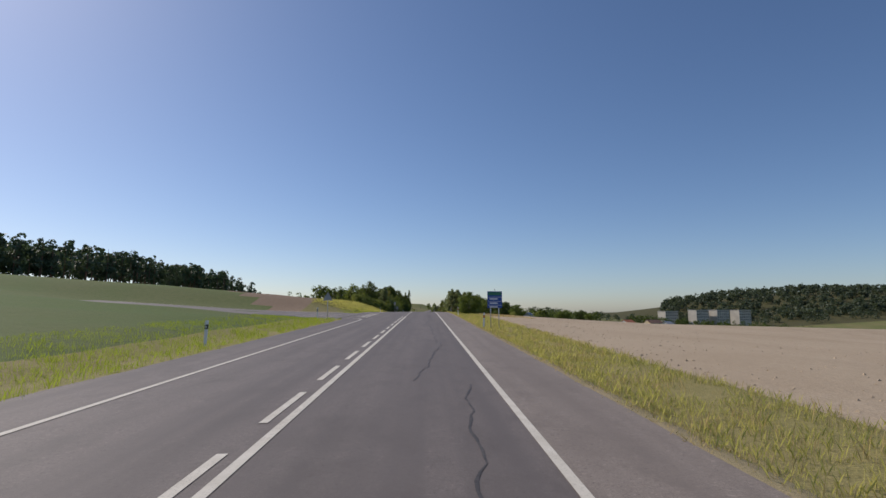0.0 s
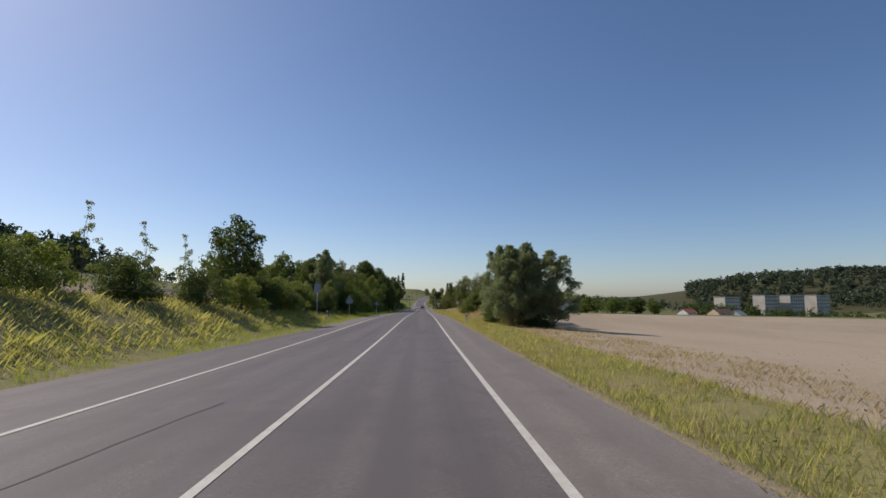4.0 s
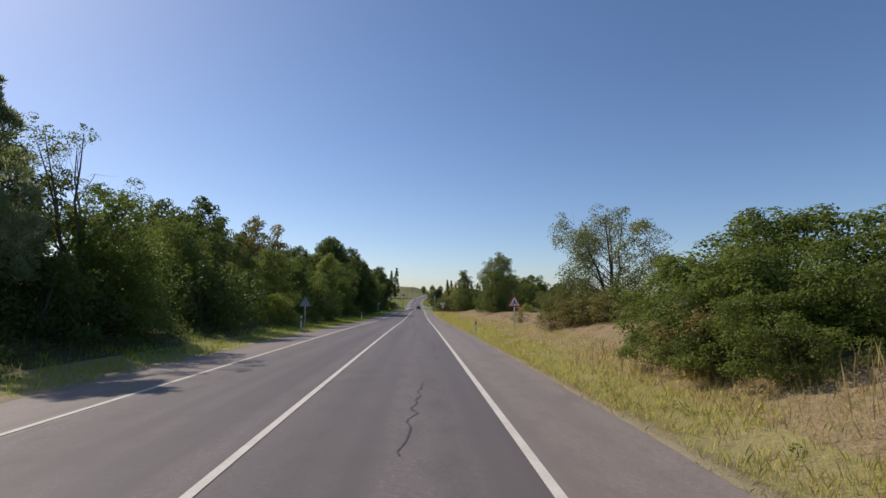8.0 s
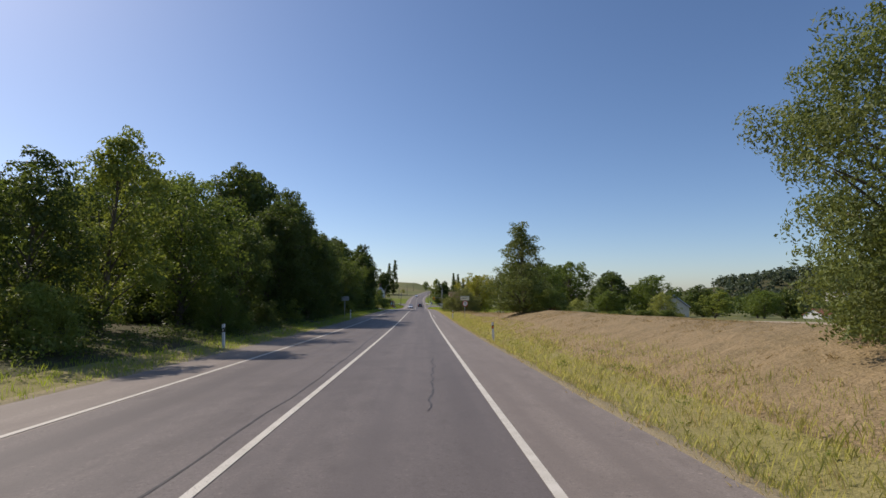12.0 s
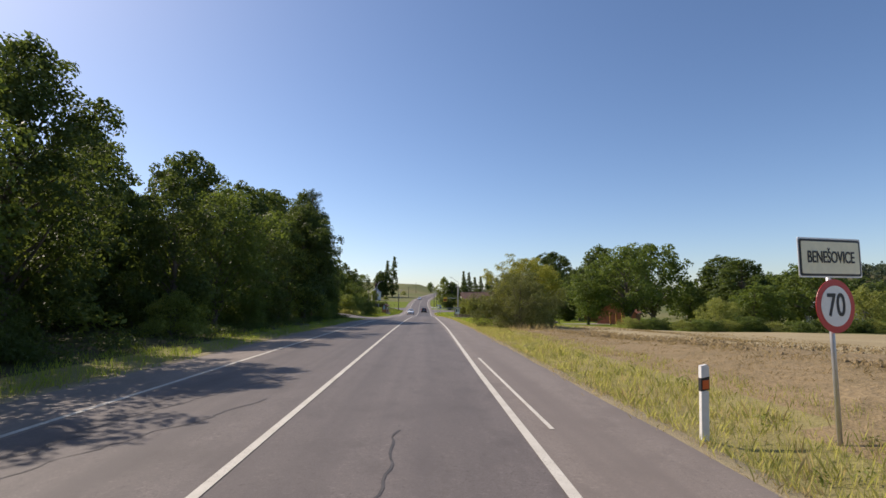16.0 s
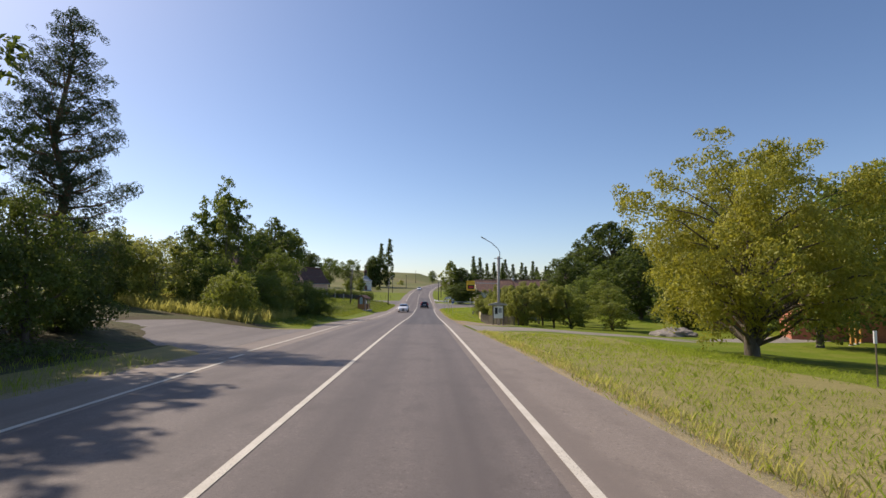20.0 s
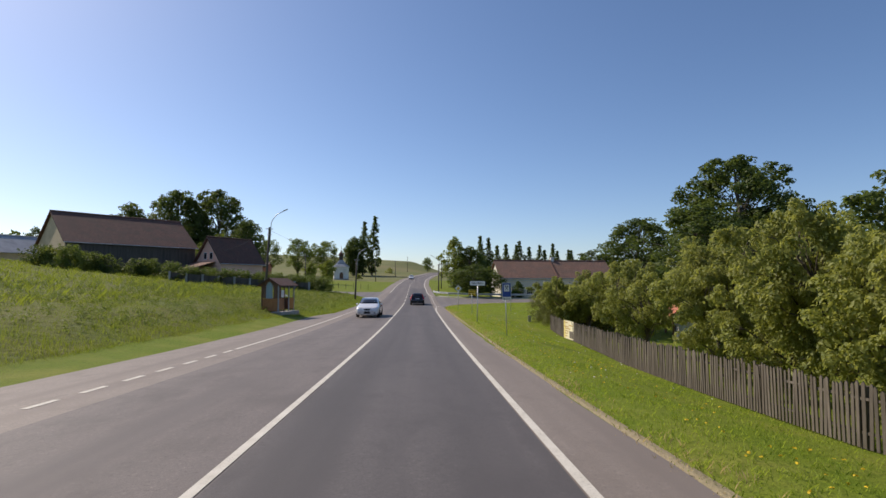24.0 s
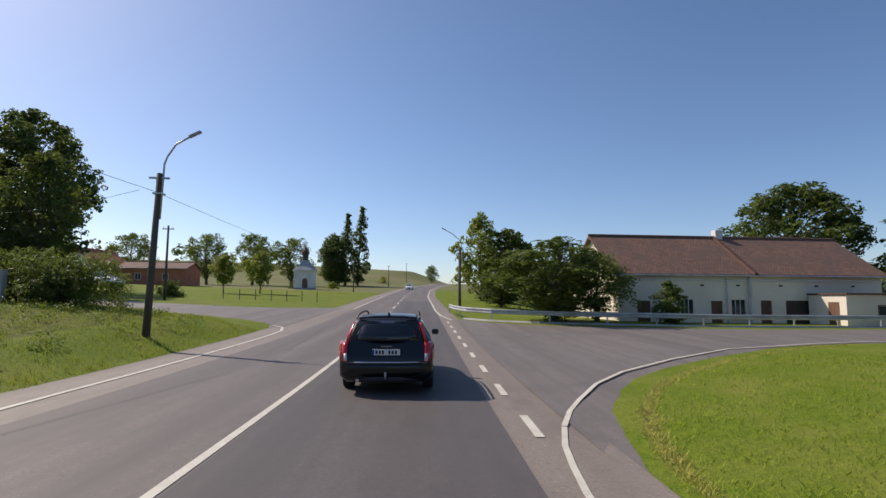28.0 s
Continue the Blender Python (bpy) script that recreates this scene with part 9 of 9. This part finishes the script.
# worn dry fringe along the kerbless edges of the village lawns
rng = np.random.default_rng(33)
u = rng.random(4200)
curve = [(2.7, 395), (2.75, 412), (2.9, 419.5), (3.1, 421.4), (3.45, 422.9), (4.0, 424.3), (5.1, 426.4), (6.75, 428.5), (9.6, 431.4), (14.5, 435.4), (18.4, 437.4)]
seg = np.linspace(0, 1, len(curve))
x = np.interp(u, seg, [c[0] for c in curve]) + np.abs(rng.normal(size=4200)) * 0.06
y = np.interp(u, seg, [c[1] for c in curve]) - np.abs(rng.normal(size=4200)) * 0.05
blades("edge_grass", "thin dry grass fringing the lawn's edge", GRASS, x, y, rng.uniform(0.03, 0.09, len(x)), 71, 4, 0.008, 0.8, 0.06)


def weeds(name, label, material, xs, ys, size, seed, per=26, leaf=0.09):
    """Low leafy weeds as one mass."""
    rng = np.random.default_rng(seed)
    cs = np.stack([xs, ys, land_z(xs, ys) + size * 0.45], 1)
    v = foliage(rng, cs, size, per * len(xs), leaf, 0.5, 0.5, 0.6)
    return tagged(new(name, leaf_mesh(name, v, material)), label, "weeds", kind="stuff")


x, y = clear(*scatter(41, 3000, 1.2, 18.0, 346, 440, "left", 0.6), OPEN)
weeds("meadow_weeds", "leafy weeds in the uncut meadow", LEAF, x, y, rng_h.uniform(0.12, 0.34, len(x)), 81)
x, y = clear(*scatter(42, 420, 0.8, 2.6, 30, 340, "right", 0.6), OPEN)
weeds("verge_weeds", "green weeds in the verge grass", LEAF_LIGHT, x, y, rng_h.uniform(0.06, 0.2, len(x)), 82, 20, 0.06)
x, y = clear(*scatter(43, 500, 0.8, 5.0, 48, 240, "left", 0.6), OPEN)
weeds("bank_weeds", "weeds and brambles on the bank", LEAF, x, y, rng_h.uniform(0.12, 0.36, len(x)), 83, 24, 0.08)


x, y = clear(*scatter(46, 1500, 2.4, 5.6, 150, 326, "left", 0.5), OPEN)
weeds("undergrowth", "low brambles and nettles at the wood's foot", LEAF_DARK, x, y, rng_h.uniform(0.2, 0.5, len(x)), 84, 30, 0.12)


def dots(name, label, category, material, xs, ys, lift, size, seed):
    """Small flower heads as one mass."""
    rng = np.random.default_rng(seed)
    cs = np.stack([xs, ys, land_z(xs, ys) + lift], 1)
    v = foliage(rng, cs, np.full(len(xs), size), 5 * len(xs), size * 1.6, 0.9, 1.2, 0.3)
    return tagged(new(name, leaf_mesh(name, v, material)), label, category, kind="stuff")


x, y = scatter(44, 300, 3.6, 6.0, 364, 412)
dots("dandelions", "yellow dandelions scattered in the short grass", "flowers", plain("dandelion_yellow", (0.75, 0.52, 0.02), 0.7), x, y, 0.07, 0.02, 91)
x, y = scatter(45, 160, 3.4, 9.0, 372, 420)
dots("daisies", "white daisies scattered in the short grass", "flowers", plain("daisy_white", (0.8, 0.8, 0.76), 0.7), x, y, 0.06, 0.018, 92)
